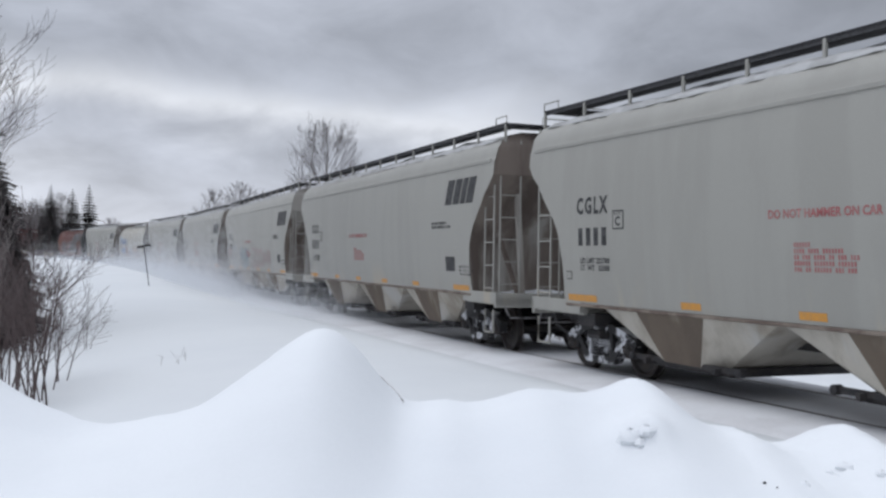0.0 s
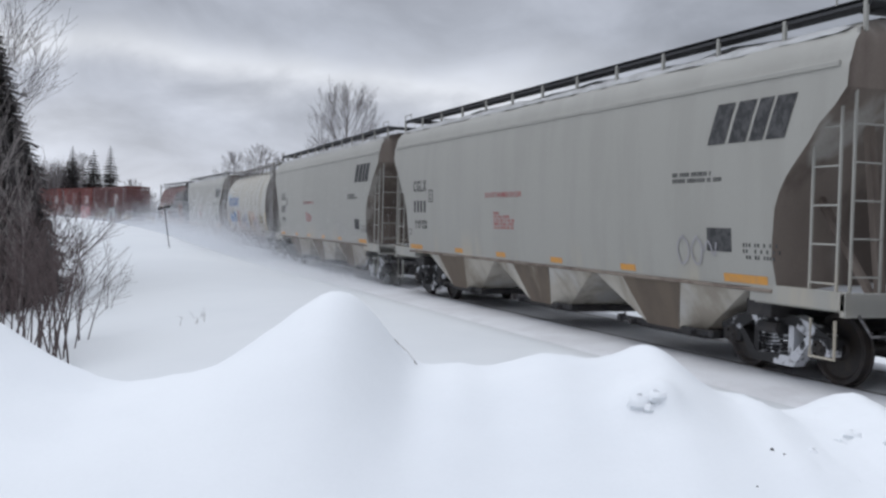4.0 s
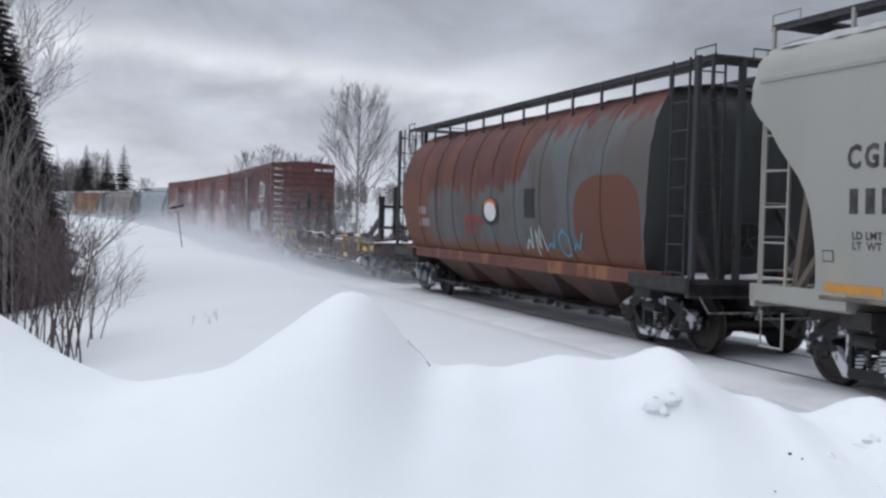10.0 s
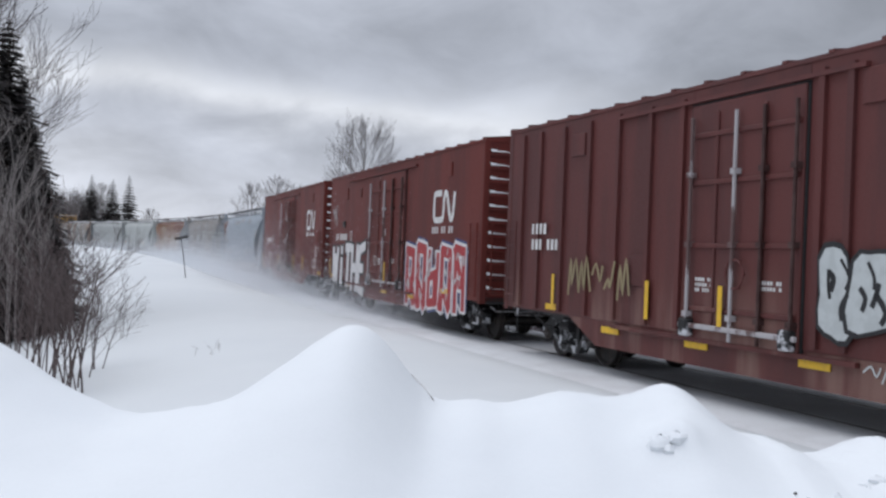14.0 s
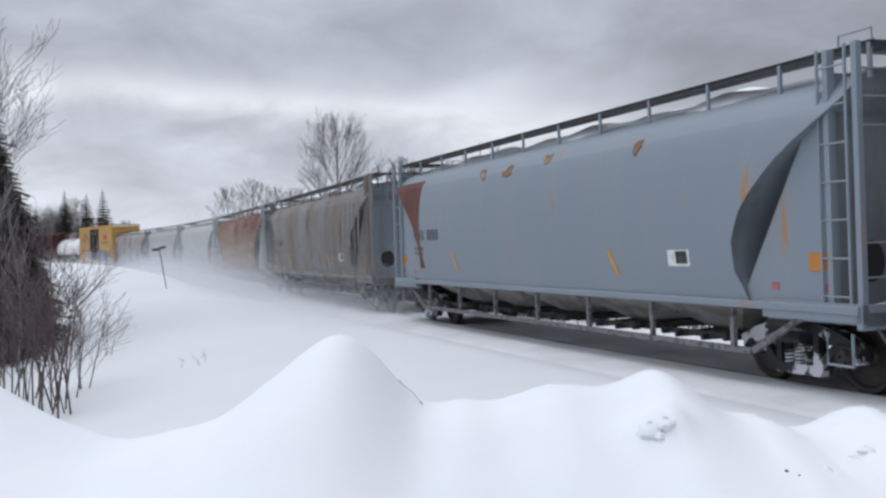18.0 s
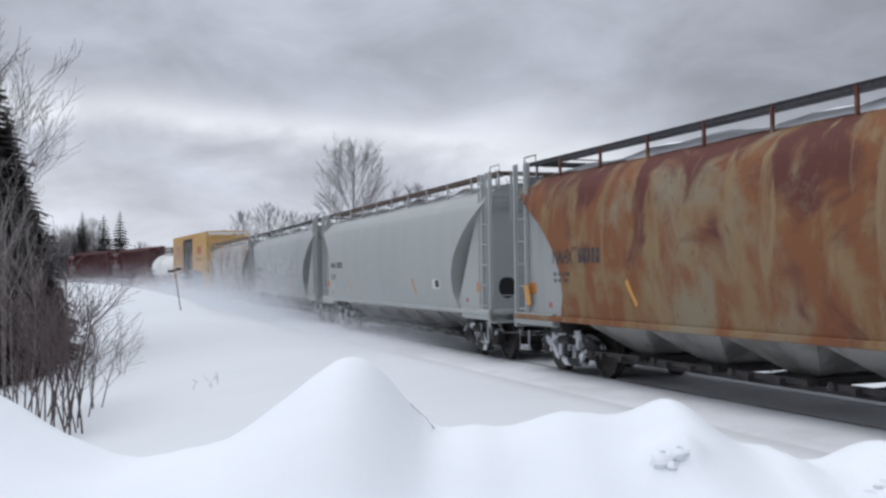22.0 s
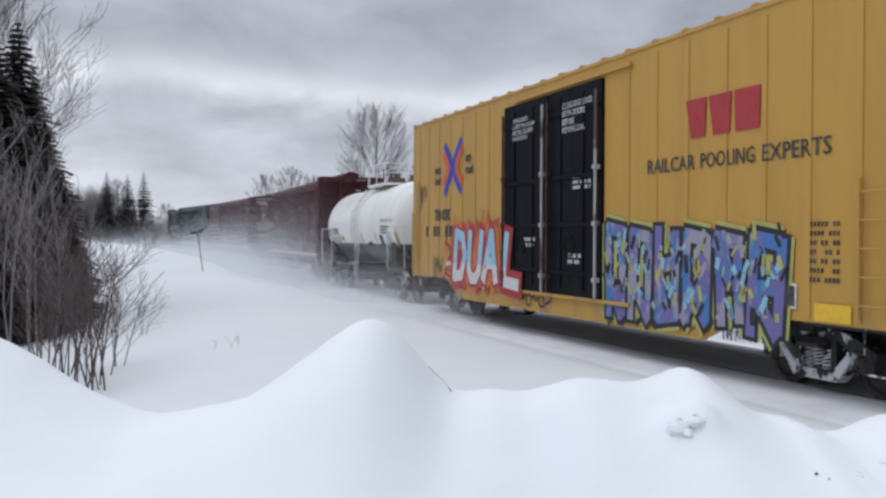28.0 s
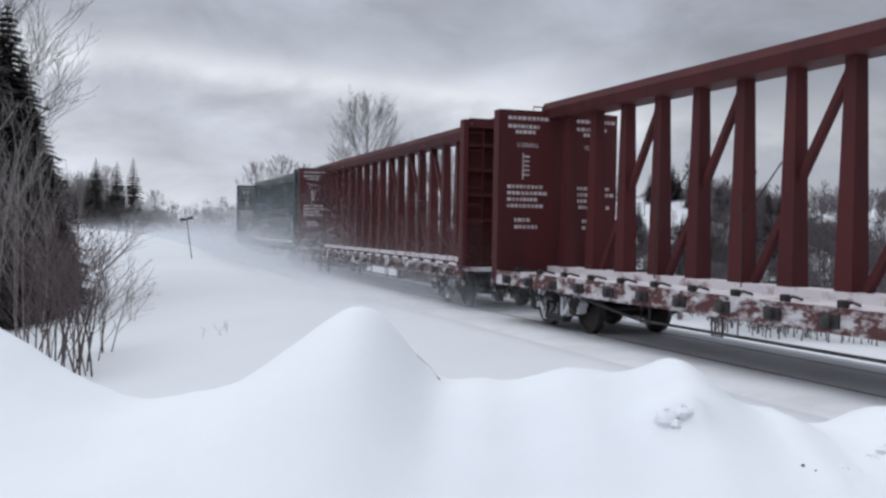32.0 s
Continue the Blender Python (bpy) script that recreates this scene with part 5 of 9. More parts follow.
    ring = [(-half + 0.45, 0.55 + 0.27 * math.cos(a), 1.85 + 0.27 * math.sin(a)) for a in np.linspace(0, 6.283, 21)]
    g.tube(ring, 0.022, 6, caps=False)
    g.tube([(-half + 0.45, 0.28, 1.85), (-half + 0.45, 0.82, 1.85)], 0.016, 5).tube([(-half + 0.45, 0.55, 1.58), (-half + 0.45, 0.55, 2.12)], 0.016, 5)
    g.box(-half + 0.5, -half + 0.8, 0.35, 0.75, 1.05, 2.0, 0.02)
    part("brake_wheel", g, STEEL_DARK, car)
    add_running_gear(car, half + 0.45, half - 1.9)
    return car


# ---- centre-beam cars ----
def centre_beam_car(half, mat, label, group, text_mat, n_posts=18, warn=True):
    car = thing("centre_beam_car", label, "freight car", group)
    zd, zt, zc = 1.05, 4.50, 4.76
    part("deck", Geo().box(-half, half, -1.42, 1.42, zd - 0.10, zd, 0.01), SNOW_DECK, car, "snow-covered riser deck")
    for sy in (1, -1):
        part("side_sill", Geo().prism_y([(-half, zd + 0.03), (half, zd + 0.03), (half, zd - 0.26), (half - 3, zd - 0.26), (half - 4.5, zd - 0.29), (-half + 4.5, zd - 0.29), (-half + 3, zd - 0.26), (-half, zd - 0.26)], *sorted((sy * 1.40, sy * 1.46))), CB_SILL if warn else mat, car)
        for k in range(20):
            x = -half + 0.9 + (2 * half - 1.8) * k / 19
            g = Geo().lathe_y([(0.04, 1.46), (0.085, 1.47), (0.085, 1.56), (0.04, 1.58)], x, zd - 0.14, 8, sy).box(x - 0.16, x + 0.16, *sorted((sy * 1.45, sy * 1.50)), zd - 0.22, zd - 0.05)
            part("winch", g, STEEL_DARK, car)
            g = Geo().tube([(x, sy * 1.46, zd - 0.08), (x + 0.12, sy * 1.05, zd + 0.08), (x + 0.3, sy * 0.75, zd + 0.02)], 0.022, 5).box(x + 0.05, x + 0.20, *sorted((sy * 1.12, sy * 1.22)), zd + 0.0, zd + 0.11, 0.02)
            part("strap_end", g, HOSE, car)
    part("top_chord", Geo().prism_x([(-0.30, zc - 0.32), (0.30, zc - 0.32), (0.36, zc - 0.12), (0.30, zc + 0.03), (0.10, zc + 0.09), (-0.10, zc + 0.09), (-0.30, zc + 0.03), (-0.36, zc - 0.12)], -half + 0.1, half - 0.1), mat, car)
    part("bottom_chord", Geo().box(-half + 0.1, half - 0.1, -0.26, 0.26, zd - 0.02, zd + 0.13), SNOW_DECK, car)
    xs = np.linspace(-half + 0.82, half - 0.82, n_posts)
    for i, x in enumerate(xs):
        g = Geo().loft([[(x - w, -d, z), (x + w, -d, z), (x + w, d, z), (x - w, d, z)] for w, d, z in ((0.175, 0.15, zd + 0.1), (0.140, 0.12, zd + 2.0), (0.105, 0.10, zc - 0.20))])
        part("web_post", g, mat, car)
    mid = n_posts // 2
    for i in range(mid, 2, -2):      # braces fall outwards from the middle, over two bays each
        for a, b, k in ((xs[i], xs[i - 2], 1), (xs[n_posts - 1 - i], xs[n_posts + 1 - i], -1)):
            part("diagonal", Geo().beam((a, 0.02 * k, zc - 0.3), (b + 0.30 * k, 0.02 * k, zd + 0.15), 0.11, 0.12), mat, car)
    # slack tie-down cables hung from the posts
    for i in (2, 3, 5, 8, 11, 13):
        q = xs[i] + (xs[1] - xs[0]) * 0.55
        part("cable", Geo().tube([(xs[i] + 0.10, 0.16, 3.05), (q, 0.42, 2.15), (q - 0.25, 0.60, zd + 0.10)], 0.012, 5), HOSE, car)
        part("cable", Geo().tube([(xs[i + 1] - 0.10, 0.16, 2.65), (q, 0.42, 2.15)], 0.012, 5), HOSE, car)
    for s in (1, -1):
        xo = s * half
        xi = s * (half - 0.40)
        part("bulkhead", Geo().box(*sorted((s * (half - 0.34), s * (half - 0.30))), -1.42, 1.42, zd, zt + 0.08), mat, car)
        for y in (-1.40, -0.5, 0.5, 1.40):
            part("bulkhead_post", Geo().box(*sorted((s * (half - 0.30), xo)), y - 0.06, y + 0.06, zd - 0.2, zt + 0.10, 0.01), mat, car)
        for z in (zd + 0.55, zd + 1.15, zd + 1.75, zd + 2.35, zd + 2.95, zt + 0.06):
            part("bulkhead_rib", Geo().box(*sorted((s * (half - 0.30), s * (half - 0.10))), -1.36, 1.36, z - 0.04, z + 0.04), mat, car)
            part("rib_snow", Geo().box(*sorted((s * (half - 0.29), s * (half - 0.12))), -1.30, -0.2, z + 0.04, z + 0.07, 0.008), SNOW, car)
        part("end_ladder", ladder(s * (half - 0.04), 1.15, zd, zt, 0.40, "y", 8), mat, car)
        g = Geo().tube([(s * (half - 0.2), -0.6, zt + 0.10), (s * (half - 0.2), -0.6, zt + 0.20), (s * (half - 0.2), 0.6, zt + 0.20), (s * (half - 0.2), 0.6, zt + 0.10)], 0.015, 5)
        part("grab_rail", g, mat, car)
        part("stirrup", Geo().tube([(s * (half - 0.6), 1.44, zd - 0.2), (s * (half - 0.6), 1.44, 0.42), (s * (half - 0.15), 1.44, 0.42), (s * (half - 0.15), 1.44, zd - 0.2)], 0.02, 6), STEEL_FROST, car)
        part("reflector", Geo().box(s * (half - 0.02) - 0.003, s * (half - 0.02) + 0.003, 1.34, 1.40, zd + 0.1, zd + 0.9), PAINT_YELLOW, car)
        if s < 0 and warn:
            part("end_band", Geo().box(-half - 0.012, -half + 0.02, -1.34, 1.34, zt - 0.10, zt + 0.13, 0.008), mat, car)
            lettering(car, "end_notice", "CAUTION", -0.25, zt - 0.04, 0.13, text_mat, None, "", width=0.62, plane="end_front", x_end=-half - 0.018)
            lettering(car, "end_mark", "WC", -0.32, zt - 1.05, 0.17, text_mat, None, "", width=0.28, plane="end_front", x_end=-half + 0.294)
            g = Geo()
            for q in range(5):
                g.box(-half + 0.290, -half + 0.296, -0.80 - 0.1 * q, -0.73 - 0.1 * q, zt - 1.05, zt - 0.92)
            part("number_bar", g, text_mat, car)
        # warning stencils on the inner faces
        xf = s * (half - 0.34) - s * 0.004
        if s > 0:
            for y0 in (1.36, -0.30):
                r = random.Random(5)
                z = zt - 0.20
                lettering(car, "warning_text", "WARNING", y0 - 0.30, zt - 0.72, 0.15, text_mat, None, plane="end", x_end=xf, width=0.52)
                g = Geo()
                for zz, cnt in ((zt - 0.12, 9), (zt - 0.30, 8), (zt - 0.42, 5), (zt - 1.62, 9), (zt - 1.76, 9), (zt - 1.90, 8), (zt - 2.04, 9), (zt - 2.35, 4), (zt - 2.50, 6)):
                    yy = y0 - 0.10 if cnt > 7 else y0 - 0.28
                    for q in range(cnt):
                        w = r.uniform(0.05, 0.10)
                        g.box(xf - 0.002, xf + 0.002, yy - w, yy, zz, zz + 0.075)
                        yy -= w + 0.025
                for q in range(5):
                    g.box(xf - 0.002, xf + 0.002, y0 - 0.62, y0 - 0.45, zt - 0.92 - 0.1 * q - 0.02, zt - 0.92 - 0.1 * q + 0.02)
                g.box(xf - 0.002, xf + 0.002, y0 - 0.48, y0 - 0.45, zt - 1.42, zt - 0.85)
                part("stencil", g, text_mat, car)["kind"] = "stuff"
    g = Geo().tube([(-half + 4, 1.30, 0.72), (-half + 6, 1.30, 0.50), (half - 6, 1.30, 0.50), (half - 4, 1.30, 0.72)], 0.025, 6)
    part("brake_pipe", g, STEEL_DARK, car)
    for x in (-half + 6.2, -half + 7.6, -half + 9.6, half - 8.2, half - 6.2):
        part("pipe_hanger", Geo().tube([(x - 0.13, 1.30, 0.78), (x - 0.13, 1.30, 0.46), (x + 0.13, 1.30, 0.46), (x + 0.13, 1.30, 0.78)], 0.018, 5), STEEL_DARK, car)
    add_running_gear(car, half + 0.6, half - 2.4)
    return car

# ---- the train: paint schemes ----
GREY_CREAM = material("cream_grey_paint", (0.338, 0.332, 0.303), 0.5, second=(0.282, 0.276, 0.250), scale=1.2, amount=0.4, stretch=STREAK, third=(0.40, 0.36, 0.29), scale3=0.9, z_top=1.9, z_soft=0.9, grain_amount=0.04, bump=0.05)
GREY_END = material("dirty_end_sheet", (0.20, 0.165, 0.14), 0.8, second=(0.10, 0.078, 0.066), scale=1.0, amount=0.9, stretch=STREAK, third=(0.36, 0.34, 0.31), scale3=0.8, grain_amount=0.15)
CHUTE_CREAM = material("dusty_cream_chute", (0.52, 0.49, 0.43), 0.75, second=(0.27, 0.23, 0.18), scale=1.3, amount=0.7, stretch=STREAK, third=(0.52, 0.51, 0.48), scale3=1.0, grain_amount=0.1)
CHUTE_TAN = material("dusty_chute", (0.155, 0.122, 0.092), 0.8, second=(0.115, 0.09, 0.07), scale=1.3, amount=0.8, stretch=STREAK, third=(0.24, 0.205, 0.165), scale3=1.0, lo3=0.58, grain_amount=0.12)
BARREL_CREAM = material("aged_cream_paint", (0.42, 0.415, 0.385), 0.55, second=(0.38, 0.335, 0.25), scale=1.1, amount=0.5, stretch=STREAK, third=(0.22, 0.155, 0.11), scale3=1.3, lo3=0.40, hi3=0.58, z_top=2.2, z_soft=1.1, grain_amount=0.08)
DARK_CHUTE = material("dark_rusty_chute", (0.075, 0.05, 0.045), 0.75, second=(0.14, 0.07, 0.05), scale=1.4, amount=0.8, grain_amount=0.2)
END_GREY2 = material("greyed_end", (0.27, 0.255, 0.24), 0.75, second=(0.14, 0.12, 0.11), scale=1.2, amount=0.8, stretch=STREAK, grain_amount=0.12)
BARREL_RUST = material("dark_rust", (0.115, 0.042, 0.036), 0.7, second=(0.16, 0.062, 0.045), scale=0.9, amount=0.9, stretch=(1, 1, 0.45), third=(0.28, 0.12, 0.055), scale3=0.8, lo3=0.53, hi3=0.62, z_top=2.9, z_soft=1.2, grain_amount=0.2)
SOOT_END = material("sooty_green_grey_end", (0.050, 0.055, 0.055), 0.7, second=(0.028, 0.028, 0.03), scale=1.2, amount=0.8, stretch=STREAK, grain_amount=0.15)
PALE_WALK = material("weathered_pale_grating", (0.33, 0.32, 0.31), 0.7, second=(0.20, 0.19, 0.18), scale=5, amount=0.7)
DIRTY_SILL = material("mud_stained_sill", (0.24, 0.20, 0.165), 0.8, second=(0.12, 0.085, 0.07), scale=2.0, amount=0.9, grain_amount=0.2)
PALE_SEAM = material("stained_weld", (0.36, 0.33, 0.27), 0.7, second=(0.27, 0.20, 0.13), scale=2.5, amount=0.8)
RUST_SEAM = material("rust_streak", (0.20, 0.10, 0.055), 0.8, second=(0.35, 0.25, 0.15), scale=3, amount=0.7)
BROWN = material("oxide_brown_paint", (0.108, 0.027, 0.024), 0.6, second=(0.070, 0.020, 0.019), scale=1.3, amount=0.7, stretch=STREAK, third=(0.20, 0.11, 0.09), scale3=0.9, z_top=2.2, z_soft=1.6, lo3=0.50, grain_amount=0.12, bump=0.08)
BROWN_B = material("red_brown_paint", (0.138, 0.027, 0.021), 0.65, spec=0.25, second=(0.078, 0.020, 0.018), scale=1.1, amount=0.6, stretch=STREAK, third=(0.10, 0.048, 0.042), scale3=0.9, z_top=2.0, z_soft=1.4, lo3=0.50, grain_amount=0.1, bump=0.06)
FLAT_BROWN = material("dark_flat_brown", (0.045, 0.020, 0.020), 0.75, spec=0.2, second=(0.075, 0.040, 0.036), scale=1.8, amount=0.6, grain_amount=0.2)
BLUE_GREY = material("faded_blue_grey_paint", (0.22, 0.26, 0.30), 0.5, second=(0.24, 0.27, 0.30), scale=1.0, amount=0.5, stretch=STREAK, third=(0.36, 0.20, 0.10), scale3=2.0, lo3=0.64, hi3=0.74, grain_amount=0.06, bump=0.05)
BLUE_END = material("blue_grey_end", (0.20, 0.23, 0.26), 0.6, second=(0.11, 0.12, 0.13), scale=1.2, amount=0.8, stretch=STREAK, grain_amount=0.12)
DUSTY = material("dust_streaked_grey", (0.205, 0.205, 0.203), 0.75, second=(0.178, 0.145, 0.115), scale=0.55, amount=0.9, stretch=(1, 1, 0.45), low=0.36, high=0.62, third=(0.115, 0.078, 0.055), scale3=1.0, lo3=0.55, hi3=0.70, grain_amount=0.1)
def rust_bloom(name):
    """Grey paint gone over in rust: orange blooms, dark red scabs high on the side, tan runs washed down by rain."""
    m = bpy.data.materials.new(name)
    m.use_nodes = True
    n, l = m.node_tree.nodes, m.node_tree.links
    bsdf = n["Principled BSDF"]
    bsdf.inputs["Roughness"].default_value, bsdf.inputs["Specular IOR Level"].default_value = 0.8, 0.25
    tc, sep = n.new("ShaderNodeTexCoord"), n.new("ShaderNodeSeparateXYZ")
    l.new(tc.outputs["Object"], sep.inputs[0])

    def cloud(scale, stretch, lo, hi, lift=0.0, twist=0.5, shift=0.0):
        mp, nz = n.new("ShaderNodeMapping"), n.new("ShaderNodeTexNoise")
        mp.inputs["Scale"].default_value, mp.inputs["Location"].default_value = stretch, (shift, 0, shift)
        nz.inputs["Scale"].default_value, nz.inputs["Detail"].default_value = scale, 6.0
        nz.inputs["Roughness"].default_value, nz.inputs["Distortion"].default_value = 0.58, twist
        l.new(tc.outputs["Object"], mp.inputs[0]); l.new(mp.outputs[0], nz.inputs["Vector"])
        up = n.new("ShaderNodeMath"); up.operation = "MULTIPLY_ADD"
        up.inputs[1].default_value = lift
        l.new(sep.outputs["Z"], up.inputs[0]); l.new(nz.outputs["Fac"], up.inputs[2])
        mr = n.new("ShaderNodeMapRange"); mr.interpolation_type = "SMOOTHSTEP"
        mr.inputs["From Min"].default_value, mr.inputs["From Max"].default_value = lo, hi
        l.new(up.outputs[0], mr.inputs["Value"])
        return mr.outputs["Result"]

    col = (0.225, 0.150, 0.078, 1)
    for fac, over in ((cloud(1.3, (1, 1, 0.6), 0.38, 0.56), (0.195, 0.080, 0.036, 1)),
                      (cloud(0.55, (1, 1, 0.8), 0.50, 0.66, 0.0, 0.8, 4.0), (0.225, 0.185, 0.125, 1)),
                      (cloud(0.75, (1, 1, 0.9), 0.70, 0.88, 0.09, 1.2, 9.0), (0.105, 0.038, 0.030, 1)),
                      (cloud(1.1, (2.6, 1, 0.35), 0.56, 0.70, 0.0, 0.9, 2.0), (0.235, 0.165, 0.092, 1)),
                      (cloud(14.0, (1, 1, 0.6), 0.62, 0.75), (0.10, 0.045, 0.032, 1))):
        mx = n.new("ShaderNodeMix"); mx.data_type = "RGBA"
        l.new(fac, mx.inputs[0])
        if isinstance(col, tuple):
            mx.inputs[6].default_value = col
        else:
            l.new(col, mx.inputs[6])
        mx.inputs[7].default_value = over
        col = mx.outputs[2]
    l.new(col, bsdf.inputs["Base Color"])
    return m


RUSTY_SIDE = rust_bloom("rust_bloomed_grey")
PALE_GREY = material("clean_pale_grey_paint", (0.365, 0.385, 0.375), 0.5, second=(0.32, 0.335, 0.325), scale=0.9, amount=0.4, stretch=STREAK, grain_amount=0.04, bump=0.04)
MID_GREY = material("weathered_grey_paint", (0.315, 0.33, 0.325), 0.5, second=(0.25, 0.255, 0.25), scale=1.0, amount=0.5, stretch=STREAK, grain_amount=0.06, bump=0.05)
STAINED = material("stained_grey_paint", (0.285, 0.285, 0.275), 0.65, second=(0.19, 0.12, 0.075), scale=0.60, amount=0.85, stretch=(1, 1, 0.25), low=0.38, high=0.58, third=(0.36, 0.36, 0.355), scale3=1.3, lo3=0.56, hi3=0.66, grain_amount=0.1)
GREY_CHUTE = material("grey_chute", (0.33, 0.325, 0.31), 0.75, second=(0.17, 0.16, 0.15), scale=1.5, amount=0.8, grain_amount=0.15)
YELLOW = material("railcar_yellow_paint", (0.49, 0.275, 0.052), 0.5, second=(0.41, 0.23, 0.05), scale=1.2, amount=0.6, stretch=STREAK, third=(0.34, 0.22, 0.09), scale3=1.2, z_top=1.8, z_soft=1.2, grain_amount=0.05, bump=0.05)
BLACK_DOOR = material("black_door_paint", (0.005, 0.006, 0.009), 0.6, spec=0.06, second=(0.012, 0.012, 0.015), scale=1.5, amount=0.6, stretch=STREAK, bump=0.06)
TANK_PAINT = material("tank_enamel", (0.78, 0.78, 0.75), 0.3, second=(0.66, 0.65, 0.61), scale=1.0, amount=0.5, stretch=STREAK, split=(1.79, (0.022, 0.023, 0.027)), grain_amount=0.03, bump=0.03)
VALVE = material("rusty_valve_iron", (0.16, 0.12, 0.10), 0.7, 0.3, second=(0.07, 0.06, 0.06), scale=8, amount=0.7)
CB_RED = material("centre_beam_oxide_red", (0.078, 0.016, 0.017), 0.65, spec=0.2, second=(0.046, 0.012, 0.014), scale=1.6, amount=0.6, stretch=STREAK, grain_amount=0.12, bump=0.08)
CB_SILL = material("snow_plastered_sill", (0.088, 0.030, 0.030), 0.75, second=(0.60, 0.585, 0.60), scale=3.6, amount=0.93, stretch=(0.6, 1, 1.3), low=0.485, high=0.60, third=(0.40, 0.34, 0.345), scale3=9.0, lo3=0.50, hi3=0.68, grain_amount=0.12)
SNOW_DECK = material("snowy_deck", (0.62, 0.585, 0.60), 0.8, second=(0.20, 0.10, 0.095), scale=2.2, amount=0.85, low=0.52, high=0.66, grain_amount=0.05)
CB_GREEN = material("dark_green_paint", (0.013, 0.032, 0.035), 0.55, second=(0.02, 0.046, 0.05), scale=1.4, amount=0.6, stretch=STREAK, grain_amount=0.12)
CB_TEXT = material("faded_white_stencil", (0.55, 0.50, 0.50), 0.7, second=(0.3, 0.2, 0.2), scale=6, amount=0.7)

CAR_S = {}        # car -> (middle of the car along the track at 13 s, half the truck spacing)


def put(car, s, half_trucks):
    CAR_S[car] = (s, half_trucks)
    return car


HG = "grey-cream three-bay hopper cars"
hop = three_bay_hopper(8.6, GREY_CREAM, GREY_END, CHUTE_CREAM, "pale cream-grey three-bay covered hopper with snow on its roof", HG)
put(hop, -159.0, 6.85)
# marks shared by the class
lettering(hop, "reporting_mark", "CGLX", 6.8, 2.68, 0.37, PAINT_BLACK, HOPPER_SIDE, "black reporting mark", width=0.98, bold=0.014, spacing=1.3)
bars_block(hop, "number_bar", 6.76, 2.44, ["XXXX"], 0.20, 0.29, 0.045, PAINT_BLACK, HOPPER_SIDE, "black number bars", 0.95, 3)
lettering(hop, "data_stencil", "LD LMT 223700\nLT  WT   62300", 6.72, 1.86, 0.125, PAINT_BLACK, HOPPER_SIDE, "small black weight stencil", width=0.92, bold=0.003)
lettering(hop, "plate_word", "PLATE", 5.63, 2.62, 0.06, PAINT_BLACK, lambda z: HOPPER_SIDE(z) + 0.005, "", width=0.20)
patch(hop, "placard", 7.02, 7.20, 1.58, 1.72, PAINT_BLACK, HOPPER_SIDE, 0.004)
patch(hop, "placard", 7.035, 7.185, 1.595, 1.705, GREY_CREAM, HOPPER_SIDE, 0.007)
lettering(hop, "warning_text", "DO NOT HAMMER ON CAR", 2.05, 2.46, 0.15, PAINT_RED, HOPPER_SIDE, "red stencilled warning", width=1.85, bold=0.004)
bars_block(hop, "small_warning", 1.6, 2.16, ["XXXXXX", "XXXX XXXX XXXXXXX", "XX XXX XXXX XX XXX XXX", "XXXXXX XXXXXXX XXXXXX", "XXX XX XXXXXX XXX XXX"], 0.038, 0.055, 0.010, PAINT_RED, HOPPER_SIDE, "", 0.35, 5)
for k, (x, w, lean) in enumerate(((-5.95, 0.42, 0.0), (-6.42, 0.40, 0.1), (-6.86, 0.30, 0.0), (-7.2, 0.40, 0.2))):
    part("logo_shape", zone_patch(Geo(), lambda z: x - 0.20 * (z - 3.08) / 0.54, lambda z: x - w * 0.92 - 0.20 * (z - 3.08) / 0.54, 3.08, 3.62, HOPPER_SIDE, 0.008, 6), PAINT_BLACK, hop, "black slanted logo block")
patch(hop, "data_panel", -6.50, -5.95, 1.62, 1.94, PAINT_BLACK, HOPPER_SIDE, 0.006, "black inspection panel")
bars_block(hop, "paint_note", -5.1, 2.72, ["XXX XXXXX XXXXXXXX X", "XXXXXXX XXXXXXXXX XX XXXX"], 0.04, 0.06, 0.008, PAINT_BLACK, HOPPER_SIDE, "", 0.45, 6)
bars_block(hop, "data_stencil", -6.75, 1.75, ["XXX XX X X X", "XX  X X X X X", " XX XX XXXX"], 0.04, 0.05, 0.02, PAINT_BLACK, HOPPER_SIDE, "", 0.6, 7)
patch(hop, "placard", 5.36, 5.68, 2.40, 2.70, PAINT_BLACK, HOPPER_SIDE, 0.004, "small square plate mark")
patch(hop, "placard", 5.385, 5.655, 2.425, 2.675, GREY_CREAM, HOPPER_SIDE, 0.007)
lettering(hop, "plate_letter", "C", 5.60, 2.46, 0.20, PAINT_BLACK, lambda z: HOPPER_SIDE(z) + 0.005, "", width=0.15, bold=0.008)
hoppers = [hop]
for s in (-140.2, -121.2, -102.3, -83.5, -47.4):
    c = copy_thing(hop, pose(0, 0, 0))
    put(c, s, 6.85)
    hoppers.append(c)
for o in list(bpy.data.objects):
    if o.name.startswith("wheelset") and o not in SPINNING[1] and o not in SPINNING[-1]:
        SPINNING[1 if o.location.x > 0 else -1].append(o)

cream_car = barrel_hopper(7.9, BARREL_CREAM, END_GREY2, DARK_CHUTE, "aged cream round-sided hopper with painted faces and rust streaks", "round-sided hopper cars", PALE_SEAM, DIRTY_SILL, PALE_WALK)
put(cream_car, -65.5, 6.35)


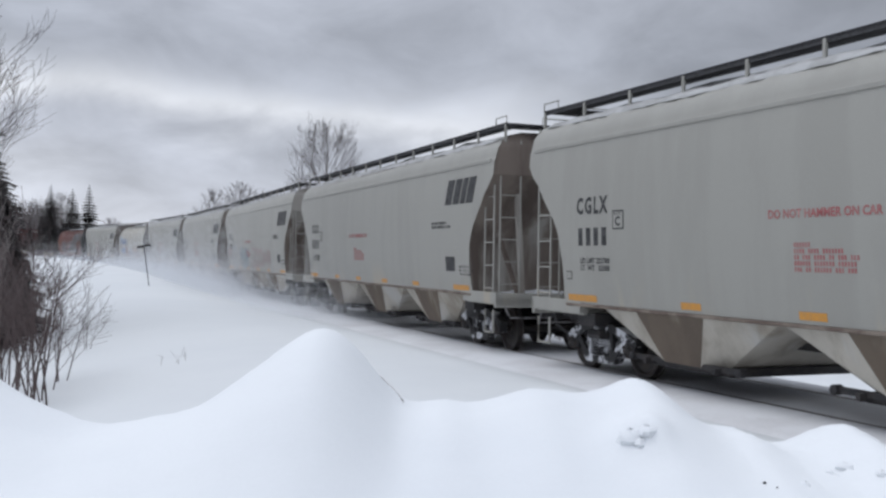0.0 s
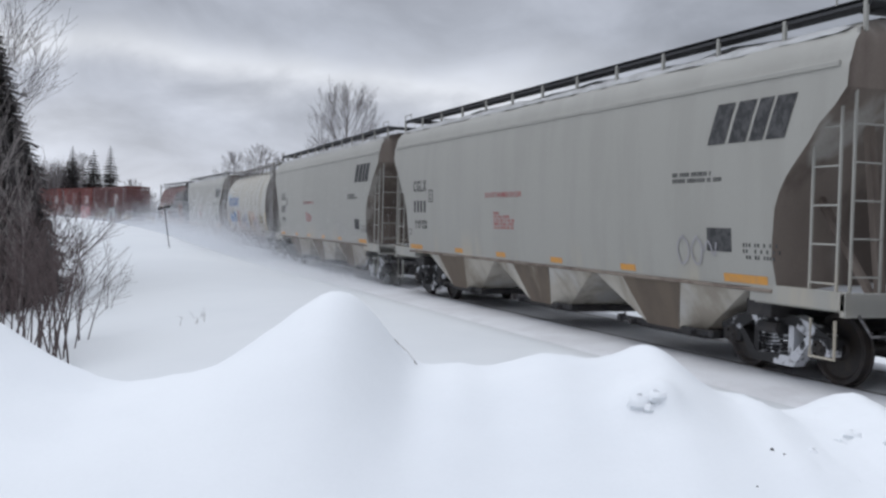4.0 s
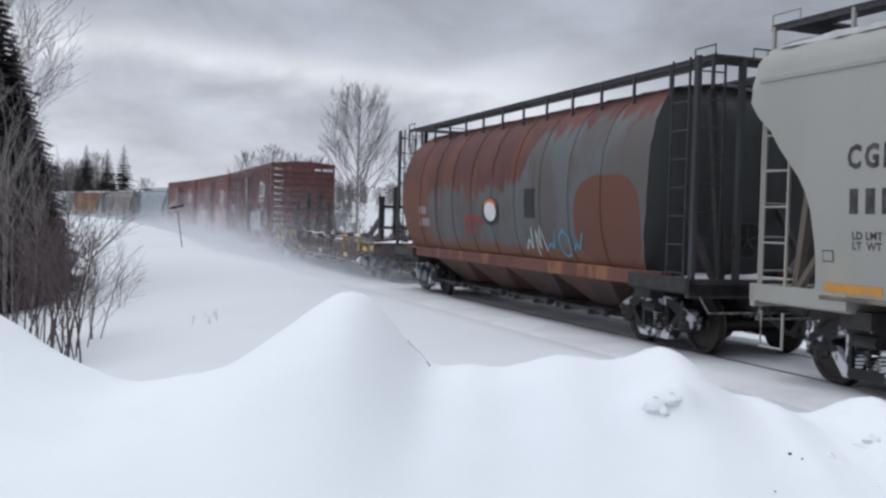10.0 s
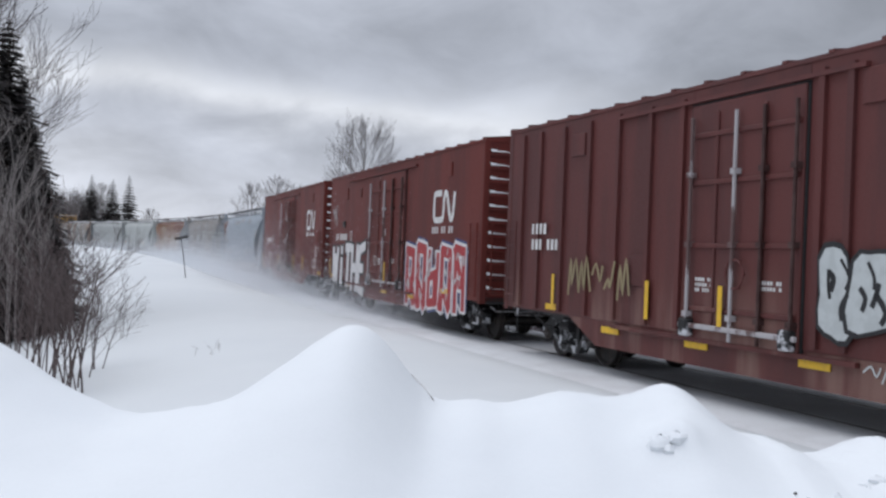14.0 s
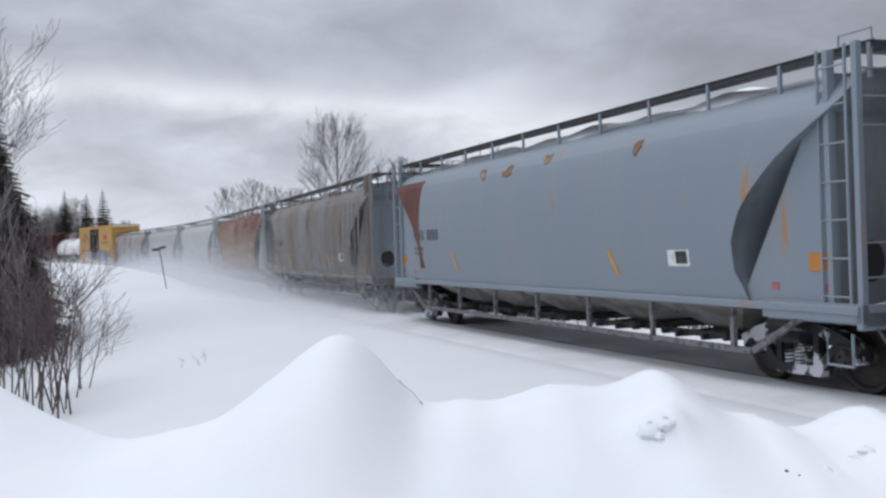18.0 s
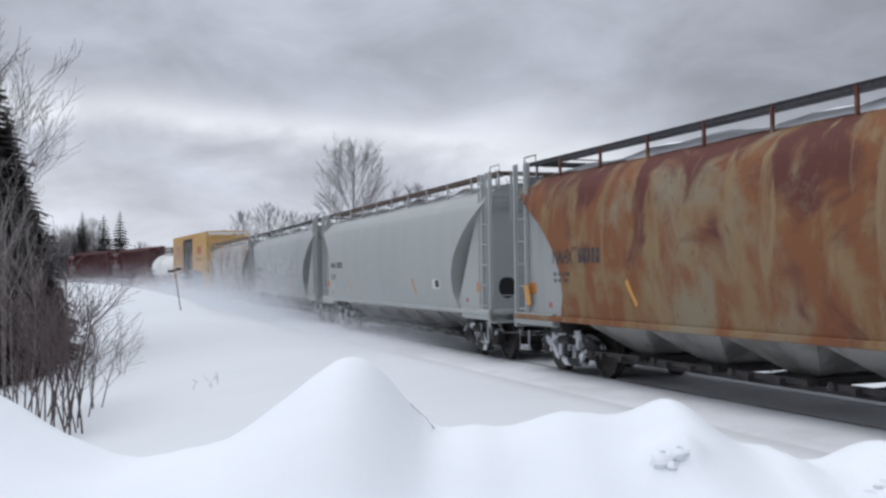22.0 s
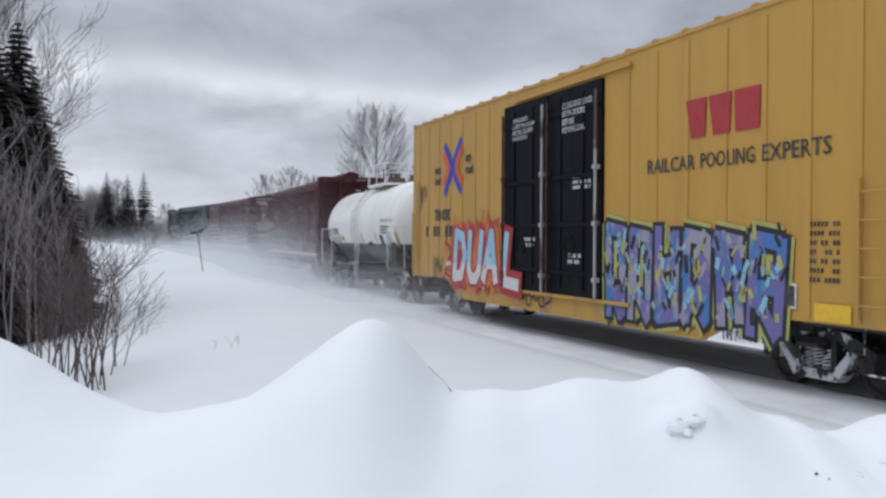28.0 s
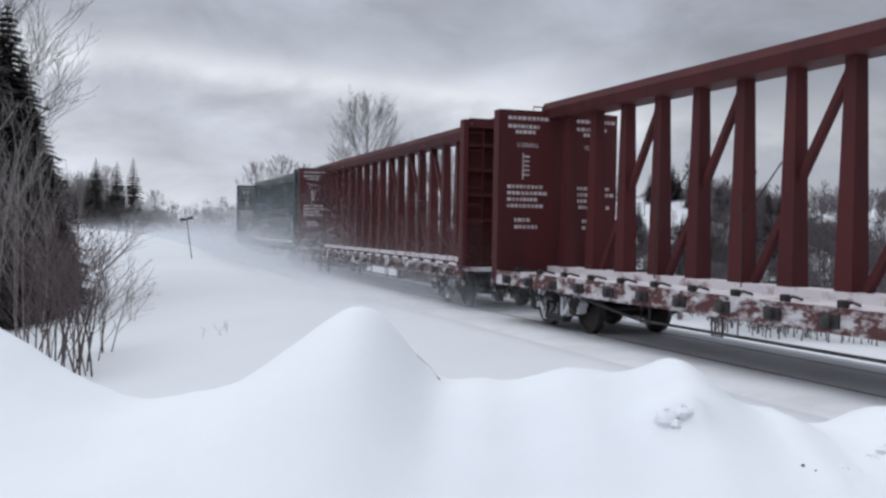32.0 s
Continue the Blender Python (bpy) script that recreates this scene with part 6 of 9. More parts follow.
def rust_over_blue(name):
    """Blue-grey paint that has rusted from the roof down: ragged runs, bare rust low down, orange ends and a scoured oval."""
    m = bpy.data.materials.new(name)
    m.use_nodes = True
    n, l = m.node_tree.nodes, m.node_tree.links
    bsdf = n["Principled BSDF"]
    bsdf.inputs["Roughness"].default_value, bsdf.inputs["Specular IOR Level"].default_value = 0.65, 0.3
    tc, sp = n.new("ShaderNodeTexCoord"), n.new("ShaderNodeSeparateXYZ")
    l.new(tc.outputs["Object"], sp.inputs[0])
    X, Z = sp.outputs["X"], sp.outputs["Z"]

    def link(v, sock):
        if isinstance(v, bpy.types.NodeSocket):
            l.new(v, sock)
        else:
            sock.default_value = v

    def calc(kind, a, b, c=0.0):
        q = n.new("ShaderNodeMath"); q.operation = kind
        for k, v in enumerate((a, b, c)):
            link(v, q.inputs[k])
        return q.outputs[0]

    def cloud(scale, stretch, detail=5.0, shift=0.0):
        mp, nz = n.new("ShaderNodeMapping"), n.new("ShaderNodeTexNoise")
        mp.inputs["Scale"].default_value, mp.inputs["Location"].default_value = stretch, (shift, 0, shift)
        nz.inputs["Scale"].default_value, nz.inputs["Detail"].default_value, nz.inputs["Roughness"].default_value = scale, detail, 0.6
        l.new(tc.outputs["Object"], mp.inputs[0]); l.new(mp.outputs[0], nz.inputs["Vector"])
        return nz.outputs["Fac"]

    def step(v, lo, hi):
        mr = n.new("ShaderNodeMapRange"); mr.interpolation_type = "SMOOTHSTEP"
        mr.inputs["From Min"].default_value, mr.inputs["From Max"].default_value = lo, hi
        l.new(v, mr.inputs["Value"])
        return mr.outputs["Result"]

    def lay_over(fac, a, b):
        mx = n.new("ShaderNodeMix"); mx.data_type = "RGBA"
        link(fac, mx.inputs[0]); link(a, mx.inputs[6]); link(b, mx.inputs[7])
        return mx.outputs[2]

    streak = cloud(1.0, (3.4, 1, 0.22))
    rust = lay_over(step(cloud(1.2, (1, 1, 0.5)), 0.40, 0.62), (0.092, 0.036, 0.032, 1), (0.135, 0.050, 0.036, 1))
    rust = lay_over(step(calc("MULTIPLY_ADD", cloud(1.6, (2, 1, 0.3), shift=3.0), 0.7, calc("MULTIPLY", Z, -0.16)), -0.12, 0.10), rust, (0.155, 0.070, 0.040, 1))
    paint = lay_over(step(cloud(0.9, (1, 1, 0.5), shift=7.0), 0.42, 0.60), (0.112, 0.118, 0.124, 1), (0.098, 0.088, 0.084, 1))
    paint = lay_over(step(cloud(9.0, (1, 1, 0.5)), 0.60, 0.72), paint, (0.12, 0.085, 0.07, 1))
    high = calc("MULTIPLY", step(X, -1.2, -2.2), 1.15)
    edge = calc("ADD", calc("MULTIPLY_ADD", streak, 1.5, 1.92), high)
    keep = step(calc("SUBTRACT", edge, Z), -0.05, 0.10)
    keep = calc("MULTIPLY", keep, step(X, 5.0, 4.1))
    keep = calc("MULTIPLY", keep, step(calc("MULTIPLY_ADD", cloud(2.0, (2, 1, 0.5), shift=5.0), 0.5, Z), 1.62, 1.86))
    runs = calc("MULTIPLY", step(cloud(1.0, (5.5, 1, 0.10), shift=11.0), 0.585, 0.63), step(Z, 1.5, 2.7))
    keep = calc("MULTIPLY", keep, calc("SUBTRACT", 1.0, calc("MULTIPLY", runs, 0.85)))
    col = lay_over(keep, rust, paint)
    col = lay_over(calc("MULTIPLY", step(calc("MULTIPLY_ADD", streak, 1.6, X), 4.6, 5.6), step(Z, 3.3, 2.6)), col, (0.150, 0.058, 0.036, 1))
    oval = calc("ADD", calc("POWER", calc("ABSOLUTE", calc("DIVIDE", calc("ADD", X, 5.05), 1.15), 1.0), 3.0), calc("POWER", calc("ABSOLUTE", calc("DIVIDE", calc("SUBTRACT", Z, 2.02), 0.78), 1.0), 3.0))
    col = lay_over(step(calc("MULTIPLY_ADD", streak, 0.5, oval), 1.30, 1.18), col, (0.128, 0.052, 0.036, 1))
    l.new(col, bsdf.inputs["Base Color"])
    bp = n.new("ShaderNodeBump"); bp.inputs["Strength"].default_value, bp.inputs["Distance"].default_value = 0.2, 0.02
    l.new(cloud(22.0, (1, 1, 1)), bp.inputs["Height"]); l.new(bp.outputs[0], bsdf.inputs["Normal"])
    return m


RUST_OVER_BLUE = rust_over_blue("blue_paint_rusted_from_the_roof")
rusty = barrel_hopper(7.5, RUST_OVER_BLUE, SOOT_END, DARK_CHUTE, "heavily rusted blue round-sided hopper with open end cages", "round-sided hopper cars", RUST_OVER_BLUE, BARREL_RUST)
put(rusty, -29.9, 5.95)
flat = flat_car(9.75, FLAT_BROWN, "empty dark-brown flat car with black stakes and drifted snow")
put(flat, -10.6, 7.35)
BROWN_BOXES = "oxide-brown box cars"
box1 = box_car(7.82, 1.58, 0.92, 4.50, BROWN, "oxide-brown box car with side posts and bubble graffiti", BROWN_BOXES, [-7.0, -6.0, -5.0, -4.0, -3.0, -2.1, -1.6, 1.4, 2.3, 3.3, 4.3, 5.3, 6.3, 7.1], (-1.35, 1.15), BROWN)
put(box1, 7.84, 5.82)
box2 = box_car(7.87, 1.58, 0.92, 4.50, BROWN_B, "smooth red-brown box car with large white and red graffiti", BROWN_BOXES, [], (-1.85, 1.85), BROWN_B)
put(box2, 25.0, 5.87)
box3 = box_car(7.72, 1.58, 0.92, 4.50, BROWN_B, "smooth red-brown box car with white marks and yellow reflectors", BROWN_BOXES, [], (-1.55, 1.85), BROWN_B)
put(box3, 42.1, 5.72)
TR = "trough hopper cars"
blue = trough_hopper(8.6, BLUE_GREY, BLUE_END, GREY_CHUTE, "faded blue-grey hopper with a rust-red end patch and trussed sill", TR, truss=True)
put(blue, 59.75, 7.0)
dusty = trough_hopper(8.55, DUSTY, BLUE_END, GREY_CHUTE, "dust-streaked grey hopper with trussed sill", TR, truss=True)
put(dusty, 79.15, 6.95)
rustside = trough_hopper(8.6, RUSTY_SIDE, BLUE_END, GREY_CHUTE, "grey hopper with its side bloomed in orange rust", TR, chutes=6, plate_mat=MID_GREY)
put(rustside, 98.2, 7.0)
pale = trough_hopper(8.5, PALE_GREY, PALE_GREY, GREY_CHUTE, "clean pale-grey hopper with rusty roof walk", TR, chutes=6, rusty_walk=True)
put(pale, 116.6, 6.9)
mid_h = trough_hopper(8.6, MID_GREY, MID_GREY, GREY_CHUTE, "weathered grey hopper with snow on the roof", TR, chutes=6)
put(mid_h, 135.0, 7.0)
stained = trough_hopper(8.85, STAINED, BLUE_END, GREY_CHUTE, "brown-stained grey hopper with pale weld streaks", TR, chutes=6)
put(stained, 153.8, 7.25)
ybox = box_car(9.25, 1.58, 0.95, 5.07, YELLOW, "yellow high-cube box car with black double doors and graffiti", "", [-8.6, -7.7, -6.8, -5.9, -4.9, -4.0, -3.1, 3.4, 4.3, 5.2, 6.1, 7.0, 7.9, 8.7], (-2.25, 2.36), BLACK_DOOR, end_ribs=9, roof_rise=0.10, doors=2, yellow=True)
put(ybox, 173.8, 7.0)
tank = tank_car(6.75, TANK_PAINT, "white tank car with black belly and railed top platform")
put(tank, 191.3, 4.85)
CB = "centre-beam lumber cars"
cb1 = centre_beam_car(11.3, CB_RED, "empty oxide-red centre-beam car with snowy deck", CB, CB_TEXT)
put(cb1, 210.0, 8.8)
cb2 = centre_beam_car(11.35, CB_RED, "empty oxide-red centre-beam car with snowy deck", CB, CB_TEXT)
put(cb2, 234.6, 8.95)
cb3 = centre_beam_car(10.9, CB_GREEN, "empty dark-green centre-beam car closing the train", CB, CB_TEXT, warn=False)
put(cb3, 258.0, 8.5)

# ---- marks and graffiti ----
FLAT_SIDE = lambda z: 1.58
POST_SIDE = lambda z: 1.64


def colour(name, c):
    return material(name, c, 0.6, second=tuple(v * 0.7 for v in c), scale=5, amount=0.4, bump=0, grain_amount=0.05)


SPRAY = {k: colour("spray_" + k, c) for k, c in dict(silver=(0.50, 0.53, 0.53), black=(0.02, 0.02, 0.022), white=(0.70, 0.68, 0.68), red=(0.38, 0.035, 0.04), pink=(0.43, 0.31, 0.31),
                                                       blue=(0.03, 0.15, 0.36), sky=(0.25, 0.48, 0.62), violet=(0.15, 0.13, 0.34), lime=(0.40, 0.40, 0.12), orange=(0.50, 0.15, 0.03), flesh=(0.33, 0.11, 0.085), grey=(0.33, 0.32, 0.34), faded=(0.13, 0.10, 0.06), khaki=(0.27, 0.22, 0.12), teal=(0.10, 0.25, 0.36), rose=(0.40, 0.29, 0.285), worn_pink=(0.42, 0.36, 0.35), worn_blue=(0.32, 0.36, 0.42), navy=(0.03, 0.05, 0.16), dust=(0.165, 0.13, 0.10), smear=(0.265, 0.262, 0.26), ember=(0.62, 0.20, 0.04)).items()}


SPRAY["violet"] = material("spray_violet_blend", (0.15, 0.13, 0.34), 0.6, second=(0.05, 0.17, 0.42), scale=1.5, amount=0.95, low=0.50, high=0.56, third=(0.30, 0.28, 0.36), scale3=1.2, lo3=0.48, hi3=0.56, bump=0, grain_amount=0.08)
SPRAY["blaze"] = material("spray_blaze_blend", (0.40, 0.040, 0.040), 0.6, second=(0.60, 0.19, 0.045), scale=1.8, amount=0.95, stretch=(1, 1, 0.5), low=0.46, high=0.56, third=(0.62, 0.47, 0.20), scale3=2.4, lo3=0.60, hi3=0.70, bump=0, grain_amount=0.1)
SPRAY["duo"] = material("spray_sky_over_white", (0.25, 0.48, 0.62), 0.6, second=(0.40, 0.55, 0.64), scale=2.5, amount=0.8, split=(1.38, (0.60, 0.60, 0.61)), third=(0.45, 0.10, 0.08), scale3=3.0, lo3=0.62, hi3=0.66, bump=0, grain_amount=0.06)


def blob(cx, cz, w, h, r, n=18, rough=0.16):
    ph = [r.uniform(0, 6.3) for _ in range(3)]
    out = []
    for k in range(n):
        a = 2 * math.pi * k / n
        q = 1 + rough * (math.sin(2 * a + ph[0]) + 0.7 * math.sin(3 * a + ph[1]) + 0.4 * math.sin(5 * a + ph[2]))
        c, s = math.cos(a), math.sin(a)
        m = (abs(c) ** 3.2 + abs(s) ** 3.2) ** (-1 / 3.2)
        out.append((cx + w / 2 * c * m * q, cz + h / 2 * s * m * q))
    return out


def ellipse_patch(g, cx, cz, w, h, yfun, lift, wob=0.0):
    half_w = lambda z: w / 2 * math.sqrt(max(0.0, 1 - ((z - cz) / (h / 2)) ** 2)) * (1 + wob * math.sin(11 * z + 5 * cx))
    return zone_patch(g, lambda z: cx + half_w(z), lambda z: cx - half_w(z), cz - h / 2, cz + h / 2, yfun, lift)


def graffiti(car, x_left, z0, width, h, count, fill, edge, yfun, seed, accents=(), halo=None, jag=0.13):
    """A painted word as overlapping rounded shapes: a dark rim, a fill and strokes."""
    r = random.Random(seed)
    step = width / count
    for k in range(count):
        cx, cz = x_left - step * (k + 0.5), z0 + h / 2 + r.uniform(-0.06, 0.06) * h
        w_, h_ = step * r.uniform(1.0, 1.2), h * r.uniform(0.88, 1.05)
        b = blob(cx, cz, w_, h_, r, rough=jag)
        wide, high = r.uniform(1.1, 1.5), r.uniform(1.0, 1.25)
        if halo and r.random() < 0.7:
            part("graffiti_halo", poly_patch(Geo(), [(cx + (x - cx) * wide, cz + (z - cz) * high) for x, z in b], yfun, 0.004 + 0.0002 * k), SPRAY[halo], car)
        big = [(cx + (x - cx) * 1.16, cz + (z - cz) * 1.12) for x, z in b]
        part("graffiti_rim", poly_patch(Geo(), big, yfun, 0.0092 + 0.0015 * k), SPRAY[edge], car)
        part("graffiti_fill", poly_patch(Geo(), b, yfun, 0.010 + 0.0015 * k), SPRAY[fill], car, "spray-painted rounded letter shape")
        for q, a in enumerate(accents):
            for _ in range(4):
                px_, pz_ = cx + r.uniform(-0.3, 0.3) * w_, cz + r.uniform(-0.38, 0.2) * h_
                g = stroke(Geo(), [(px_, pz_), (px_ + r.uniform(-0.1, 0.1) * w_, pz_ + 0.15 * h_), (px_ + r.uniform(-0.2, 0.2) * w_, pz_ + r.uniform(0.2, 0.38) * h_)], step * r.uniform(0.05, 0.16), yfun, 0.0135 + 0.0015 * k + 0.0003 * q)
                part("graffiti_stroke", g, SPRAY[a], car)


def scribble(car, x_left, z0, width, h, count, col, yfun, seed, w=0.035):
    """A quick looping tag of thin strokes."""
    r = random.Random(seed)
    step = width / count
    for k in range(count):
        cx = x_left - step * (k + 0.5)
        form = r.choice((((0.45, 0.1), (0.25, 0.9), (0.05, 0.25), (-0.15, 0.95), (-0.45, 0.2)), ((0.0, 1.0), (0.35, 0.6), (0.2, 0.05), (-0.3, 0.1), (-0.35, 0.7), (0.0, 1.0)), ((0.45, 0.5), (0.1, 0.9), (-0.2, 0.4), (-0.45, 0.75)), ((0.4, 0.2), (0.1, 0.5), (-0.1, 0.3), (-0.4, 0.9))))
        pts = [(cx + step * (px_ + r.uniform(-0.08, 0.08)), z0 + h * (pz_ + r.uniform(-0.08, 0.08))) for px_, pz_ in form]
        part("graffiti_tag", stroke(Geo(), pts, w, yfun, 0.014), SPRAY[col], car, "thin spray-can stroke")


GLYPHS = {
    "W": (((0, 1), (0.2, 0), (0.5, 0.75), (0.8, 0), (1, 1)),), "I": (((0.5, 0), (0.5, 0.66)), ((0.5, 0.9), (0.5, 1.0))),
    "T": (((0, 1), (1, 1)), ((0.5, 1), (0.5, 0))), "H": (((0, 1), (0.05, 0)), ((1, 1), (0.95, 0)), ((0, 0.5), (1, 0.5))),
    "E": (((1, 1), (0.1, 0.92), (0.0, 0.55), (0.0, 0.1), (1, 0)), ((0, 0.52), (0.75, 0.52))), "P": (((0.05, 0), (0, 1), (0.75, 1), (0.95, 0.75), (0.7, 0.5), (0, 0.48)),),
    "U": (((0, 1), (0.05, 0.2), (0.3, 0), (0.7, 0), (0.95, 0.2), (1, 1)),), "R": (((0, 0), (0, 1), (0.75, 0.98), (0.9, 0.75), (0.7, 0.52), (0.1, 0.5)), ((0.45, 0.5), (1, 0))),
    "D": (((0.1, 0), (0.1, 1), (0.7, 0.92), (1, 0.5), (0.75, 0.05), (0.1, 0)),), "A": (((0, 0), (0.45, 1), (1, 0)), ((0.2, 0.36), (0.8, 0.36))),
    "L": (((0.1, 1), (0.05, 0.05), (1, 0)),)}


def bar(g, pts, w, yfun, lift, over=0.35):
    """Straight paint strokes through (x, z) points, each overrunning its end a little."""
    for i in range(len(pts) - 1):
        (x0, z0), (x1, z1) = pts[i], pts[i + 1]
        dx, dz = x1 - x0, z1 - z0
        m = math.hypot(dx, dz) or 1
        ux, uz = dx / m * w * over, dz / m * w * over
        nx_, nz_ = -dz / m * w / 2, dx / m * w / 2
        q = lift + 0.0003 * i
        n = max(1, int(m / 0.35))
        v = []
        for k in range(n + 1):
            t = k / n
            x, z = x0 - ux + (dx + 2 * ux) * t, z0 - uz + (dz + 2 * uz) * t
            v += [(x + nx_, yfun(z + nz_) + q, z + nz_), (x - nx_, yfun(z - nz_) + q, z - nz_)]
        g.add(v, [(2 * k, 2 * k + 1, 2 * k + 3, 2 * k + 2) for k in range(n)])
    return g


def painted_word(car, text, x_left, z0, width, h, fill, edge, yfun, w=0.24, rim=0.12, grow_by=0.0, drop=0.0, lift=0.008, halo=None, slant=0.06):
    """A large painted word: each letter a rim and a fill of broad straight strokes; letters may grow along the word."""
    step = width / len(text)
    for k, ch in enumerate(text):
        kh, zb = h * (1 + grow_by * k), z0 - drop * k
        gw = step * 0.74
        xl = x_left - step * k - step * 0.10
        place = lambda u, v: (xl - gw * u - slant * kh * (v - 0.5), zb + kh * v)
        rim_g, fill_g, halo_g = Geo(), Geo(), Geo()
        for q, path in enumerate(GLYPHS[ch]):
            pts = [place(*p) for p in path]
            if halo:
                bar(halo_g, pts, w + rim * 2.7, yfun, lift + 0.0002 * k + 0.0016 * q)
            bar(rim_g, pts, w + rim, yfun, lift + 0.006 + 0.0016 * q)
            bar(fill_g, pts, w, yfun, lift + 0.012 + 0.0016 * q, 0.28)
        if halo:
            part("graffiti_halo", halo_g, SPRAY[halo], car)
        part("graffiti_rim", rim_g, SPRAY[edge], car)
        part("graffiti_fill", fill_g, SPRAY[fill], car, "broad spray-painted letter")


def tag_word(car, text, x_left, z0, width, h, col, yfun, w=0.05, twin=0.0):
    """A quick tag in thin lines, doubled into an outline where twin is set."""
    step = width / len(text)
    for k, ch in enumerate(text):
        g = Geo()
        for q, path in enumerate(GLYPHS[ch]):
            pts = [(x_left - step * (k + 0.08 + 0.78 * u), z0 + h * v) for u, v in path]
            stroke(g, pts, w, yfun, 0.010 + 0.0008 * q)
            if twin:
                stroke(g, [(x - twin, z - twin * 0.3) for x, z in pts], w, yfun, 0.012 + 0.0008 * q)
        part("graffiti_tag", g, SPRAY[col], car, "thin spray-can letter")


def wild_panel(car, x_left, z0, width, h, count, fill, edge, yfun, seed, flecks=(), halo=None):
    """An unreadable knot of angular painted bars: halo, dark rim, fill and flecks of colour."""
    r = random.Random(seed)
    step = width / count
    for k in range(count):
        cx = x_left - step * (k + 0.5)
        lean = r.uniform(-0.12, 0.12) * step
        top, bot = z0 + h * r.uniform(0.90, 1.04), z0 + h * r.uniform(-0.03, 0.07)
        a, b = cx + step * 0.30, cx - step * 0.30
        mid_z = z0 + h * r.uniform(0.4, 0.6)
        paths = [[(a + lean, bot), (a, top)], [(b, bot + 0.05 * h), (b - lean, top - 0.05 * h)]]
        paths += r.choice(([[(a, top), (b, top - 0.05 * h)], [(a, mid_z), (b, mid_z)]], [[(a, bot), (b, bot + 0.05 * h)], [(a, mid_z), (b, mid_z + 0.08 * h)]], [[(a, top), (b, bot)]], [[(a, top), (b, top - 0.05 * h)], [(a, mid_z), (b, bot)]]))
        paths.append([(cx + r.uniform(-0.4, 0.4) * step, mid_z), (cx + r.uniform(-0.5, 0.5) * step, r.choice((top, bot)))])
        halo_g, rim_g, fill_g = Geo(), Geo(), Geo()
        w = step * r.uniform(0.22, 0.30)
        for q, pts in enumerate(paths):
            bar(halo_g, pts, w + 0.27, yfun, 0.004 + 0.0002 * q + 0.0001 * k, 0.2)
            bar(rim_g, pts, w + 0.15, yfun, 0.006 + 0.0007 * q)
            bar(fill_g, pts, w, yfun, 0.010 + 0.0007 * q, 0.3)
        for _ in range(4):      # spikes that stick out of the rim
            x, z, a_ = cx + r.uniform(-0.5, 0.5) * step, r.choice((top, bot, mid_z)), r.uniform(0, 6.3)
            bar(rim_g, [(x, z), (x + 0.2 * math.cos(a_), z + 0.2 * math.sin(a_))], r.uniform(0.05, 0.12), yfun, 0.0095)
        if halo:
            part("graffiti_halo", halo_g, SPRAY[halo], car)
        part("graffiti_rim", rim_g, SPRAY[edge], car)
        part("graffiti_fill", fill_g, SPRAY[fill], car, "angular spray-painted bar")
        for m_, c in enumerate(flecks):
            g = Geo()
            for _ in range(5):
                x, z, a_ = cx + r.uniform(-0.45, 0.45) * step, z0 + h * r.uniform(0.08, 0.92), r.uniform(0.8, 2.4)
                ln = r.uniform(0.05, 0.2)
                bar(g, [(x, z), (x + ln * math.cos(a_), z + ln * math.sin(a_))], r.uniform(0.04, 0.11), yfun, 0.0155 + 0.0004 * m_)
            part("graffiti_fleck", g, SPRAY[c], car)["kind"] = "stuff"


def noodle_logo(car, x_left, z0, w, h, yfun, mat):
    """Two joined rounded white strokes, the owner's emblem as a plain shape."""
    path = ((0.37, 1), (0.08, 1), (0, 0.86), (0, 0.14), (0.08, 0), (0.37, 0), (0.46, 0.14), (0.50, 0.86), (0.57, 1), (0.65, 0.86), (0.79, 0.14), (0.87, 0), (0.94, 0.16), (1, 1))
    g = stroke(Geo(), [(x_left - w * u, z0 + h * v) for u, v in path], 0.155, yfun, 0.006)
    part("logo_shape", g, mat, car, "white rounded emblem stroke")


# pale hoppers: tags differ from car to car
h2, h6 = hoppers[2], hoppers[5]
tag_word(h2, "PIR", 5.65, 1.35, 1.35, 0.70, "worn_blue", HOPPER_SIDE, 0.024)
tag_word(h2, "PUR", 3.05, 1.36, 1.95, 0.80, "teal", HOPPER_SIDE, 0.034, 0.12)
for cx, cz, w in ((4.95, 2.28, 0.34), (3.35, 1.95, 0.30)):
    part("graffiti_tag", stroke(Geo(), [(cx + w / 2, cz), (cx, cz + 0.08), (cx - w / 2, cz + 0.02), (cx, cz - 0.08), (cx + w / 2, cz)], 0.03, HOPPER_SIDE, 0.012), SPRAY["blue"], h2)
for k, cx in enumerate((-0.35, -1.35, -2.3)):
    ring_ = [(cx + 0.5 * math.cos(a), 1.78 + (0.42 - 0.04 * k) * math.sin(a)) for a in np.linspace(0.9, 5.9 - 0.3 * k, 11)]
    part("graffiti_tag", stroke(Geo(), ring_, 0.085, HOPPER_SIDE, 0.012), SPRAY["rose"], h2, "rose spray-can loop")
    part("graffiti_tag", stroke(Geo(), [(x + (cx - x) * 0.4, z + (1.78 - z) * 0.4) for x, z in ring_], 0.035, HOPPER_SIDE, 0.013), SPRAY["rose"], h2, "rose spray-can loop")
scribble(h2, -2.95, 1.42, 1.5, 0.75, 4, "rose", HOPPER_SIDE, 14, 0.05)
part("graffiti_fill", poly_patch(Geo(), blob(6.75, 2.05, 0.4, 0.45, random.Random(4), 14, 0.3), HOPPER_SIDE, 0.008), SPRAY["pink"], h2, "faded pink spray blot")
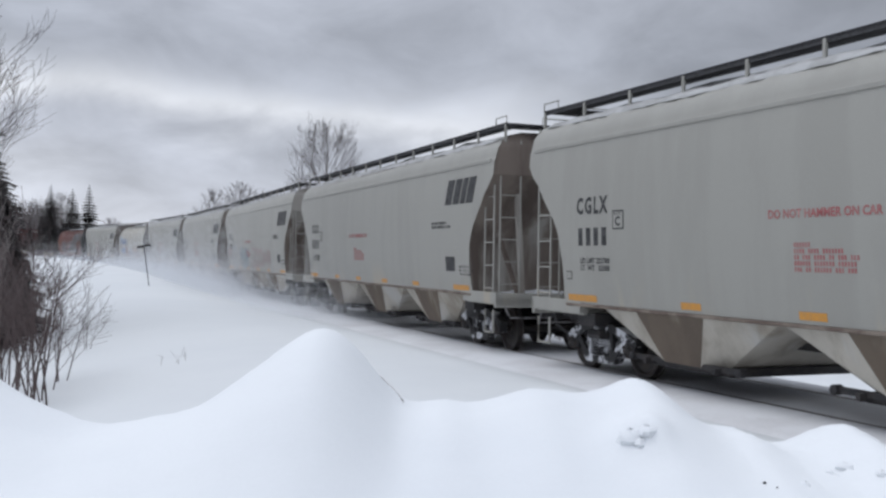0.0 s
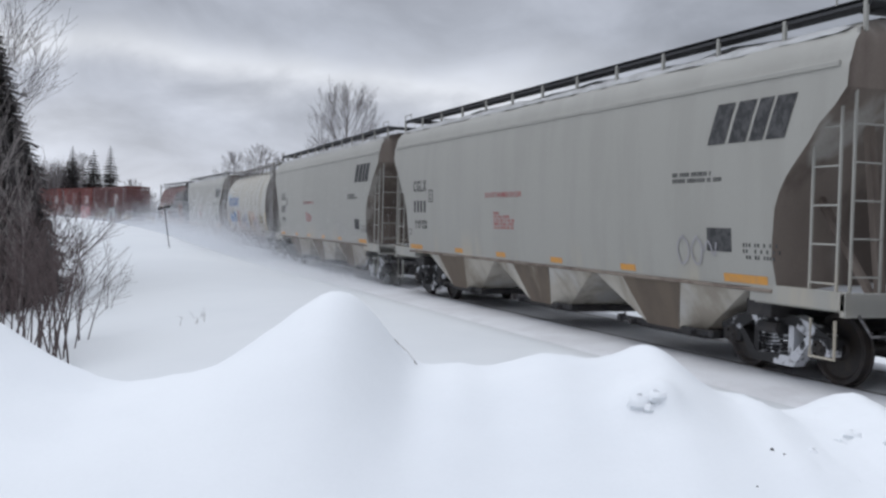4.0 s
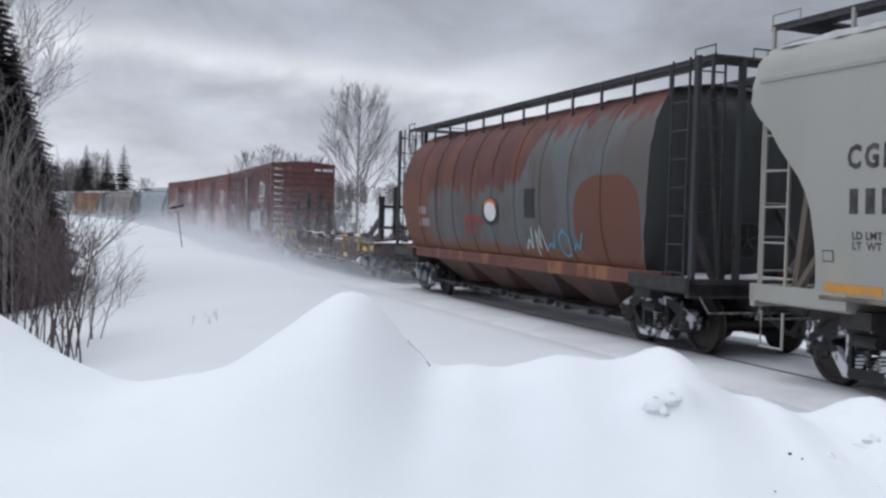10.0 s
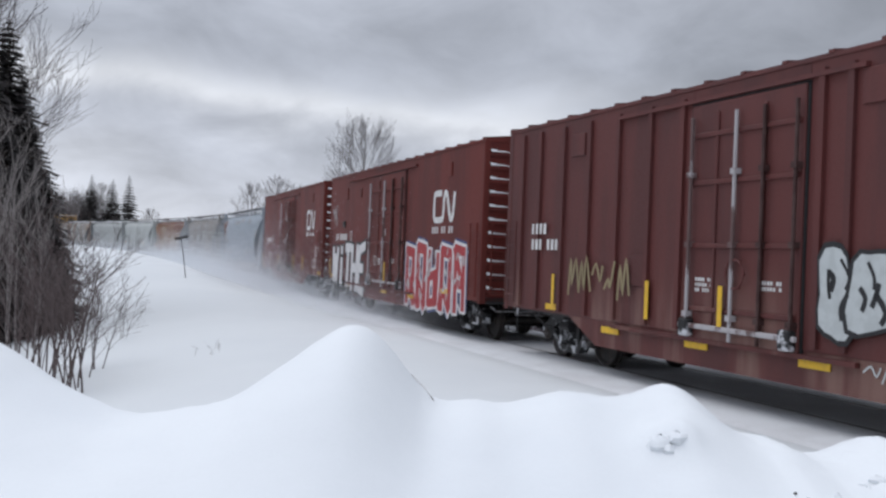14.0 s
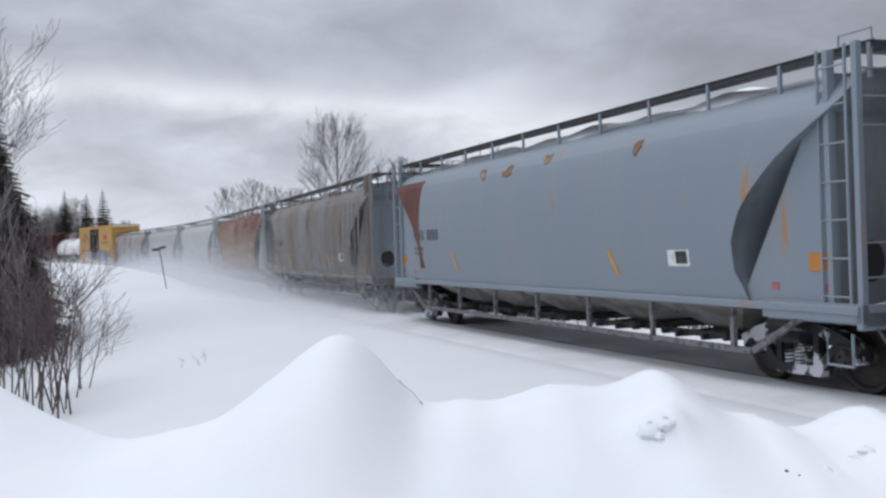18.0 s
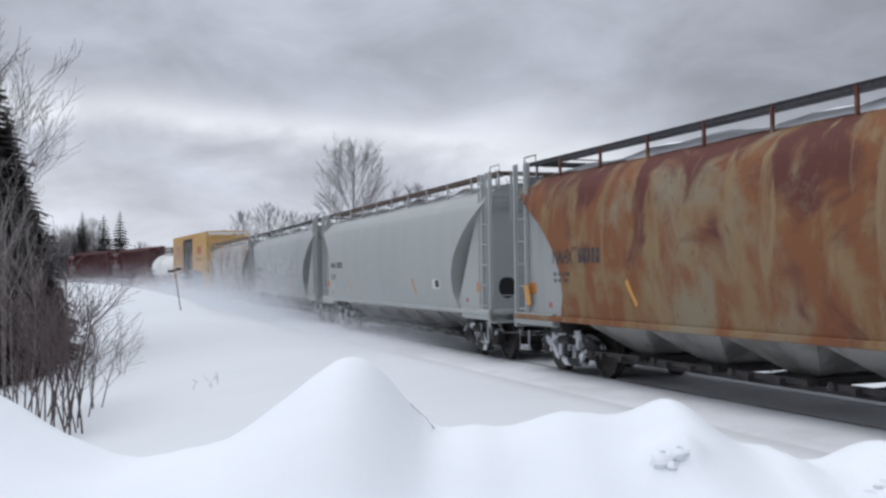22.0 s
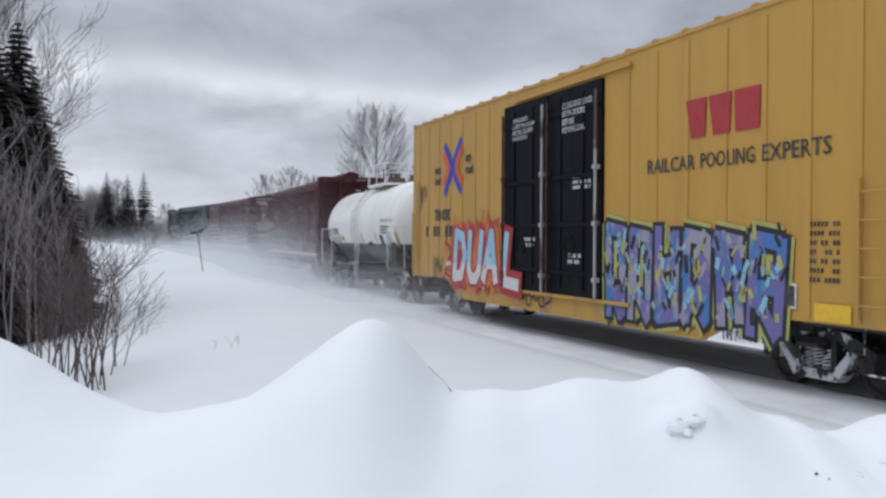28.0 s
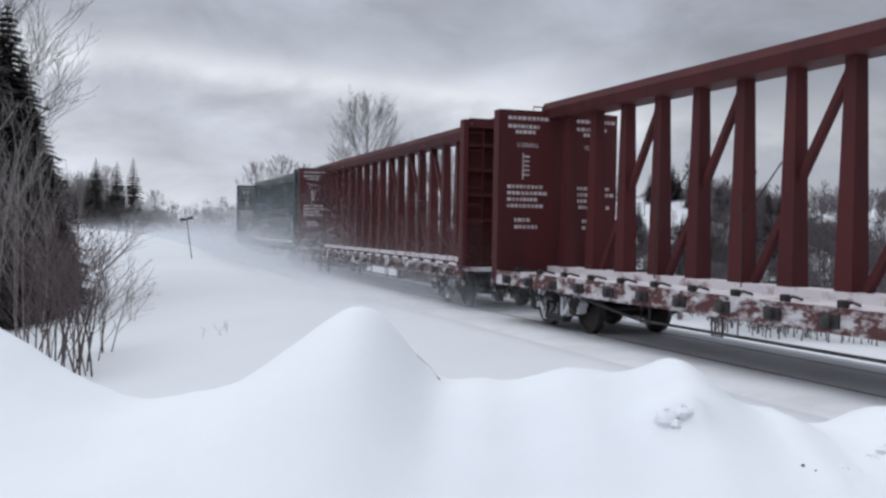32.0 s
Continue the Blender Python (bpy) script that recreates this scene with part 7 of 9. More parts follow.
scribble(h6, 4.1, 1.45, 2.0, 0.45, 4, "black", HOPPER_SIDE, 15, 0.03)
tag_word(h6, "PUR", -3.9, 1.32, 1.35, 0.55, "black", HOPPER_SIDE, 0.026)
tag_word(h6, "PUR", -2.0, 1.22, 0.42, 0.24, "black", HOPPER_SIDE, 0.022)
scribble(hoppers[4], -3.3, 1.45, 1.0, 0.4, 2, "grey", HOPPER_SIDE, 18, 0.02)
scribble(hoppers[3], -5.2, 1.42, 1.0, 0.4, 3, "grey", HOPPER_SIDE, 20, 0.03)

# cream round-sided hopper
g = Geo()
for k in range(6):
    x = 5.95 - 0.66 * k
    for a0, a1, b0, b1 in ((0, 0.19, 0, 0.48), (0.36, 0.56, 0, 0.48), (0.19, 0.36, 0.32, 0.48), (0.19, 0.36, 0.0, 0.17 if k % 2 else 0.10)):
        quad_patch(g, x - a1, x - a0, 2.50 + b0, 2.50 + b1, BARREL_SIDE, 0.006)
part("logo_shape", g, colour("faded_blue_paint", (0.10, 0.155, 0.29)), cream_car, "faded blue block emblem")
lettering(cream_car, "reporting_mark", "UNPX", 5.9, 2.02, 0.30, PAINT_BLACK, BARREL_SIDE, "black reporting mark", width=0.74, bold=0.01)
bars_block(cream_car, "number_bar", 5.9, 2.24, ["     XXXXXX"], 0.16, 0.23, 0.035, PAINT_BLACK, BARREL_SIDE, "", 0.5, 9)
g = Geo()
quad_patch(g, 3.1, 5.6, 1.62, 2.02, BARREL_SIDE, 0.005)
quad_patch(g, 3.1, 3.9, 2.02, 2.18, BARREL_SIDE, 0.005)
part("graffiti_fill", g, SPRAY["blue"], cream_car, "bright blue painted block")
for pts, w in (([(4.6, 1.45), (4.0, 1.5), (3.4, 1.95)], 0.16), ([(0.9, 1.5), (0.55, 1.85), (0.2, 1.75), (-0.5, 1.35)], 0.2), ([(-3.0, 1.5), (-3.3, 1.8), (-3.6, 1.4)], 0.14)):
    part("graffiti_stroke", stroke(Geo(), pts, w, BARREL_SIDE, 0.009), SPRAY["navy"], cream_car)
scribble(cream_car, 6.2, 2.9, 1.0, 0.35, 3, "sky", BARREL_SIDE, 22, 0.05)
scribble(cream_car, 6.4, 2.15, 1.1, 0.35, 3, "black", BARREL_SIDE, 23, 0.03)
for k, (cx, cz, w, h, fillc, edge) in enumerate(((2.05, 1.86, 0.74, 0.86, "flesh", "black"), (1.45, 1.30, 0.80, 0.28, "flesh", "black"), (-0.6, 1.72, 0.9, 0.78, "worn_blue", "grey"), (-1.9, 1.70, 0.7, 0.9, "khaki", "orange"), (-3.95, 1.62, 1.0, 0.74, "worn_pink", "grey"), (-5.3, 1.66, 1.05, 0.84, "khaki", "faded"))):
    part("graffiti_rim", ellipse_patch(Geo(), cx, cz, w * 1.09, h * 1.09, BARREL_SIDE, 0.012, 0.22), SPRAY[edge], cream_car)
    part("graffiti_fill", ellipse_patch(Geo(), cx, cz, w, h, BARREL_SIDE, 0.016, 0.22), SPRAY[fillc], cream_car, "plain painted oval")
    for q in range(4):
        u = -0.36 + 0.24 * q
        part("graffiti_stroke", stroke(Geo(), [(cx - u * w, cz + h * (0.36 - 0.12 * (q % 2))), (cx - (u + 0.10) * w, cz + h * 0.06), (cx - (u - 0.06) * w, cz - h * 0.18), (cx - (u + 0.14) * w, cz - h * (0.30 + 0.08 * (q % 2)))], 0.035, BARREL_SIDE, 0.021 + 0.0004 * q), SPRAY["black" if k < 2 else "faded" if q % 2 else edge], cream_car)
for k in range(6):
    x = 2.45 - 0.15 * k
    part("graffiti_stroke", stroke(Geo(), [(x, 2.22 + 0.03 * (k % 3)), (x - 0.10, 2.40), (x + 0.05 * (-1) ** k, 2.52 - 0.04 * (k % 2))], 0.035, BARREL_SIDE, 0.019 + 0.0004 * k), SPRAY["black"], cream_car, "looped black paint line")
part("reflector", stroke(Geo(), [(-6.30, 1.36), (-6.52, 1.70), (-6.66, 2.15)], 0.11, BARREL_SIDE, 0.008), PAINT_YELLOW, cream_car, "yellow reflective arc")
part("reflector", stroke(Geo(), [(6.20, 1.36), (6.42, 1.70), (6.56, 2.15)], 0.11, BARREL_SIDE, 0.008), PAINT_YELLOW, cream_car, "yellow reflective arc")
scribble(cream_car, -2.2, 1.5, 1.3, 0.7, 3, "orange", BARREL_SIDE, 24, 0.07)
orange_tabs(cream_car, (5.9, 2.6, 0.3, -2.2, -5.0), 1.3, BARREL_SIDE, SPRAY["orange"], 0.12, 0.45)

# rusted hopper
for cx, cz, w, h, c, lift in ((0.05, 2.17, 0.95, 0.62, "black", 0.014), (0.05, 2.30, 0.70, 0.30, "orange", 0.017), (0.05, 2.17, 0.66, 0.42, "white", 0.020)):
    part("emblem_disc", ellipse_patch(Geo(), cx, cz, w, h, BARREL_SIDE, lift), SPRAY[c], rusty)
patch(rusty, "warning_panel", -2.2, -1.75, 2.05, 2.62, SPRAY["black"], BARREL_SIDE, 0.014)
bars_block(rusty, "reporting_mark", 5.0, 2.3, ["XXX", "XXXX"], 0.16, 0.20, 0.04, SPRAY["grey"], BARREL_SIDE, "", 0.5, 10)
scribble(rusty, -1.6, 1.25, 1.0, 0.65, 2, "silver", BARREL_SIDE, 25, 0.045)
scribble(rusty, 1.7, 1.7, 1.2, 0.4, 3, "red", BARREL_SIDE, 26, 0.06)
scribble(rusty, -2.6, 1.35, 1.6, 0.5, 3, "teal", BARREL_SIDE, 27, 0.05)

# flat car
bars_block(flat, "reporting_mark", 4.5, 0.98, ["XXXXXX"], 0.17, 0.22, 0.05, colour("grimy_white_paint", (0.17, 0.14, 0.135)), lambda z: 1.462, "", 0.5, 12)
bars_block(flat, "owner_name", -0.2, 0.94, ["XXXXXXXX"], 0.20, 0.24, 0.14, colour("worn_white_paint", (0.075, 0.052, 0.048)), lambda z: 1.462, "", 0.5, 13)

# brown box cars
for car, xl, z, yf in ((box1, -4.6, 2.95, POST_SIDE), (box2, -4.4, 2.80, FLAT_SIDE), (box3, -4.45, 2.80, FLAT_SIDE)):
    noodle_logo(car, xl, z, 1.55, 0.66, yf, PAINT_WHITE)
    bars_block(car, "web_address", xl + 0.12, z - 0.17, ["XXX XX XX"], 0.13, 0.17, 0.055, PAINT_WHITE, yf, "small white lettering bars", 0.5, 30)
    g = Geo()
    x0, z0_ = -5.95, 1.20
    for a0, a1, b0, b1 in ((0, 0.62, 0, 0.03), (0, 0.62, 0.33, 0.36), (0, 0.03, 0, 0.36), (0.59, 0.62, 0, 0.36), (0.3, 0.33, 0.1, 0.36), (0.0, 0.62, 0.1, 0.12)):
        quad_patch(g, x0 - a1, x0 - a0, z0_ + b0, z0_ + b1, yf, 0.006)
    part("inspection_panel", g, PAINT_WHITE, car)
    bars_block(car, "data_stencil", -6.35, 2.05, ["XXX XX X X XX", "XX XX X X XX", "XX XXX", "XX XX", "XXXX XXX"], 0.045, 0.06, 0.012, PAINT_WHITE, yf, "", 0.5, 31)
bars_block(box1, "reporting_mark", 6.5, 2.60, ["XXXX", "XXX XXX"], 0.13, 0.20, 0.04, PAINT_WHITE, POST_SIDE, "", 0.5, 32)
bars_block(box2, "reporting_mark", 6.85, 2.52, ["XX XXXXXX"], 0.16, 0.22, 0.03, PAINT_WHITE, FLAT_SIDE, "", 0.5, 33)
bars_block(box3, "reporting_mark", 6.75, 2.45, ["XX XXXXXX"], 0.16, 0.22, 0.03, PAINT_WHITE, FLAT_SIDE, "", 0.5, 34)
graffiti(box1, -1.7, 1.10, 3.5, 1.10, 6, "silver", "black", POST_SIDE, 41, ("black",))
scribble(box1, 4.9, 1.25, 2.2, 0.75, 5, "khaki", POST_SIDE, 42, 0.06)
scribble(box1, -5.0, 2.0, 0.8, 0.6, 3, "silver", POST_SIDE, 43, 0.03)
scribble(box1, -5.1, 1.05, 0.7, 0.3, 3, "silver", POST_SIDE, 44, 0.03)
scribble(box1, -2.4, 0.68, 1.6, 0.22, 5, "silver", FLAT_SIDE, 45, 0.025)
painted_word(box2, "WITHE", 7.22, 0.92, 4.75, 1.06, "white", "black", FLAT_SIDE, 0.31, 0.17, 0.10, 0.075)
wild_panel(box2, -2.0, 0.62, 5.0, 1.45, 5, "red", "white", FLAT_SIDE, 47, ("pink", "silver"), "navy")
scribble(box2, 7.55, 2.85, 0.9, 0.7, 3, "silver", FLAT_SIDE, 48, 0.03)
for car, tabs in ((box1, (-6.9, -3.6, -1.6, 0.9, 3.4, 5.6)), (box2, (7.2, 4.9, 3.2, 0.2, -2.6, -5.4)), (box3, (7.3, -7.3))):
    for x in tabs:
        patch(car, "reflector", x - 0.28, x + 0.28, 0.98 if abs(x) > 5 else 0.72, 1.09 if abs(x) > 5 else 0.83, PAINT_YELLOW, FLAT_SIDE, 0.014)
for car, bars in ((box1, (-7.5, 5.5, 2.2, 0.2)), (box2, (7.45, -0.2)), (box3, (-4.0, -1.75, 0.3, 2.4, 7.45))):
    for x in bars:
        patch(car, "reflector", x - 0.05, x + 0.05, 1.05, 1.65, PAINT_YELLOW, (lambda z: 1.70) if -1.5 < x < 1.8 else POST_SIDE, 0.006)
for car in (box1, box2, box3):
    bars_block(car, "door_stencil", 0.1, 2.62, ["X"], 0.10, 0.20, 0.02, PAINT_WHITE, lambda z: 1.634, "", 0.5, 35)
    bars_block(car, "door_stencil", 0.9, 1.75, ["XXXX XX", "XXXXX X", "XX XXX"], 0.05, 0.05, 0.01, PAINT_WHITE, lambda z: 1.634, "", 0.5, 36)
    bars_block(car, "door_stencil", -0.6, 1.75, ["XXXX XX", "XXXXX X"], 0.05, 0.05, 0.01, PAINT_WHITE, lambda z: 1.634, "", 0.5, 37)
    g = Geo()
    r = random.Random(3)
    yy = -0.55
    for k in range(11):
        if k != 4:
            g.box(-7.9 + (0.0 if car is box1 else 0.15), -7.895 + (0.0 if car is box1 else 0.15), yy - 0.065, yy, 4.24, 4.36)
        yy -= 0.085
    part("end_mark", g, PAINT_WHITE, car)["kind"] = "stuff"

# small card boards bolted high and low on the sides
for car, boards, yf in ((box1, ((-4.55, 3.75, 0.62, 0.44), (-2.55, 3.85, 0.55, 0.42), (4.75, 3.80, 0.5, 0.40), (2.6, 1.55, 0.42, 0.5)), FLAT_SIDE), (box2, ((-5.6, 3.85, 0.22, 0.34), (5.4, 3.7, 0.42, 0.38), (3.4, 3.7, 0.30, 0.3)), FLAT_SIDE), (box3, ((6.6, 3.55, 0.28, 0.30), (4.2, 3.60, 0.42, 0.38), (4.0, 1.30, 0.45, 0.42), (-5.6, 3.85, 0.22, 0.34)), FLAT_SIDE)):
    for x, z, w, h in boards:
        part("card_board", Geo().box(x - w / 2, x + w / 2, 1.58, 1.612, z, z + h, 0.008), BROWN if car is box1 else BROWN_B, car, "small bolted card board")
for x, z in ((-3.55, 3.86), (5.55, 2.75)):
    part("vent_box", Geo().box(x - 0.13, x + 0.13, 1.58, 1.65, z, z + 0.2, 0.015), STEEL_DARK, box1 if x < 0 else box2)
for car, x in ((box2, 4.75), (box3, 4.7)):
    g = Geo()
    for a0, a1, b0, b1 in ((0, 0.26, 0, 0.025), (0, 0.26, 0.295, 0.32), (0, 0.025, 0, 0.32), (0.235, 0.26, 0, 0.32)):
        quad_patch(g, x - a1, x - a0, 2.28 + b0, 2.28 + b1, FLAT_SIDE, 0.006)
    part("placard", g, PAINT_WHITE, car)
lettering(box2, "door_text", "CLOSE & LOCK\nDOORS BEFORE\nMOVING CAR", 1.35, 1.75, 0.12, PAINT_WHITE, lambda z: 1.634, "white stencil on the door", width=0.62)

# trough hoppers
def trough_marks(car, seed, size=0.24, x=6.6, z=2.36, extra=True):
    lettering(car, "reporting_mark", "NAHX", x, z - size, size * 1.40, PAINT_BLACK, TROUGH_SIDE, "black reporting mark", width=0.80, bold=0.006)
    bars_block(car, "number_bar", x - 1.0, z, ["XXXXX"], 0.14, size, 0.02, PAINT_BLACK, TROUGH_SIDE, "", 0.5, seed)
    if extra:
        bars_block(car, "data_stencil", x, z - 0.42, ["XX XX XXXX", "XX XX XXX"], 0.05, 0.07, 0.015, PAINT_BLACK, TROUGH_SIDE, "", 0.6, seed + 1)
    g = Geo()
    quad_patch(g, -5.35, -4.8, 1.56, 1.80, TROUGH_SIDE, 0.005)
    part("inspection_panel", g, PAINT_WHITE, car)
    g = Geo()
    quad_patch(g, -5.30, -5.02, 1.60, 1.78, TROUGH_SIDE, 0.009)
    part("inspection_panel", g, PAINT_BLACK, car)
    for xx in (3.9, -3.2):
        part("reflector", stroke(Geo(), [(xx + 0.12, 1.80), (xx, 1.60), (xx - 0.12, 1.40)], 0.10, TROUGH_SIDE, 0.006), PAINT_ORANGE, car)


for k, car in enumerate((blue, dusty, rustside, pale, mid_h, stained)):
    trough_marks(car, 50 + 3 * k, 0.26 if car in (blue, rustside) else 0.2)
g = Geo()
zone_patch(g, lambda z: 8.56 - CUT_B(z), lambda z: float(np.interp(z, (1.45, 1.9, 2.4, 2.95, 3.35, 3.6), (6.0, 6.15, 6.2, 6.15, 6.1, 6.0))), 1.42, 3.58, TROUGH_SIDE, 0.007)
part("rust_patch", g, material("rust_red_patch", (0.105, 0.036, 0.030), 0.8, second=(0.16, 0.072, 0.048), scale=1.5, amount=0.8, stretch=STREAK, third=(0.16, 0.05, 0.04), scale3=0.9), blue, "rust-red bare patch at the end of the side")
for x, z, w in ((2.2, 3.45, 0.3), (0.9, 3.40, 0.4), (-0.8, 3.5, 0.25), (-4.0, 3.4, 0.2)):
    part("rust_stain", poly_patch(Geo(), blob(x, z, w, 0.22, random.Random(int(x * 10)), 10, 0.3), TROUGH_SIDE, 0.016), RUST_SEAM, blue)
patch(rustside, "end_flash", 7.75, 7.95, 1.3, 1.7, PAINT_ORANGE, TROUGH_SIDE)
patch(stained, "data_panel", -4.9, -3.9, 1.46, 1.76, PAINT_BLACK, TROUGH_SIDE, 0.006)
scribble(stained, -5.0, 1.40, 2.4, 0.45, 5, "black", TROUGH_SIDE, 61, 0.035)
for x in (6.8, 3.4, 0.3, -1.7, -2.8):
    g = stroke(Geo(), [(x - 0.15, 3.55), (x + 0.05, 3.2), (x + 0.22, 2.6), (x + 0.20, 2.0), (x - 0.1, 1.25)], 0.05, TROUGH_SIDE, 0.005)
    part("weld_streak", g, SPRAY["grey"], stained, "pale bare weld streak")

for x, c, w in ((-4.7, "dust", 0.22), (-5.35, "dust", 0.14), (-5.9, "dust", 0.30), (-6.5, "faded", 0.16), (-7.0, "faded", 0.26), (-7.5, "dust", 0.3), (-0.35, "smear", 0.05), (0.6, "smear", 0.10), (1.2, "smear", 0.22), (2.2, "dust", 0.06), (-2.6, "smear", 0.04)):
    g = stroke(Geo(), [(x + 0.25, 3.55), (x + 0.05, 3.2), (x - 0.05, 2.6), (x, 2.0), (x - 0.15, 1.35)], w, TROUGH_SIDE, 0.005, True)
    part("weld_streak", g, SPRAY[c], dusty, "stain run down from a roof seam")

# yellow box car
YS = lambda z: 1.595
for pts in ([(-4.9, 4.05), (-5.44, 4.05), (-5.40, 3.48), (-5.04, 3.48)], [(-5.50, 4.05), (-6.06, 4.05), (-6.02, 3.48), (-5.62, 3.48)], [(-6.13, 4.05), (-6.74, 4.05), (-6.70, 3.48), (-6.16, 3.48)]):
    part("logo_shape", poly_patch(Geo(), pts, YS, 0.006), SPRAY["red"], ybox, "red block of an emblem")
for word, x, w in (("RAILCAR", -3.75, 1.40), ("POOLING", -5.28, 1.33), ("EXPERTS", -6.75, 1.38)):
    lettering(ybox, "slogan", word, x, 3.02, 0.32, PAINT_BLACK, YS, "black slogan word", width=w, bold=0.003)
EMBLEM_BLUE, EMBLEM_ORANGE = colour("emblem_blue", (0.012, 0.055, 0.42)), colour("emblem_orange", (0.62, 0.10, 0.02))
for pts, w, lift, mat in (([(6.50, 4.36), (6.12, 4.05), (5.96, 3.76), (6.12, 3.46), (6.50, 3.10)], 0.20, 0.006, EMBLEM_BLUE),
                          ([(5.20, 4.42), (5.62, 4.05), (5.78, 3.76), (5.62, 3.46), (5.20, 3.12)], 0.20, 0.007, EMBLEM_BLUE),
                          ([(6.55, 4.12), (6.30, 3.92), (6.17, 3.76), (6.30, 3.60), (6.55, 3.36)], 0.22, 0.009, EMBLEM_ORANGE),
                          ([(5.14, 4.18), (5.42, 3.94), (5.57, 3.76), (5.42, 3.58), (5.14, 3.36)], 0.22, 0.009, EMBLEM_ORANGE)):
    part("emblem_track", stroke(Geo(), pts, w, YS, lift), mat, ybox, "curved track of a painted emblem")
lettering(ybox, "wide_slogan", "next\nload", 7.30, 3.66, 0.30, PAINT_BLACK, YS, "", width=0.50, bold=0.012)
lettering(ybox, "square_slogan", "any\nroad", 4.92, 3.84, 0.31, PAINT_BLACK, YS, "", width=0.54, bold=0.012)
lettering(ybox, "reporting_mark", "TB OX", 7.3, 2.45, 0.38, PAINT_BLACK, YS, "black reporting mark", width=1.3, bold=0.02)
bars_block(ybox, "number_bar", 8.05, 2.30, ["X XX XX X"], 0.27, 0.28, 0.05, PAINT_BLACK, YS, "", 0.55, 71)
lettering(ybox, "door_text", "CLOSE AND LOCK\nBOTH DOORS\nBEFORE\nMOVING CAR", -0.70, 4.42, 0.16, PAINT_WHITE, lambda z: 1.669, "white stencil on the door", width=1.25)
lettering(ybox, "door_text", "-IMPORTANT-\nCLOSE THIS DOOR\nBEFORE CLOSING\nMAIN DOOR", 1.75, 4.40, 0.13, PAINT_WHITE, lambda z: 1.669, "white stencil on the door", width=1.15)
bars_block(ybox, "door_stencil", -1.1, 3.15, ["XXXXX", "XXXX XX X XX", "XXXXX X XX X"], 0.05, 0.06, 0.012, PAINT_WHITE, lambda z: 1.634, "", 0.6, 73)
for k, (lx, ux) in enumerate(((1.2, 2.0), (-0.9, 1.7))):
    bars_block(ybox, "door_stencil", lx, ux, ["XXXXX XX", "XXX XXX"], 0.06, 0.07, 0.012, PAINT_WHITE, lambda z: 1.634, "", 0.6, 74 + k)
wild_panel(ybox, -2.3, 0.72, 5.0, 1.40, 6, "violet", "black", YS, 76, ("teal", "violet", "grey", "black", "lime", "sky"), "lime")
painted_word(ybox, "DUA", 5.75, 1.04, 3.15, 1.06, "duo", "red", YS, 0.27, 0.15, halo="blaze", slant=0.16)
painted_word(ybox, "L", 2.30, 1.00, 1.15, 1.06, "duo", "red", lambda z: 1.668, 0.25, 0.12, halo="red", slant=0.16)
r_ = random.Random(18)
for k in range(16):      # red and white splashes under and before the word
    x, z = (6.35 - 0.12 * (k % 4), 1.0 + 0.15 * (k % 6)) if k < 6 else (5.9 - 0.33 * (k - 6), 0.86 + r_.uniform(-0.04, 0.10))
    part("graffiti_stroke", stroke(Geo(), [(x + 0.2, z + r_.uniform(-0.1, 0.1)), (x, z + 0.08), (x - 0.3, z + r_.uniform(-0.12, 0.05))], r_.uniform(0.10, 0.2), YS, 0.005 + 0.0003 * k, True), SPRAY[("red", "blaze", "white", "red", "ember")[k % 5]], ybox, "loose spray-painted splash")
r_ = random.Random(8)
for k in range(15):
    x, h = 6.3 - 0.31 * k, r_.uniform(0.35, 0.75)
    part("graffiti_stroke", stroke(Geo(), [(x, 1.75), (x + r_.uniform(-0.12, 0.12), 1.95 + h * 0.4), (x + r_.uniform(-0.2, 0.2), 1.95 + h)], r_.uniform(0.10, 0.22), YS, 0.003 + 0.0002 * k, True), SPRAY["blaze" if k % 3 else "orange"], ybox, "tapering painted flame")
scribble(ybox, 8.85, 2.75, 0.9, 0.75, 3, "black", YS, 78, 0.035)
scribble(ybox, 7.4, 1.0, 0.8, 0.5, 3, "black", YS, 79, 0.05)
scribble(ybox, 1.9, 0.62, 2.0, 0.24, 6, "black", FLAT_SIDE, 80, 0.04)
patch(ybox, "inspection_panel", -7.5, -7.05, 1.10, 1.42, PAINT_WHITE, YS)
patch(ybox, "inspection_panel", -7.47, -7.08, 1.13, 1.39, PAINT_BLACK, YS, 0.008)
patch(ybox, "placard", -8.5, -7.85, 0.98, 1.20, PAINT_YELLOW, YS, 0.008)
bars_block(ybox, "data_stencil", -7.75, 2.2, ["XXXXX XX", "XXXX XXX", "XX XX XX", "XX  XX X", "XX XX XX", "XXXX  XX", "XXX XXXX"], 0.05, 0.06, 0.02, PAINT_BLACK, YS, "", 0.9, 81)
for s in (1, -1):
    part("end_band", Geo().box(*sorted((s * 9.255, s * 9.275)), -1.5, 1.5, 4.72, 5.10), PAINT_WHITE, ybox, "white band across the top of the end")
lettering(ybox, "height_notice", "EXCESS HEIGHT CAR", 1.35, 4.84, 0.15, PAINT_BLACK, None, "", width=1.25, plane="end_front", x_end=-9.28)
g = Geo()
for k in range(10):
    if k != 4:
        g.box(-9.285, -9.278, -0.35 - 0.1 * k - 0.07, -0.35 - 0.1 * k, 4.84, 4.98)
part("end_mark", g, PAINT_BLACK, ybox)

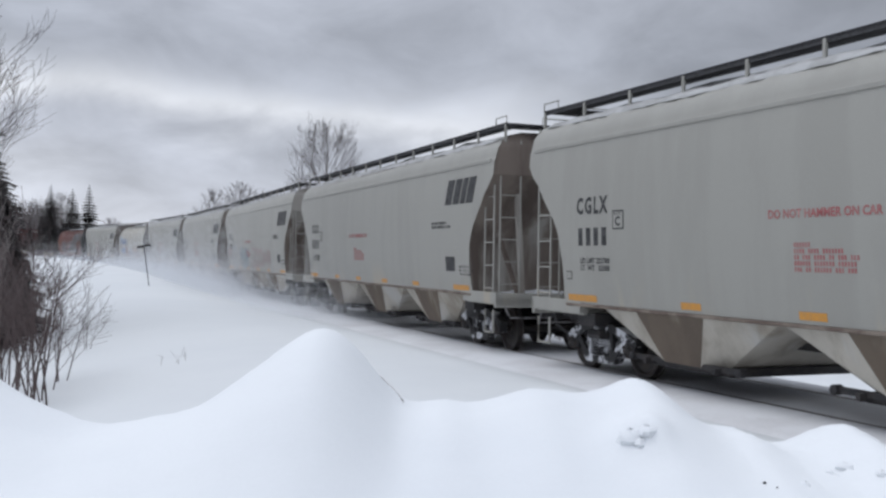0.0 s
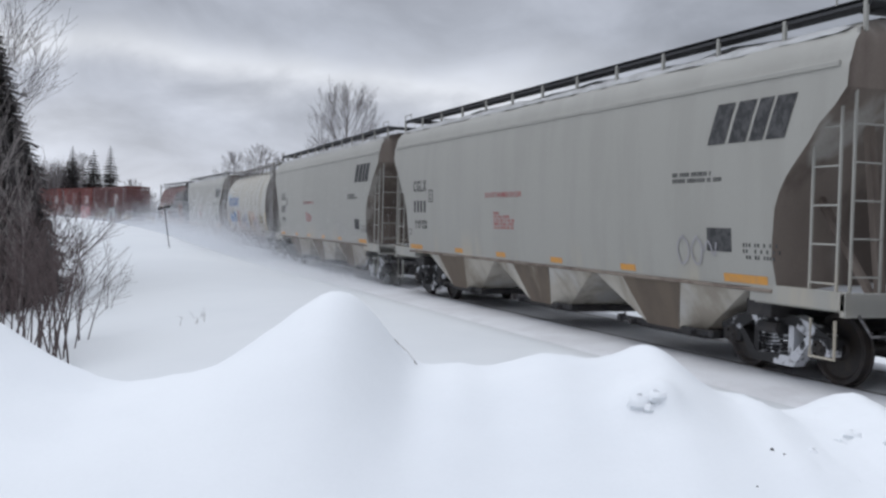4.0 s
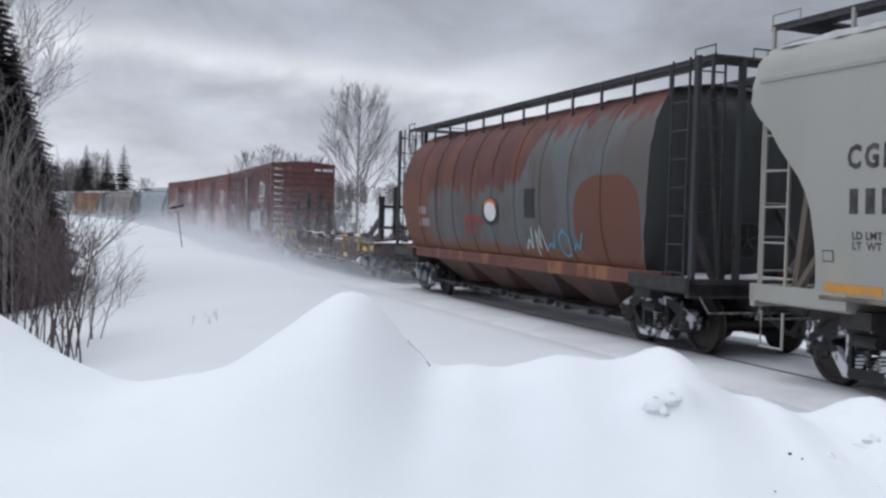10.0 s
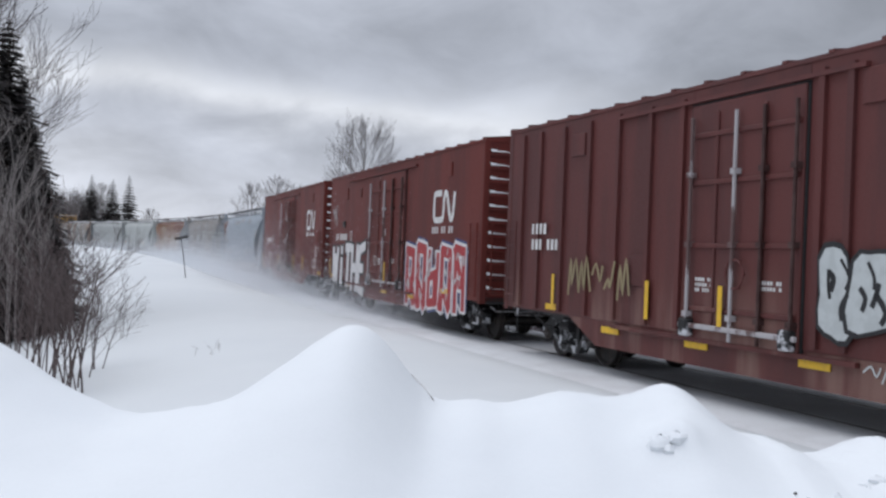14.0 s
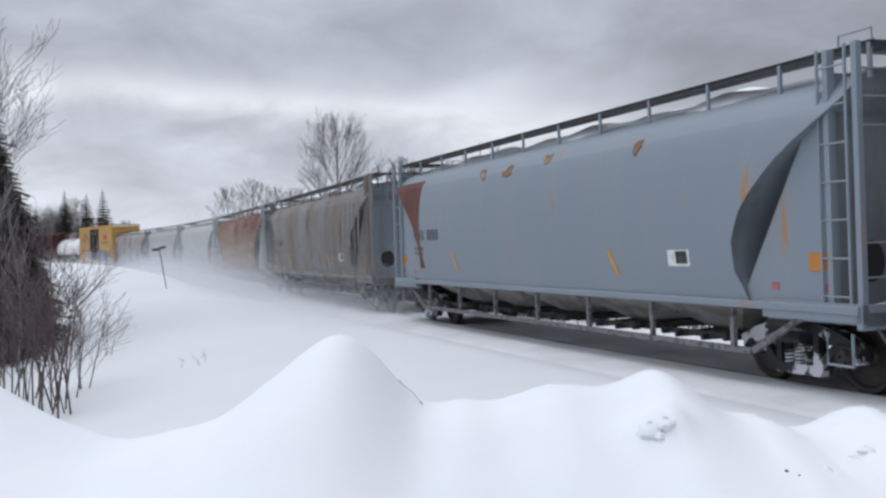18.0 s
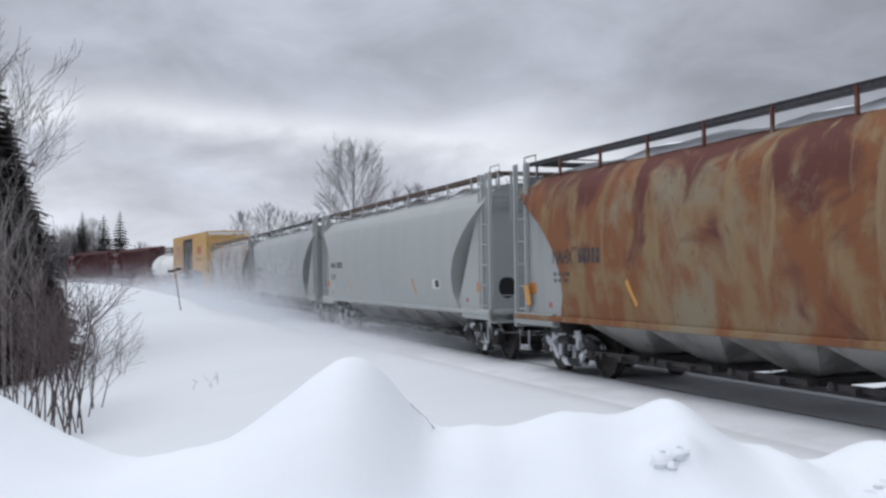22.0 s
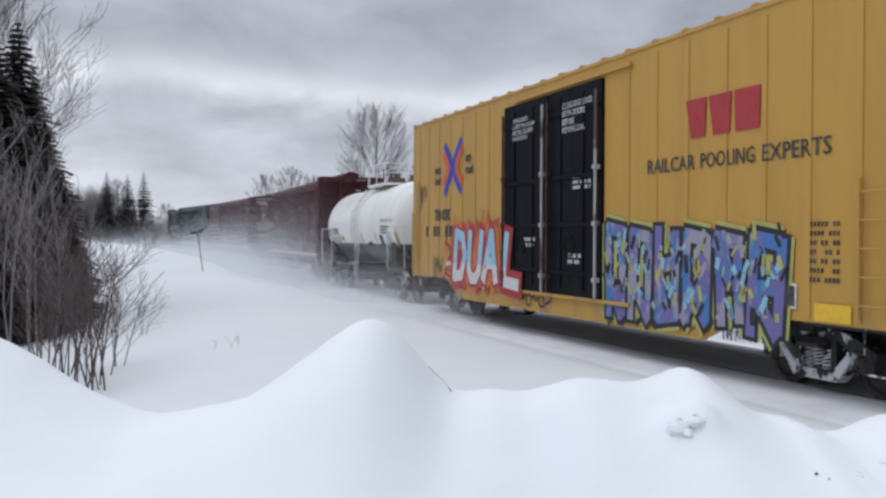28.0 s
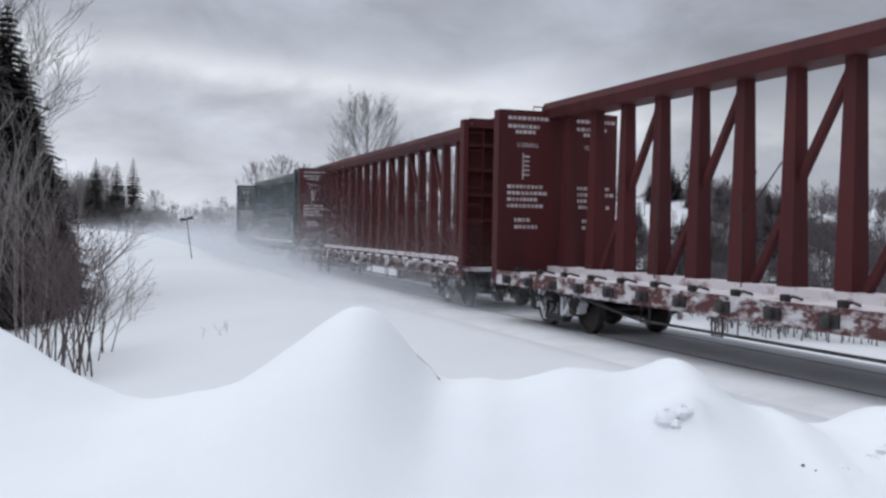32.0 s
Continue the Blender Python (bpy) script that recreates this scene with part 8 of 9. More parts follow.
# tank car
TANK_SIDE = lambda z: math.sqrt(max(0.01, 1.42 ** 2 - (z - 2.42) ** 2)) + 0.002
lettering(tank, "reporting_mark", "FMLX", 5.3, 2.12, 0.33, PAINT_BLACK, TANK_SIDE, "black reporting mark", width=0.9, bold=0.01)
bars_block(tank, "number_bar", 4.2, 2.36, ["XXXXX"], 0.16, 0.24, 0.045, PAINT_BLACK, TANK_SIDE, "", 0.5, 90)
lettering(tank, "data_stencil", "LD LMT 204300 LB   92700 KG\nLT  WT   58700 LB   26600 KG", 4.85, 1.93, 0.115, PAINT_BLACK, TANK_SIDE, "small black weight stencil", width=1.75, bold=0.002)
lettering(tank, "cargo_name", "HYDROGEN PEROXIDE", -3.6, 2.50, 0.15, PAINT_BLACK, TANK_SIDE, "black cargo name", width=1.55)
bars_block(tank, "data_stencil", -3.6, 2.38, ["XXXX XX XXXXXXX XXXX", "XX XXXXXXX XXXX", "XXXXX XXXX XXXXX X"], 0.05, 0.06, 0.01, PAINT_BLACK, TANK_SIDE, "", 0.6, 92)
patch(tank, "data_panel", -3.75, -3.3, 1.72, 2.08, PAINT_BLACK, TANK_SIDE, 0.005)
patch(tank, "data_panel", -2.05, -1.5, 1.72, 1.86, PAINT_BLACK, TANK_SIDE, 0.005)
patch(tank, "tag_plate", 2.35, 2.9, 1.90, 2.06, SPRAY["lime"], TANK_SIDE, 0.005)
patch(tank, "data_grid", -4.9, -4.2, 1.72, 2.12, SPRAY["silver"], TANK_SIDE, 0.005)
for x in (3.2, 1.0, -0.7, -2.8, -5.4):
    patch(tank, "reflector", x - 0.06, x + 0.06, 1.72, 2.18, PAINT_ORANGE, TANK_SIDE, 0.006)
roof_snow(tank, -6.0, -2.2, 0.75, lambda y: 2.42 + math.sqrt(1.42 ** 2 - y * y) - 0.01, 0.09, 9, "thin snow on the shell")

# ---- trees and brush ----
BARK = material("grey_bark", (0.13, 0.115, 0.105), 0.9, second=(0.07, 0.06, 0.055), scale=6, amount=0.8, stretch=(1, 1, 0.3), bump=0.4)
TWIG = material("bare_twig", (0.088, 0.070, 0.070), 0.9, second=(0.14, 0.118, 0.115), scale=3, amount=0.6, bump=0)
BIRCH = material("pale_birch_bark", (0.52, 0.50, 0.48), 0.8, second=(0.12, 0.10, 0.09), scale=3, amount=0.8, stretch=(1, 1, 3), low=0.52, high=0.6, bump=0.2)
# lighter twig for distant trees: the paling of hazy air put into the colour
TWIG_PALE = material("frosted_twig", (0.155, 0.140, 0.140), 0.9, second=(0.22, 0.205, 0.205), scale=3, amount=0.6, bump=0)
PALE_BARK = material("pale_aspen_bark", (0.26, 0.235, 0.225), 0.9, second=(0.15, 0.13, 0.125), scale=5, amount=0.7, bump=0.2)
# twig lifted to mauve-grey across the valley, with the distance haze in its colour
HILL_TWIG = material("hillside_twig", (0.125, 0.105, 0.112), 0.9, second=(0.17, 0.15, 0.158), scale=0.2, amount=0.6, bump=0)
BRUSH = material("brown_brush_bark", (0.088, 0.064, 0.062), 0.9, second=(0.140, 0.112, 0.108), scale=3, amount=0.7, bump=0.1)
NEEDLE = material("dark_spruce_needle", (0.042, 0.038, 0.037), 0.9, second=(0.070, 0.060, 0.060), scale=1.5, amount=0.6, bump=0)


def grow(trunk_g, twig_g, r, base, direction, length, radius, depth, kids, spread, bend, min_r, rise=0.25, limb_depth=1):
    """A tapering limb that throws off smaller ones."""
    p, d = Vector(base), Vector(direction).normalized()
    n = 5 if depth > 1 else 3
    pts = [p.copy()]
    for i in range(n):
        d = (d + Vector((r.gauss(0, bend), r.gauss(0, bend), r.gauss(rise * 0.3, bend)))).normalized()
        p = p + d * length / n
        pts.append(p.copy())
    g = trunk_g if depth >= limb_depth else twig_g
    g.tube(pts, radius, 6 if depth >= limb_depth else 3, max(min_r, radius * 0.35), caps=False)
    if depth == 0:
        return
    for k in range(kids):
        t = 0.28 + 0.70 * (k + r.random()) / kids
        i = min(n - 1, int(t * n))
        q = pts[i].lerp(pts[i + 1], t * n - i)
        ax = (pts[i + 1] - pts[i]).normalized()
        side = ax.cross(Vector((r.gauss(0, 1), r.gauss(0, 1), r.gauss(0, 1)))).normalized()
        nd = ax * (1 - spread * 0.5) + side * spread + Vector((0, 0, rise))
        grow(trunk_g, twig_g, r, q, nd, length * r.uniform(0.40, 0.60) * (1.15 - 0.5 * t), max(min_r, radius * r.uniform(0.38, 0.5)), depth - 1, kids, spread, bend * 1.15, min_r, rise, limb_depth)


def sapling_meshes(seed, h, stems, min_r, bark, kids=7, lean=0.16, twig=None, spread=0.75, rise=0.16, thick=0.0065, depth=2):
    """Slim stems from one root with ascending side shoots."""
    r = random.Random(seed)
    a, b = Geo(), Geo()
    for k in range(stems):
        ang = 2 * math.pi * (k + r.random() * 0.6) / stems
        out = lean * r.uniform(0.5, 1.5)
        hh = h * (1.0 if k == 0 else r.uniform(0.6, 0.95))
        grow(a, b, r, (0.10 * math.cos(ang), 0.10 * math.sin(ang), -0.3), (out * math.cos(ang), out * math.sin(ang), 1), hh, thick * hh, depth, kids, spread, 0.055, min_r, rise, depth)
    return a.mesh("stem", bark, True), b.mesh("crown", twig or TWIG)


def crown_tree_meshes(seed, h, width, limbs, min_r, bark, fork=0.32, kids=7, twig=None, depth=1, flare=0.85, stout=1.0):
    """An oval crown: limbs leave the leader all the way up and reach to an egg-shaped outline, then divide into fine shoots."""
    r = random.Random(seed)
    a, b = Geo(), Geo()
    a.tube([(0, 0, -0.5), (0.06, 0, h * 0.3), (0.03, 0.05, h * 0.62), (0, 0, h * 0.80)], 0.011 * h * stout, 7, 0.004 * h * stout, caps=False)
    grow(a, b, r, (0, 0, h * 0.80), (0.05, 0, 1), h * 0.19, 0.004 * h, 1, kids, 0.5, 0.06, min_r, 0.4, 9)
    mid_z, semi = h * (0.5 + 0.5 * fork) * 0.97, h * (0.5 - 0.5 * fork) * 1.03
    for k in range(limbs):
        q = k / max(1, limbs - 1)
        z = h * (fork + (0.82 - fork) * q)
        ang = 2.4 * k + r.uniform(-0.4, 0.4)
        out = (flare - 0.55 * flare * q) * r.uniform(0.75, 1.15)
        d = Vector((out * math.cos(ang), out * math.sin(ang), 1)).normalized()
        ln = 0.5
        while ln < h:
            p = Vector((0, 0, z)) + d * ln
            if (p.x * p.x + p.y * p.y) / width ** 2 + ((p.z - mid_z) / semi) ** 2 > 1:
                break
            ln += 0.25
        grow(a, b, r, (0.03, 0.03, z), d, ln * r.uniform(0.88, 1.04), 0.0040 * h * stout * (1.1 - 0.6 * q), depth + 1, kids, 0.52, 0.05, min_r, 0.24, 9)
    return a.mesh("trunk", bark, True), b.mesh("crown", twig or TWIG)


def spruce_meshes(seed, h, spread, whorls, per, twigs, mat=None, leaf=0.20):
    r = random.Random(seed)
    t = Geo().tube([(0, 0, -0.4), (0, 0, h * 0.5), (0, 0, h)], 0.016 * h + 0.03, 7, 0.012)
    v, f = [], []
    for w in range(whorls):
        q = w / (whorls - 1)
        z = h * (0.05 + 0.94 * q)
        reach = spread * (1 - q) ** 0.80 * r.uniform(0.75, 1.12) + 0.06
        for k in range(per):
            a = 2 * math.pi * (k + r.random() * 0.8) / per + w * 0.7
            ln = reach * r.uniform(0.65, 1.12)
            droop = 0.32 * ln
            for i in range(twigs):
                u = (i + 0.6) / twigs
                x, y = math.cos(a) * ln * u, math.sin(a) * ln * u
                zz = z - droop * u * u + 0.10 * ln * u ** 4
                size = (0.34 * reach * (1.05 - 0.55 * u) + 0.05) * r.uniform(0.7, 1.2)
                for sgn in (-1, 1):
                    b = a + sgn * r.uniform(0.5, 1.1)
                    c = len(v)
                    tip = (x + math.cos(b) * size, y + math.sin(b) * size, zz - size * r.uniform(0.10, 0.55))
                    wd = size * leaf
                    v += [(x - math.sin(b) * wd, y + math.cos(b) * wd, zz + 0.01), (x + math.sin(b) * wd, y - math.cos(b) * wd, zz - 0.02), tip]
                    f.append((c, c + 1, c + 2))
    me_ = bpy.data.meshes.new("crown")
    me_.from_pydata(v, [], f)
    me_.materials.append(mat or NEEDLE)
    return t.mesh("trunk", BARK, True), me_


def tree(name, meshes, label, category, group):
    ob = thing(name, label, category, group)
    part(meshes[0].name.split(".")[0], meshes[0], None, ob)
    part("crown", meshes[1], None, ob)
    return ob


def spot(az, dist):
    """A place by compass bearing from the camera (degrees, right positive) and distance."""
    return dist * math.sin(radians(az)), dist * math.cos(radians(az))


def stand(proto, x, y, scale=1.0, turn=0.0, lean=0.0, first=[]):
    """Stands a copy of a tree on the ground; the first one of a kind is the tree itself."""
    z = float(height(x, y)[0])
    m = pose(x, y, z, lean, lean * 0.5, turn) @ Matrix.Diagonal((scale, scale, scale, 1))
    if proto.get("stood"):
        ob = copy_thing(proto, pose(0, 0, 0))
    else:
        ob = proto
        proto["stood"] = 1
    ob.matrix_basis = m
    return ob


rnd = random.Random(7)
GROVE = "spruces beside the ditch"
spruces = [tree("spruce", spruce_meshes(40 + k, 8.0, 2.0 + 0.2 * k, 52, 13, 10, None, 0.27), "dark spiky spruce standing in deep snow", "spruce tree", GROVE) for k in range(3)]
for i, (az, dist, hgt) in enumerate(((-25.35, 32, 8.7), (-24.6, 33.5, 7.3), (-24.1, 32.5, 5.9), (-23.65, 34, 4.9), (-26.3, 30, 7.8), (-27.6, 31, 9.0), (-29.2, 33, 9.4), (-23.35, 35, 3.9), (-31, 31, 8.6), (-26.9, 28, 6.2), (-28.6, 28.5, 6.8), (-25.4, 29.5, 5.6))):
    x, y = spot(az, dist)
    stand(spruces[i % 3], x, y, (hgt + 0.2) / 8.0, rnd.uniform(0, 360))
talls = [tree("bare_tree", crown_tree_meshes(60 + k, 10.0, 3.3, 12, 0.0052, BARK, 0.30, 6, TWIG, flare=1.15, stout=0.62), "tall leafless grey tree behind the spruces", "bare tree", "bare trees by the ditch") for k in range(2)]
for i, (az, dist, hgt) in enumerate(((-25.5, 36, 9.4), (-26.9, 37, 10.8), (-28.4, 35, 11.5), (-30.5, 37, 11.5))):
    x, y = spot(az, dist)
    stand(talls[i % 2], x, y, hgt / 10.0, rnd.uniform(0, 360))
aspens = [tree("aspen", sapling_meshes(70 + k, 4.4, 1, 0.0045, PALE_BARK, 7, 0.10, PALE_BARK, 0.6, 0.3, 0.0055), "thin pale leafless aspen before the dark spruces", "aspen tree", "thin aspens by the ditch") for k in range(3)]
for i, (az, dist, hgt) in enumerate(((-25.1, 24.5, 4.3), (-24.6, 25, 4.0), (-23.9, 25.5, 3.4), (-26.3, 24, 4.6), (-27.8, 25, 4.8), (-25.7, 25.5, 5.0), (-24.3, 24, 3.2), (-23.4, 24, 2.8), (-25.4, 23.5, 3.7))):
    x, y = spot(az, dist)
    stand(aspens[i % 3], x, y, hgt / 4.4, rnd.uniform(0, 360), rnd.uniform(-4, 4))
thickets = [tree("shrub", sapling_meshes(180 + k, 3.4, 3, 0.0034, BRUSH, 5, 0.13, BRUSH, 0.55, 0.34, 0.0050, 3), "dense leafless thicket of thin upright shoots", "shrub", "thickets below the spruces") for k in range(3)]
for i in range(10):
    az = -27.5 + 4.4 * (i + rnd.random()) / 10
    x, y = spot(az, rnd.uniform(26.5, 29.5))
    stand(thickets[i % 3], x, y, rnd.uniform(2.2, 3.7) * (1.0 if az < -24 else 0.78) / 3.4, rnd.uniform(0, 360), rnd.uniform(-5, 5))
shrubs = [tree("shrub", sapling_meshes(80 + k, 2.8, 2 + k % 2, 0.0030, BRUSH, 6, 0.20, BRUSH, 0.66, 0.20, 0.0078, 2), "leafless brown shrub with forked stems rising from the snow", "shrub", "shrubs in the ditch") for k in range(4)]
for i, (az, dist, hgt) in enumerate(((-22.9, 18.5, 2.4), (-22.45, 17.5, 2.6), (-22.05, 17, 2.8), (-21.5, 18, 2.6), (-21.2, 17.3, 2.3), (-20.4, 20, 1.7), (-23.7, 19, 2.4), (-24.4, 20, 2.6), (-21.85, 18.8, 2.5), (-19.1, 25, 1.1), (-22.3, 20.5, 2.6), (-23.2, 20, 2.3), (-21.0, 19, 2.2), (-24.0, 18, 2.2))):
    x, y = spot(az, dist)
    stand(shrubs[i % 4], x, y, hgt / 2.8, rnd.uniform(0, 360), rnd.uniform(-4, 4))

# beyond the track: the lone crown, thin woods, birches
lone = tree("bare_tree", crown_tree_meshes(91, 17.0, 4.1, 26, 0.0088, PALE_BARK, 0.34, 8, TWIG_PALE, 1, 1.25, 0.8), "large leafless oval-crowned tree beyond the track", "bare tree", "bare trees beyond the track")
x, y = spot(-6.5, 113)
stand(lone, x, y, (16.4 - float(height(x, y)[0])) / 17.0, 40)
lone2 = tree("bare_tree", crown_tree_meshes(92, 14.0, 2.6, 14, 0.014, PALE_BARK, 0.3, 6, TWIG_PALE), "slim leafless tree beyond the track", "bare tree", "bare trees beyond the track")
for az, dist, top, turn in ((-2.9, 112, 11.6, 80), (-2.2, 118, 11.0, 150), (-0.5, 120, 11.6, 200), (-12.6, 150, 11.2, 20), (-11.2, 155, 12.6, 60), (-10.0, 158, 11.6, 170), (-8.8, 152, 11.0, 220), (-18.0, 175, 7.6, 20), (-20.5, 205, 13.0, 70)):
    x, y = spot(az, dist)
    stand(lone2, x, y, (top - float(height(x, y)[0])) / 14.0, turn)
birches = [tree("birch", crown_tree_meshes(100 + k, 16.0, 1.3, 11, 0.012, BIRCH, 0.45, 5, TWIG_PALE, 0), "slender pale birch on the bank below the track", "birch tree", "birches below the track") for k in range(2)]
for i, (az, dist, top) in enumerate(((0.6, 90, 10.0), (1.6, 92, 10.8), (2.5, 88, 10.4), (3.0, 93, 9.4), (4.4, 78, 4.2))):
    x, y = spot(az, dist)
    stand(birches[i % 2], x, y, (top - float(height(x, y)[0])) / 16.0, rnd.uniform(0, 360))
far_spruce = [tree("spruce", spruce_meshes(140 + k, 10.0, 2.5 + 0.4 * k, 32, 11, 6, None, 0.45), "dark narrow spruce among bare woods", "spruce tree", "far spruces") for k in range(3)]
spires = [tree("spruce", spruce_meshes(150 + k, 10.0, 2.1 + 0.5 * k, 34, 14, 7, None, 0.8), "dark narrow spruce spire above bare woods", "spruce tree", "spruce spires beyond the curve") for k in range(2)]
for i, (az, dist, top) in enumerate(((-21.0, 160, 11.8), (-19.93, 160, 11.3), (-19.1, 159, 11.9), (-21.4, 162, 8.0), (-18.7, 162, 5.6), (-20.4, 163, 7.0), (-22.0, 165, 6.5))):
    x, y = spot(az, dist)
    stand(spires[1 if i == 1 else 0], x, y, (top - float(height(x, y)[0])) / 10.0, 50 * i)
# spruces on the hill across the valley
CREST_SPRUCES = ((6.65, 227, 7.0), (9.26, 234, 6.3), (9.65, 233, 7.6), (9.95, 236, 8.0), (10.25, 232, 8.2), (10.5, 235, 7.9), (10.8, 233, 6.8), (11.5, 226, 7.4), (13.4, 229, 3.6), (13.8, 232, 5.0), (15.5, 224, 9.2), (16.2, 224, 9.0), (16.5, 229, 9.0), (16.8, 226, 8.4), (5.14, 229, 7.4), (6.0, 223, 6.6), (4.84, 228, 7.3), (4.3, 226, 7.0), (17.2, 222, 7.5))
SLOPE_SPRUCES = ((8.69, 213, 8.0), (12.9, 220, 7.5), (12.25, 211, 6.1), (14.6, 217, 9.3), (14.2, 213, 5.5), (9.84, 206, 6.5), (7.6, 214, 5.4), (11.1, 196, 8.2), (11.4, 198, 7.0), (12.7, 191, 9.0), (13.0, 194, 8.0), (18.86, 186, 4.6), (5.7, 217, 6.0), (3.7, 220, 7.5), (3.1, 214, 6.5), (14.9, 200, 7.5), (15.4, 206, 8.0), (13.9, 198, 7.0), (15.9, 204, 7.0), (16.4, 210, 8.0))
for i, (az, dist, hgt) in enumerate(CREST_SPRUCES + SLOPE_SPRUCES):
    x, y = spot(az, dist)
    stand(far_spruce[i % 3], x, y, hgt / 10.0, rnd.uniform(0, 360))
for i in range(70):
    az, dist, hgt = rnd.uniform(13.0, 26.0), rnd.uniform(195, 330), rnd.uniform(5.0, 9.5)
    if i < 18:
        az, dist = rnd.uniform(2.5, 12.0), rnd.uniform(180, 205)
    x, y = spot(az, dist)
    stand(far_spruce[i % 3], x, y, hgt / 10.0, rnd.uniform(0, 360))


def woods(name, seed, n, where, h0, h1, label, twigs=90, width=0.07, mat=None):
    """A thin leafless wood, too far and too many to count: thin stems with clouds of fine upright twigs."""
    r = np.random.RandomState(seed)
    rr = random.Random(seed)
    pts = np.array([where(rr) for _ in range(n)])
    zs = height(pts[:, 0], pts[:, 1])
    v, f = [], []
    for (x, y), z in zip(pts, zs):
        h = r.uniform(h0, h1) * (0.55 + 0.45 * r.rand())
        lean = r.normal(0, 0.05, 2)
        # stem and twigs are slim three-cornered slivers
        m = twigs
        t = 0.18 + 0.80 * r.rand(m) ** 0.8
        ang = r.uniform(0, 6.283, m)
        rad = h * 0.20 * np.sqrt(np.clip(1 - ((t - 0.58) / 0.46) ** 2, 0, 1)) * r.rand(m) ** 0.6
        base = np.stack([x + lean[0] * h * t + rad * np.cos(ang), y + lean[1] * h * t + rad * np.sin(ang), z + h * t], -1)
        ln = h * r.uniform(0.06, 0.15, m)
        out = r.uniform(0.1, 0.6, m)
        tip = base + np.stack([np.cos(ang) * out * ln, np.sin(ang) * out * ln, ln], -1)
        a2 = r.uniform(0, 6.283, m)
        w = width * r.uniform(0.5, 1.0, m)
        side = np.stack([np.cos(a2) * w, np.sin(a2) * w, np.zeros(m)], -1)
        k = len(v)
        v += np.concatenate([base, base + side, tip], 1).reshape(-1, 3).tolist()
        f += (np.arange(3 * m).reshape(-1, 3) + k).tolist()
        for q in range(2):
            k = len(v)
            w1 = (0.010 * h + 0.05)
            v += [(x - w1 * (q == 0), y - w1 * (q == 1), z - 0.3), (x + w1 * (q == 0), y + w1 * (q == 1), z - 0.3), (x + lean[0] * h, y + lean[1] * h, z + h)]
            f.append((k, k + 1, k + 2))
    me_ = bpy.data.meshes.new(name)
    me_.from_pydata(v, [], f)
    me_.materials.append(mat or TWIG)
    return tagged(new(name, me_), label, "woods", kind="stuff")


def ring(az0, az1, d0, d1):
    return lambda r: spot(r.uniform(az0, az1), r.uniform(d0, d1))


def slope(r):
    """The valley side under the hill: bare near the crest, thick lower down."""
    while True:
        az, dist = r.uniform(-4.5, 14.5), r.uniform(165, 258)
        bare = 6.9 < az < 13.2 and dist > 203 + 1.2 * abs(az - 9.5)
        if not bare or r.random() < 0.10:
            return spot(az, dist)


woods("bare_woods", 1, 560, ring(-30, -20.6, 186, 235), 10.5, 15.0, "grey leafless woods beyond the curve", 130, 0.09, TWIG_PALE)
woods("bare_woods", 9, 160, ring(-20.6, -17.0, 186, 235), 6.0, 9.0, "grey leafless woods beyond the curve", 120, 0.09, TWIG_PALE)
woods("bare_woods", 2, 420, ring(-19.5, -7.0, 135, 200), 3.2, 5.8, "low grey leafless brush beyond the curve", 110, 0.09, TWIG_PALE)
woods("bare_woods", 3, 1700, slope, 3.6, 7.0, "leafless brush on the valley slope", 90, 0.15, HILL_TWIG)
woods("bare_woods", 4, 1300, ring(11, 36, 240, 440), 8, 13, "dense leafless forest on the far ridge", 110, 0.26, HILL_TWIG)
woods("bare_woods", 5, 320, ring(-9, 9.5, 275, 350), 5, 9, "leafless forest behind the hill", 100, 0.16, TWIG_PALE)
woods("bare_woods", 6, 1700, ring(12.5, 36, 150, 250), 5.0, 9, "leafless brush across the valley", 100, 0.20, HILL_TWIG)
woods("bare_woods", 7, 620, ring(-40, -6, 225, 340), 6, 10, "grey forest closing the view", 120, 0.20, TWIG_PALE)
woods("bare_woods", 8, 700, ring(6, 40, 440, 640), 11, 16, "dark forest on the skyline", 90, 0.45, HILL_TWIG)

# ---- red-roofed house on the hill ----
HOUSE_WALL = material("pale_house_wall", (0.62, 0.60, 0.58), 0.8, second=(0.5, 0.48, 0.46), scale=2, amount=0.5)
RED_ROOF = material("red_metal_roof", (0.46, 0.055, 0.050), 0.5, second=(0.36, 0.05, 0.045), scale=1.5, amount=0.5)
DARK_GLASS = material("dark_window_glass", (0.03, 0.035, 0.04), 0.15, bump=0)
house = thing("house", "pale house with bright red roof and small tower", "house")
hx, hy = spot(4.75, 262)
hz = float(height(hx, hy)[0]) - 0.3
house.matrix_basis = pose(hx, hy, hz, 0, 0, -4)
part("wall", Geo().box(-4.6, 4.4, -3, 3, -3, 2.1).prism_x([(-3, 2.1), (3, 2.1), (0, 4.4)], -4.6, 4.4), HOUSE_WALL, house)
part("roof", Geo().prism_x([(-3.5, 1.75), (-3.4, 2.0), (0, 4.75), (3.4, 2.0), (3.5, 1.75), (0, 4.5)], -5.0, 4.8), RED_ROOF, house)
part("tower", Geo().box(2.6, 4.9, -3.2, -0.9, -3, 5.0, 0.03), RED_ROOF, house, "dark red tower")
part("tower_cap", Geo().loft([[(3.75 + r_ * math.cos(a), -2.05 + r_ * math.sin(a), z) for a in np.linspace(0, 6.283, 13)[:-1]] for r_, z in ((1.3, 5.0), (1.25, 5.6), (0.8, 6.3), (0.1, 6.8))]), STEEL_DARK, house, "dark domed cap")
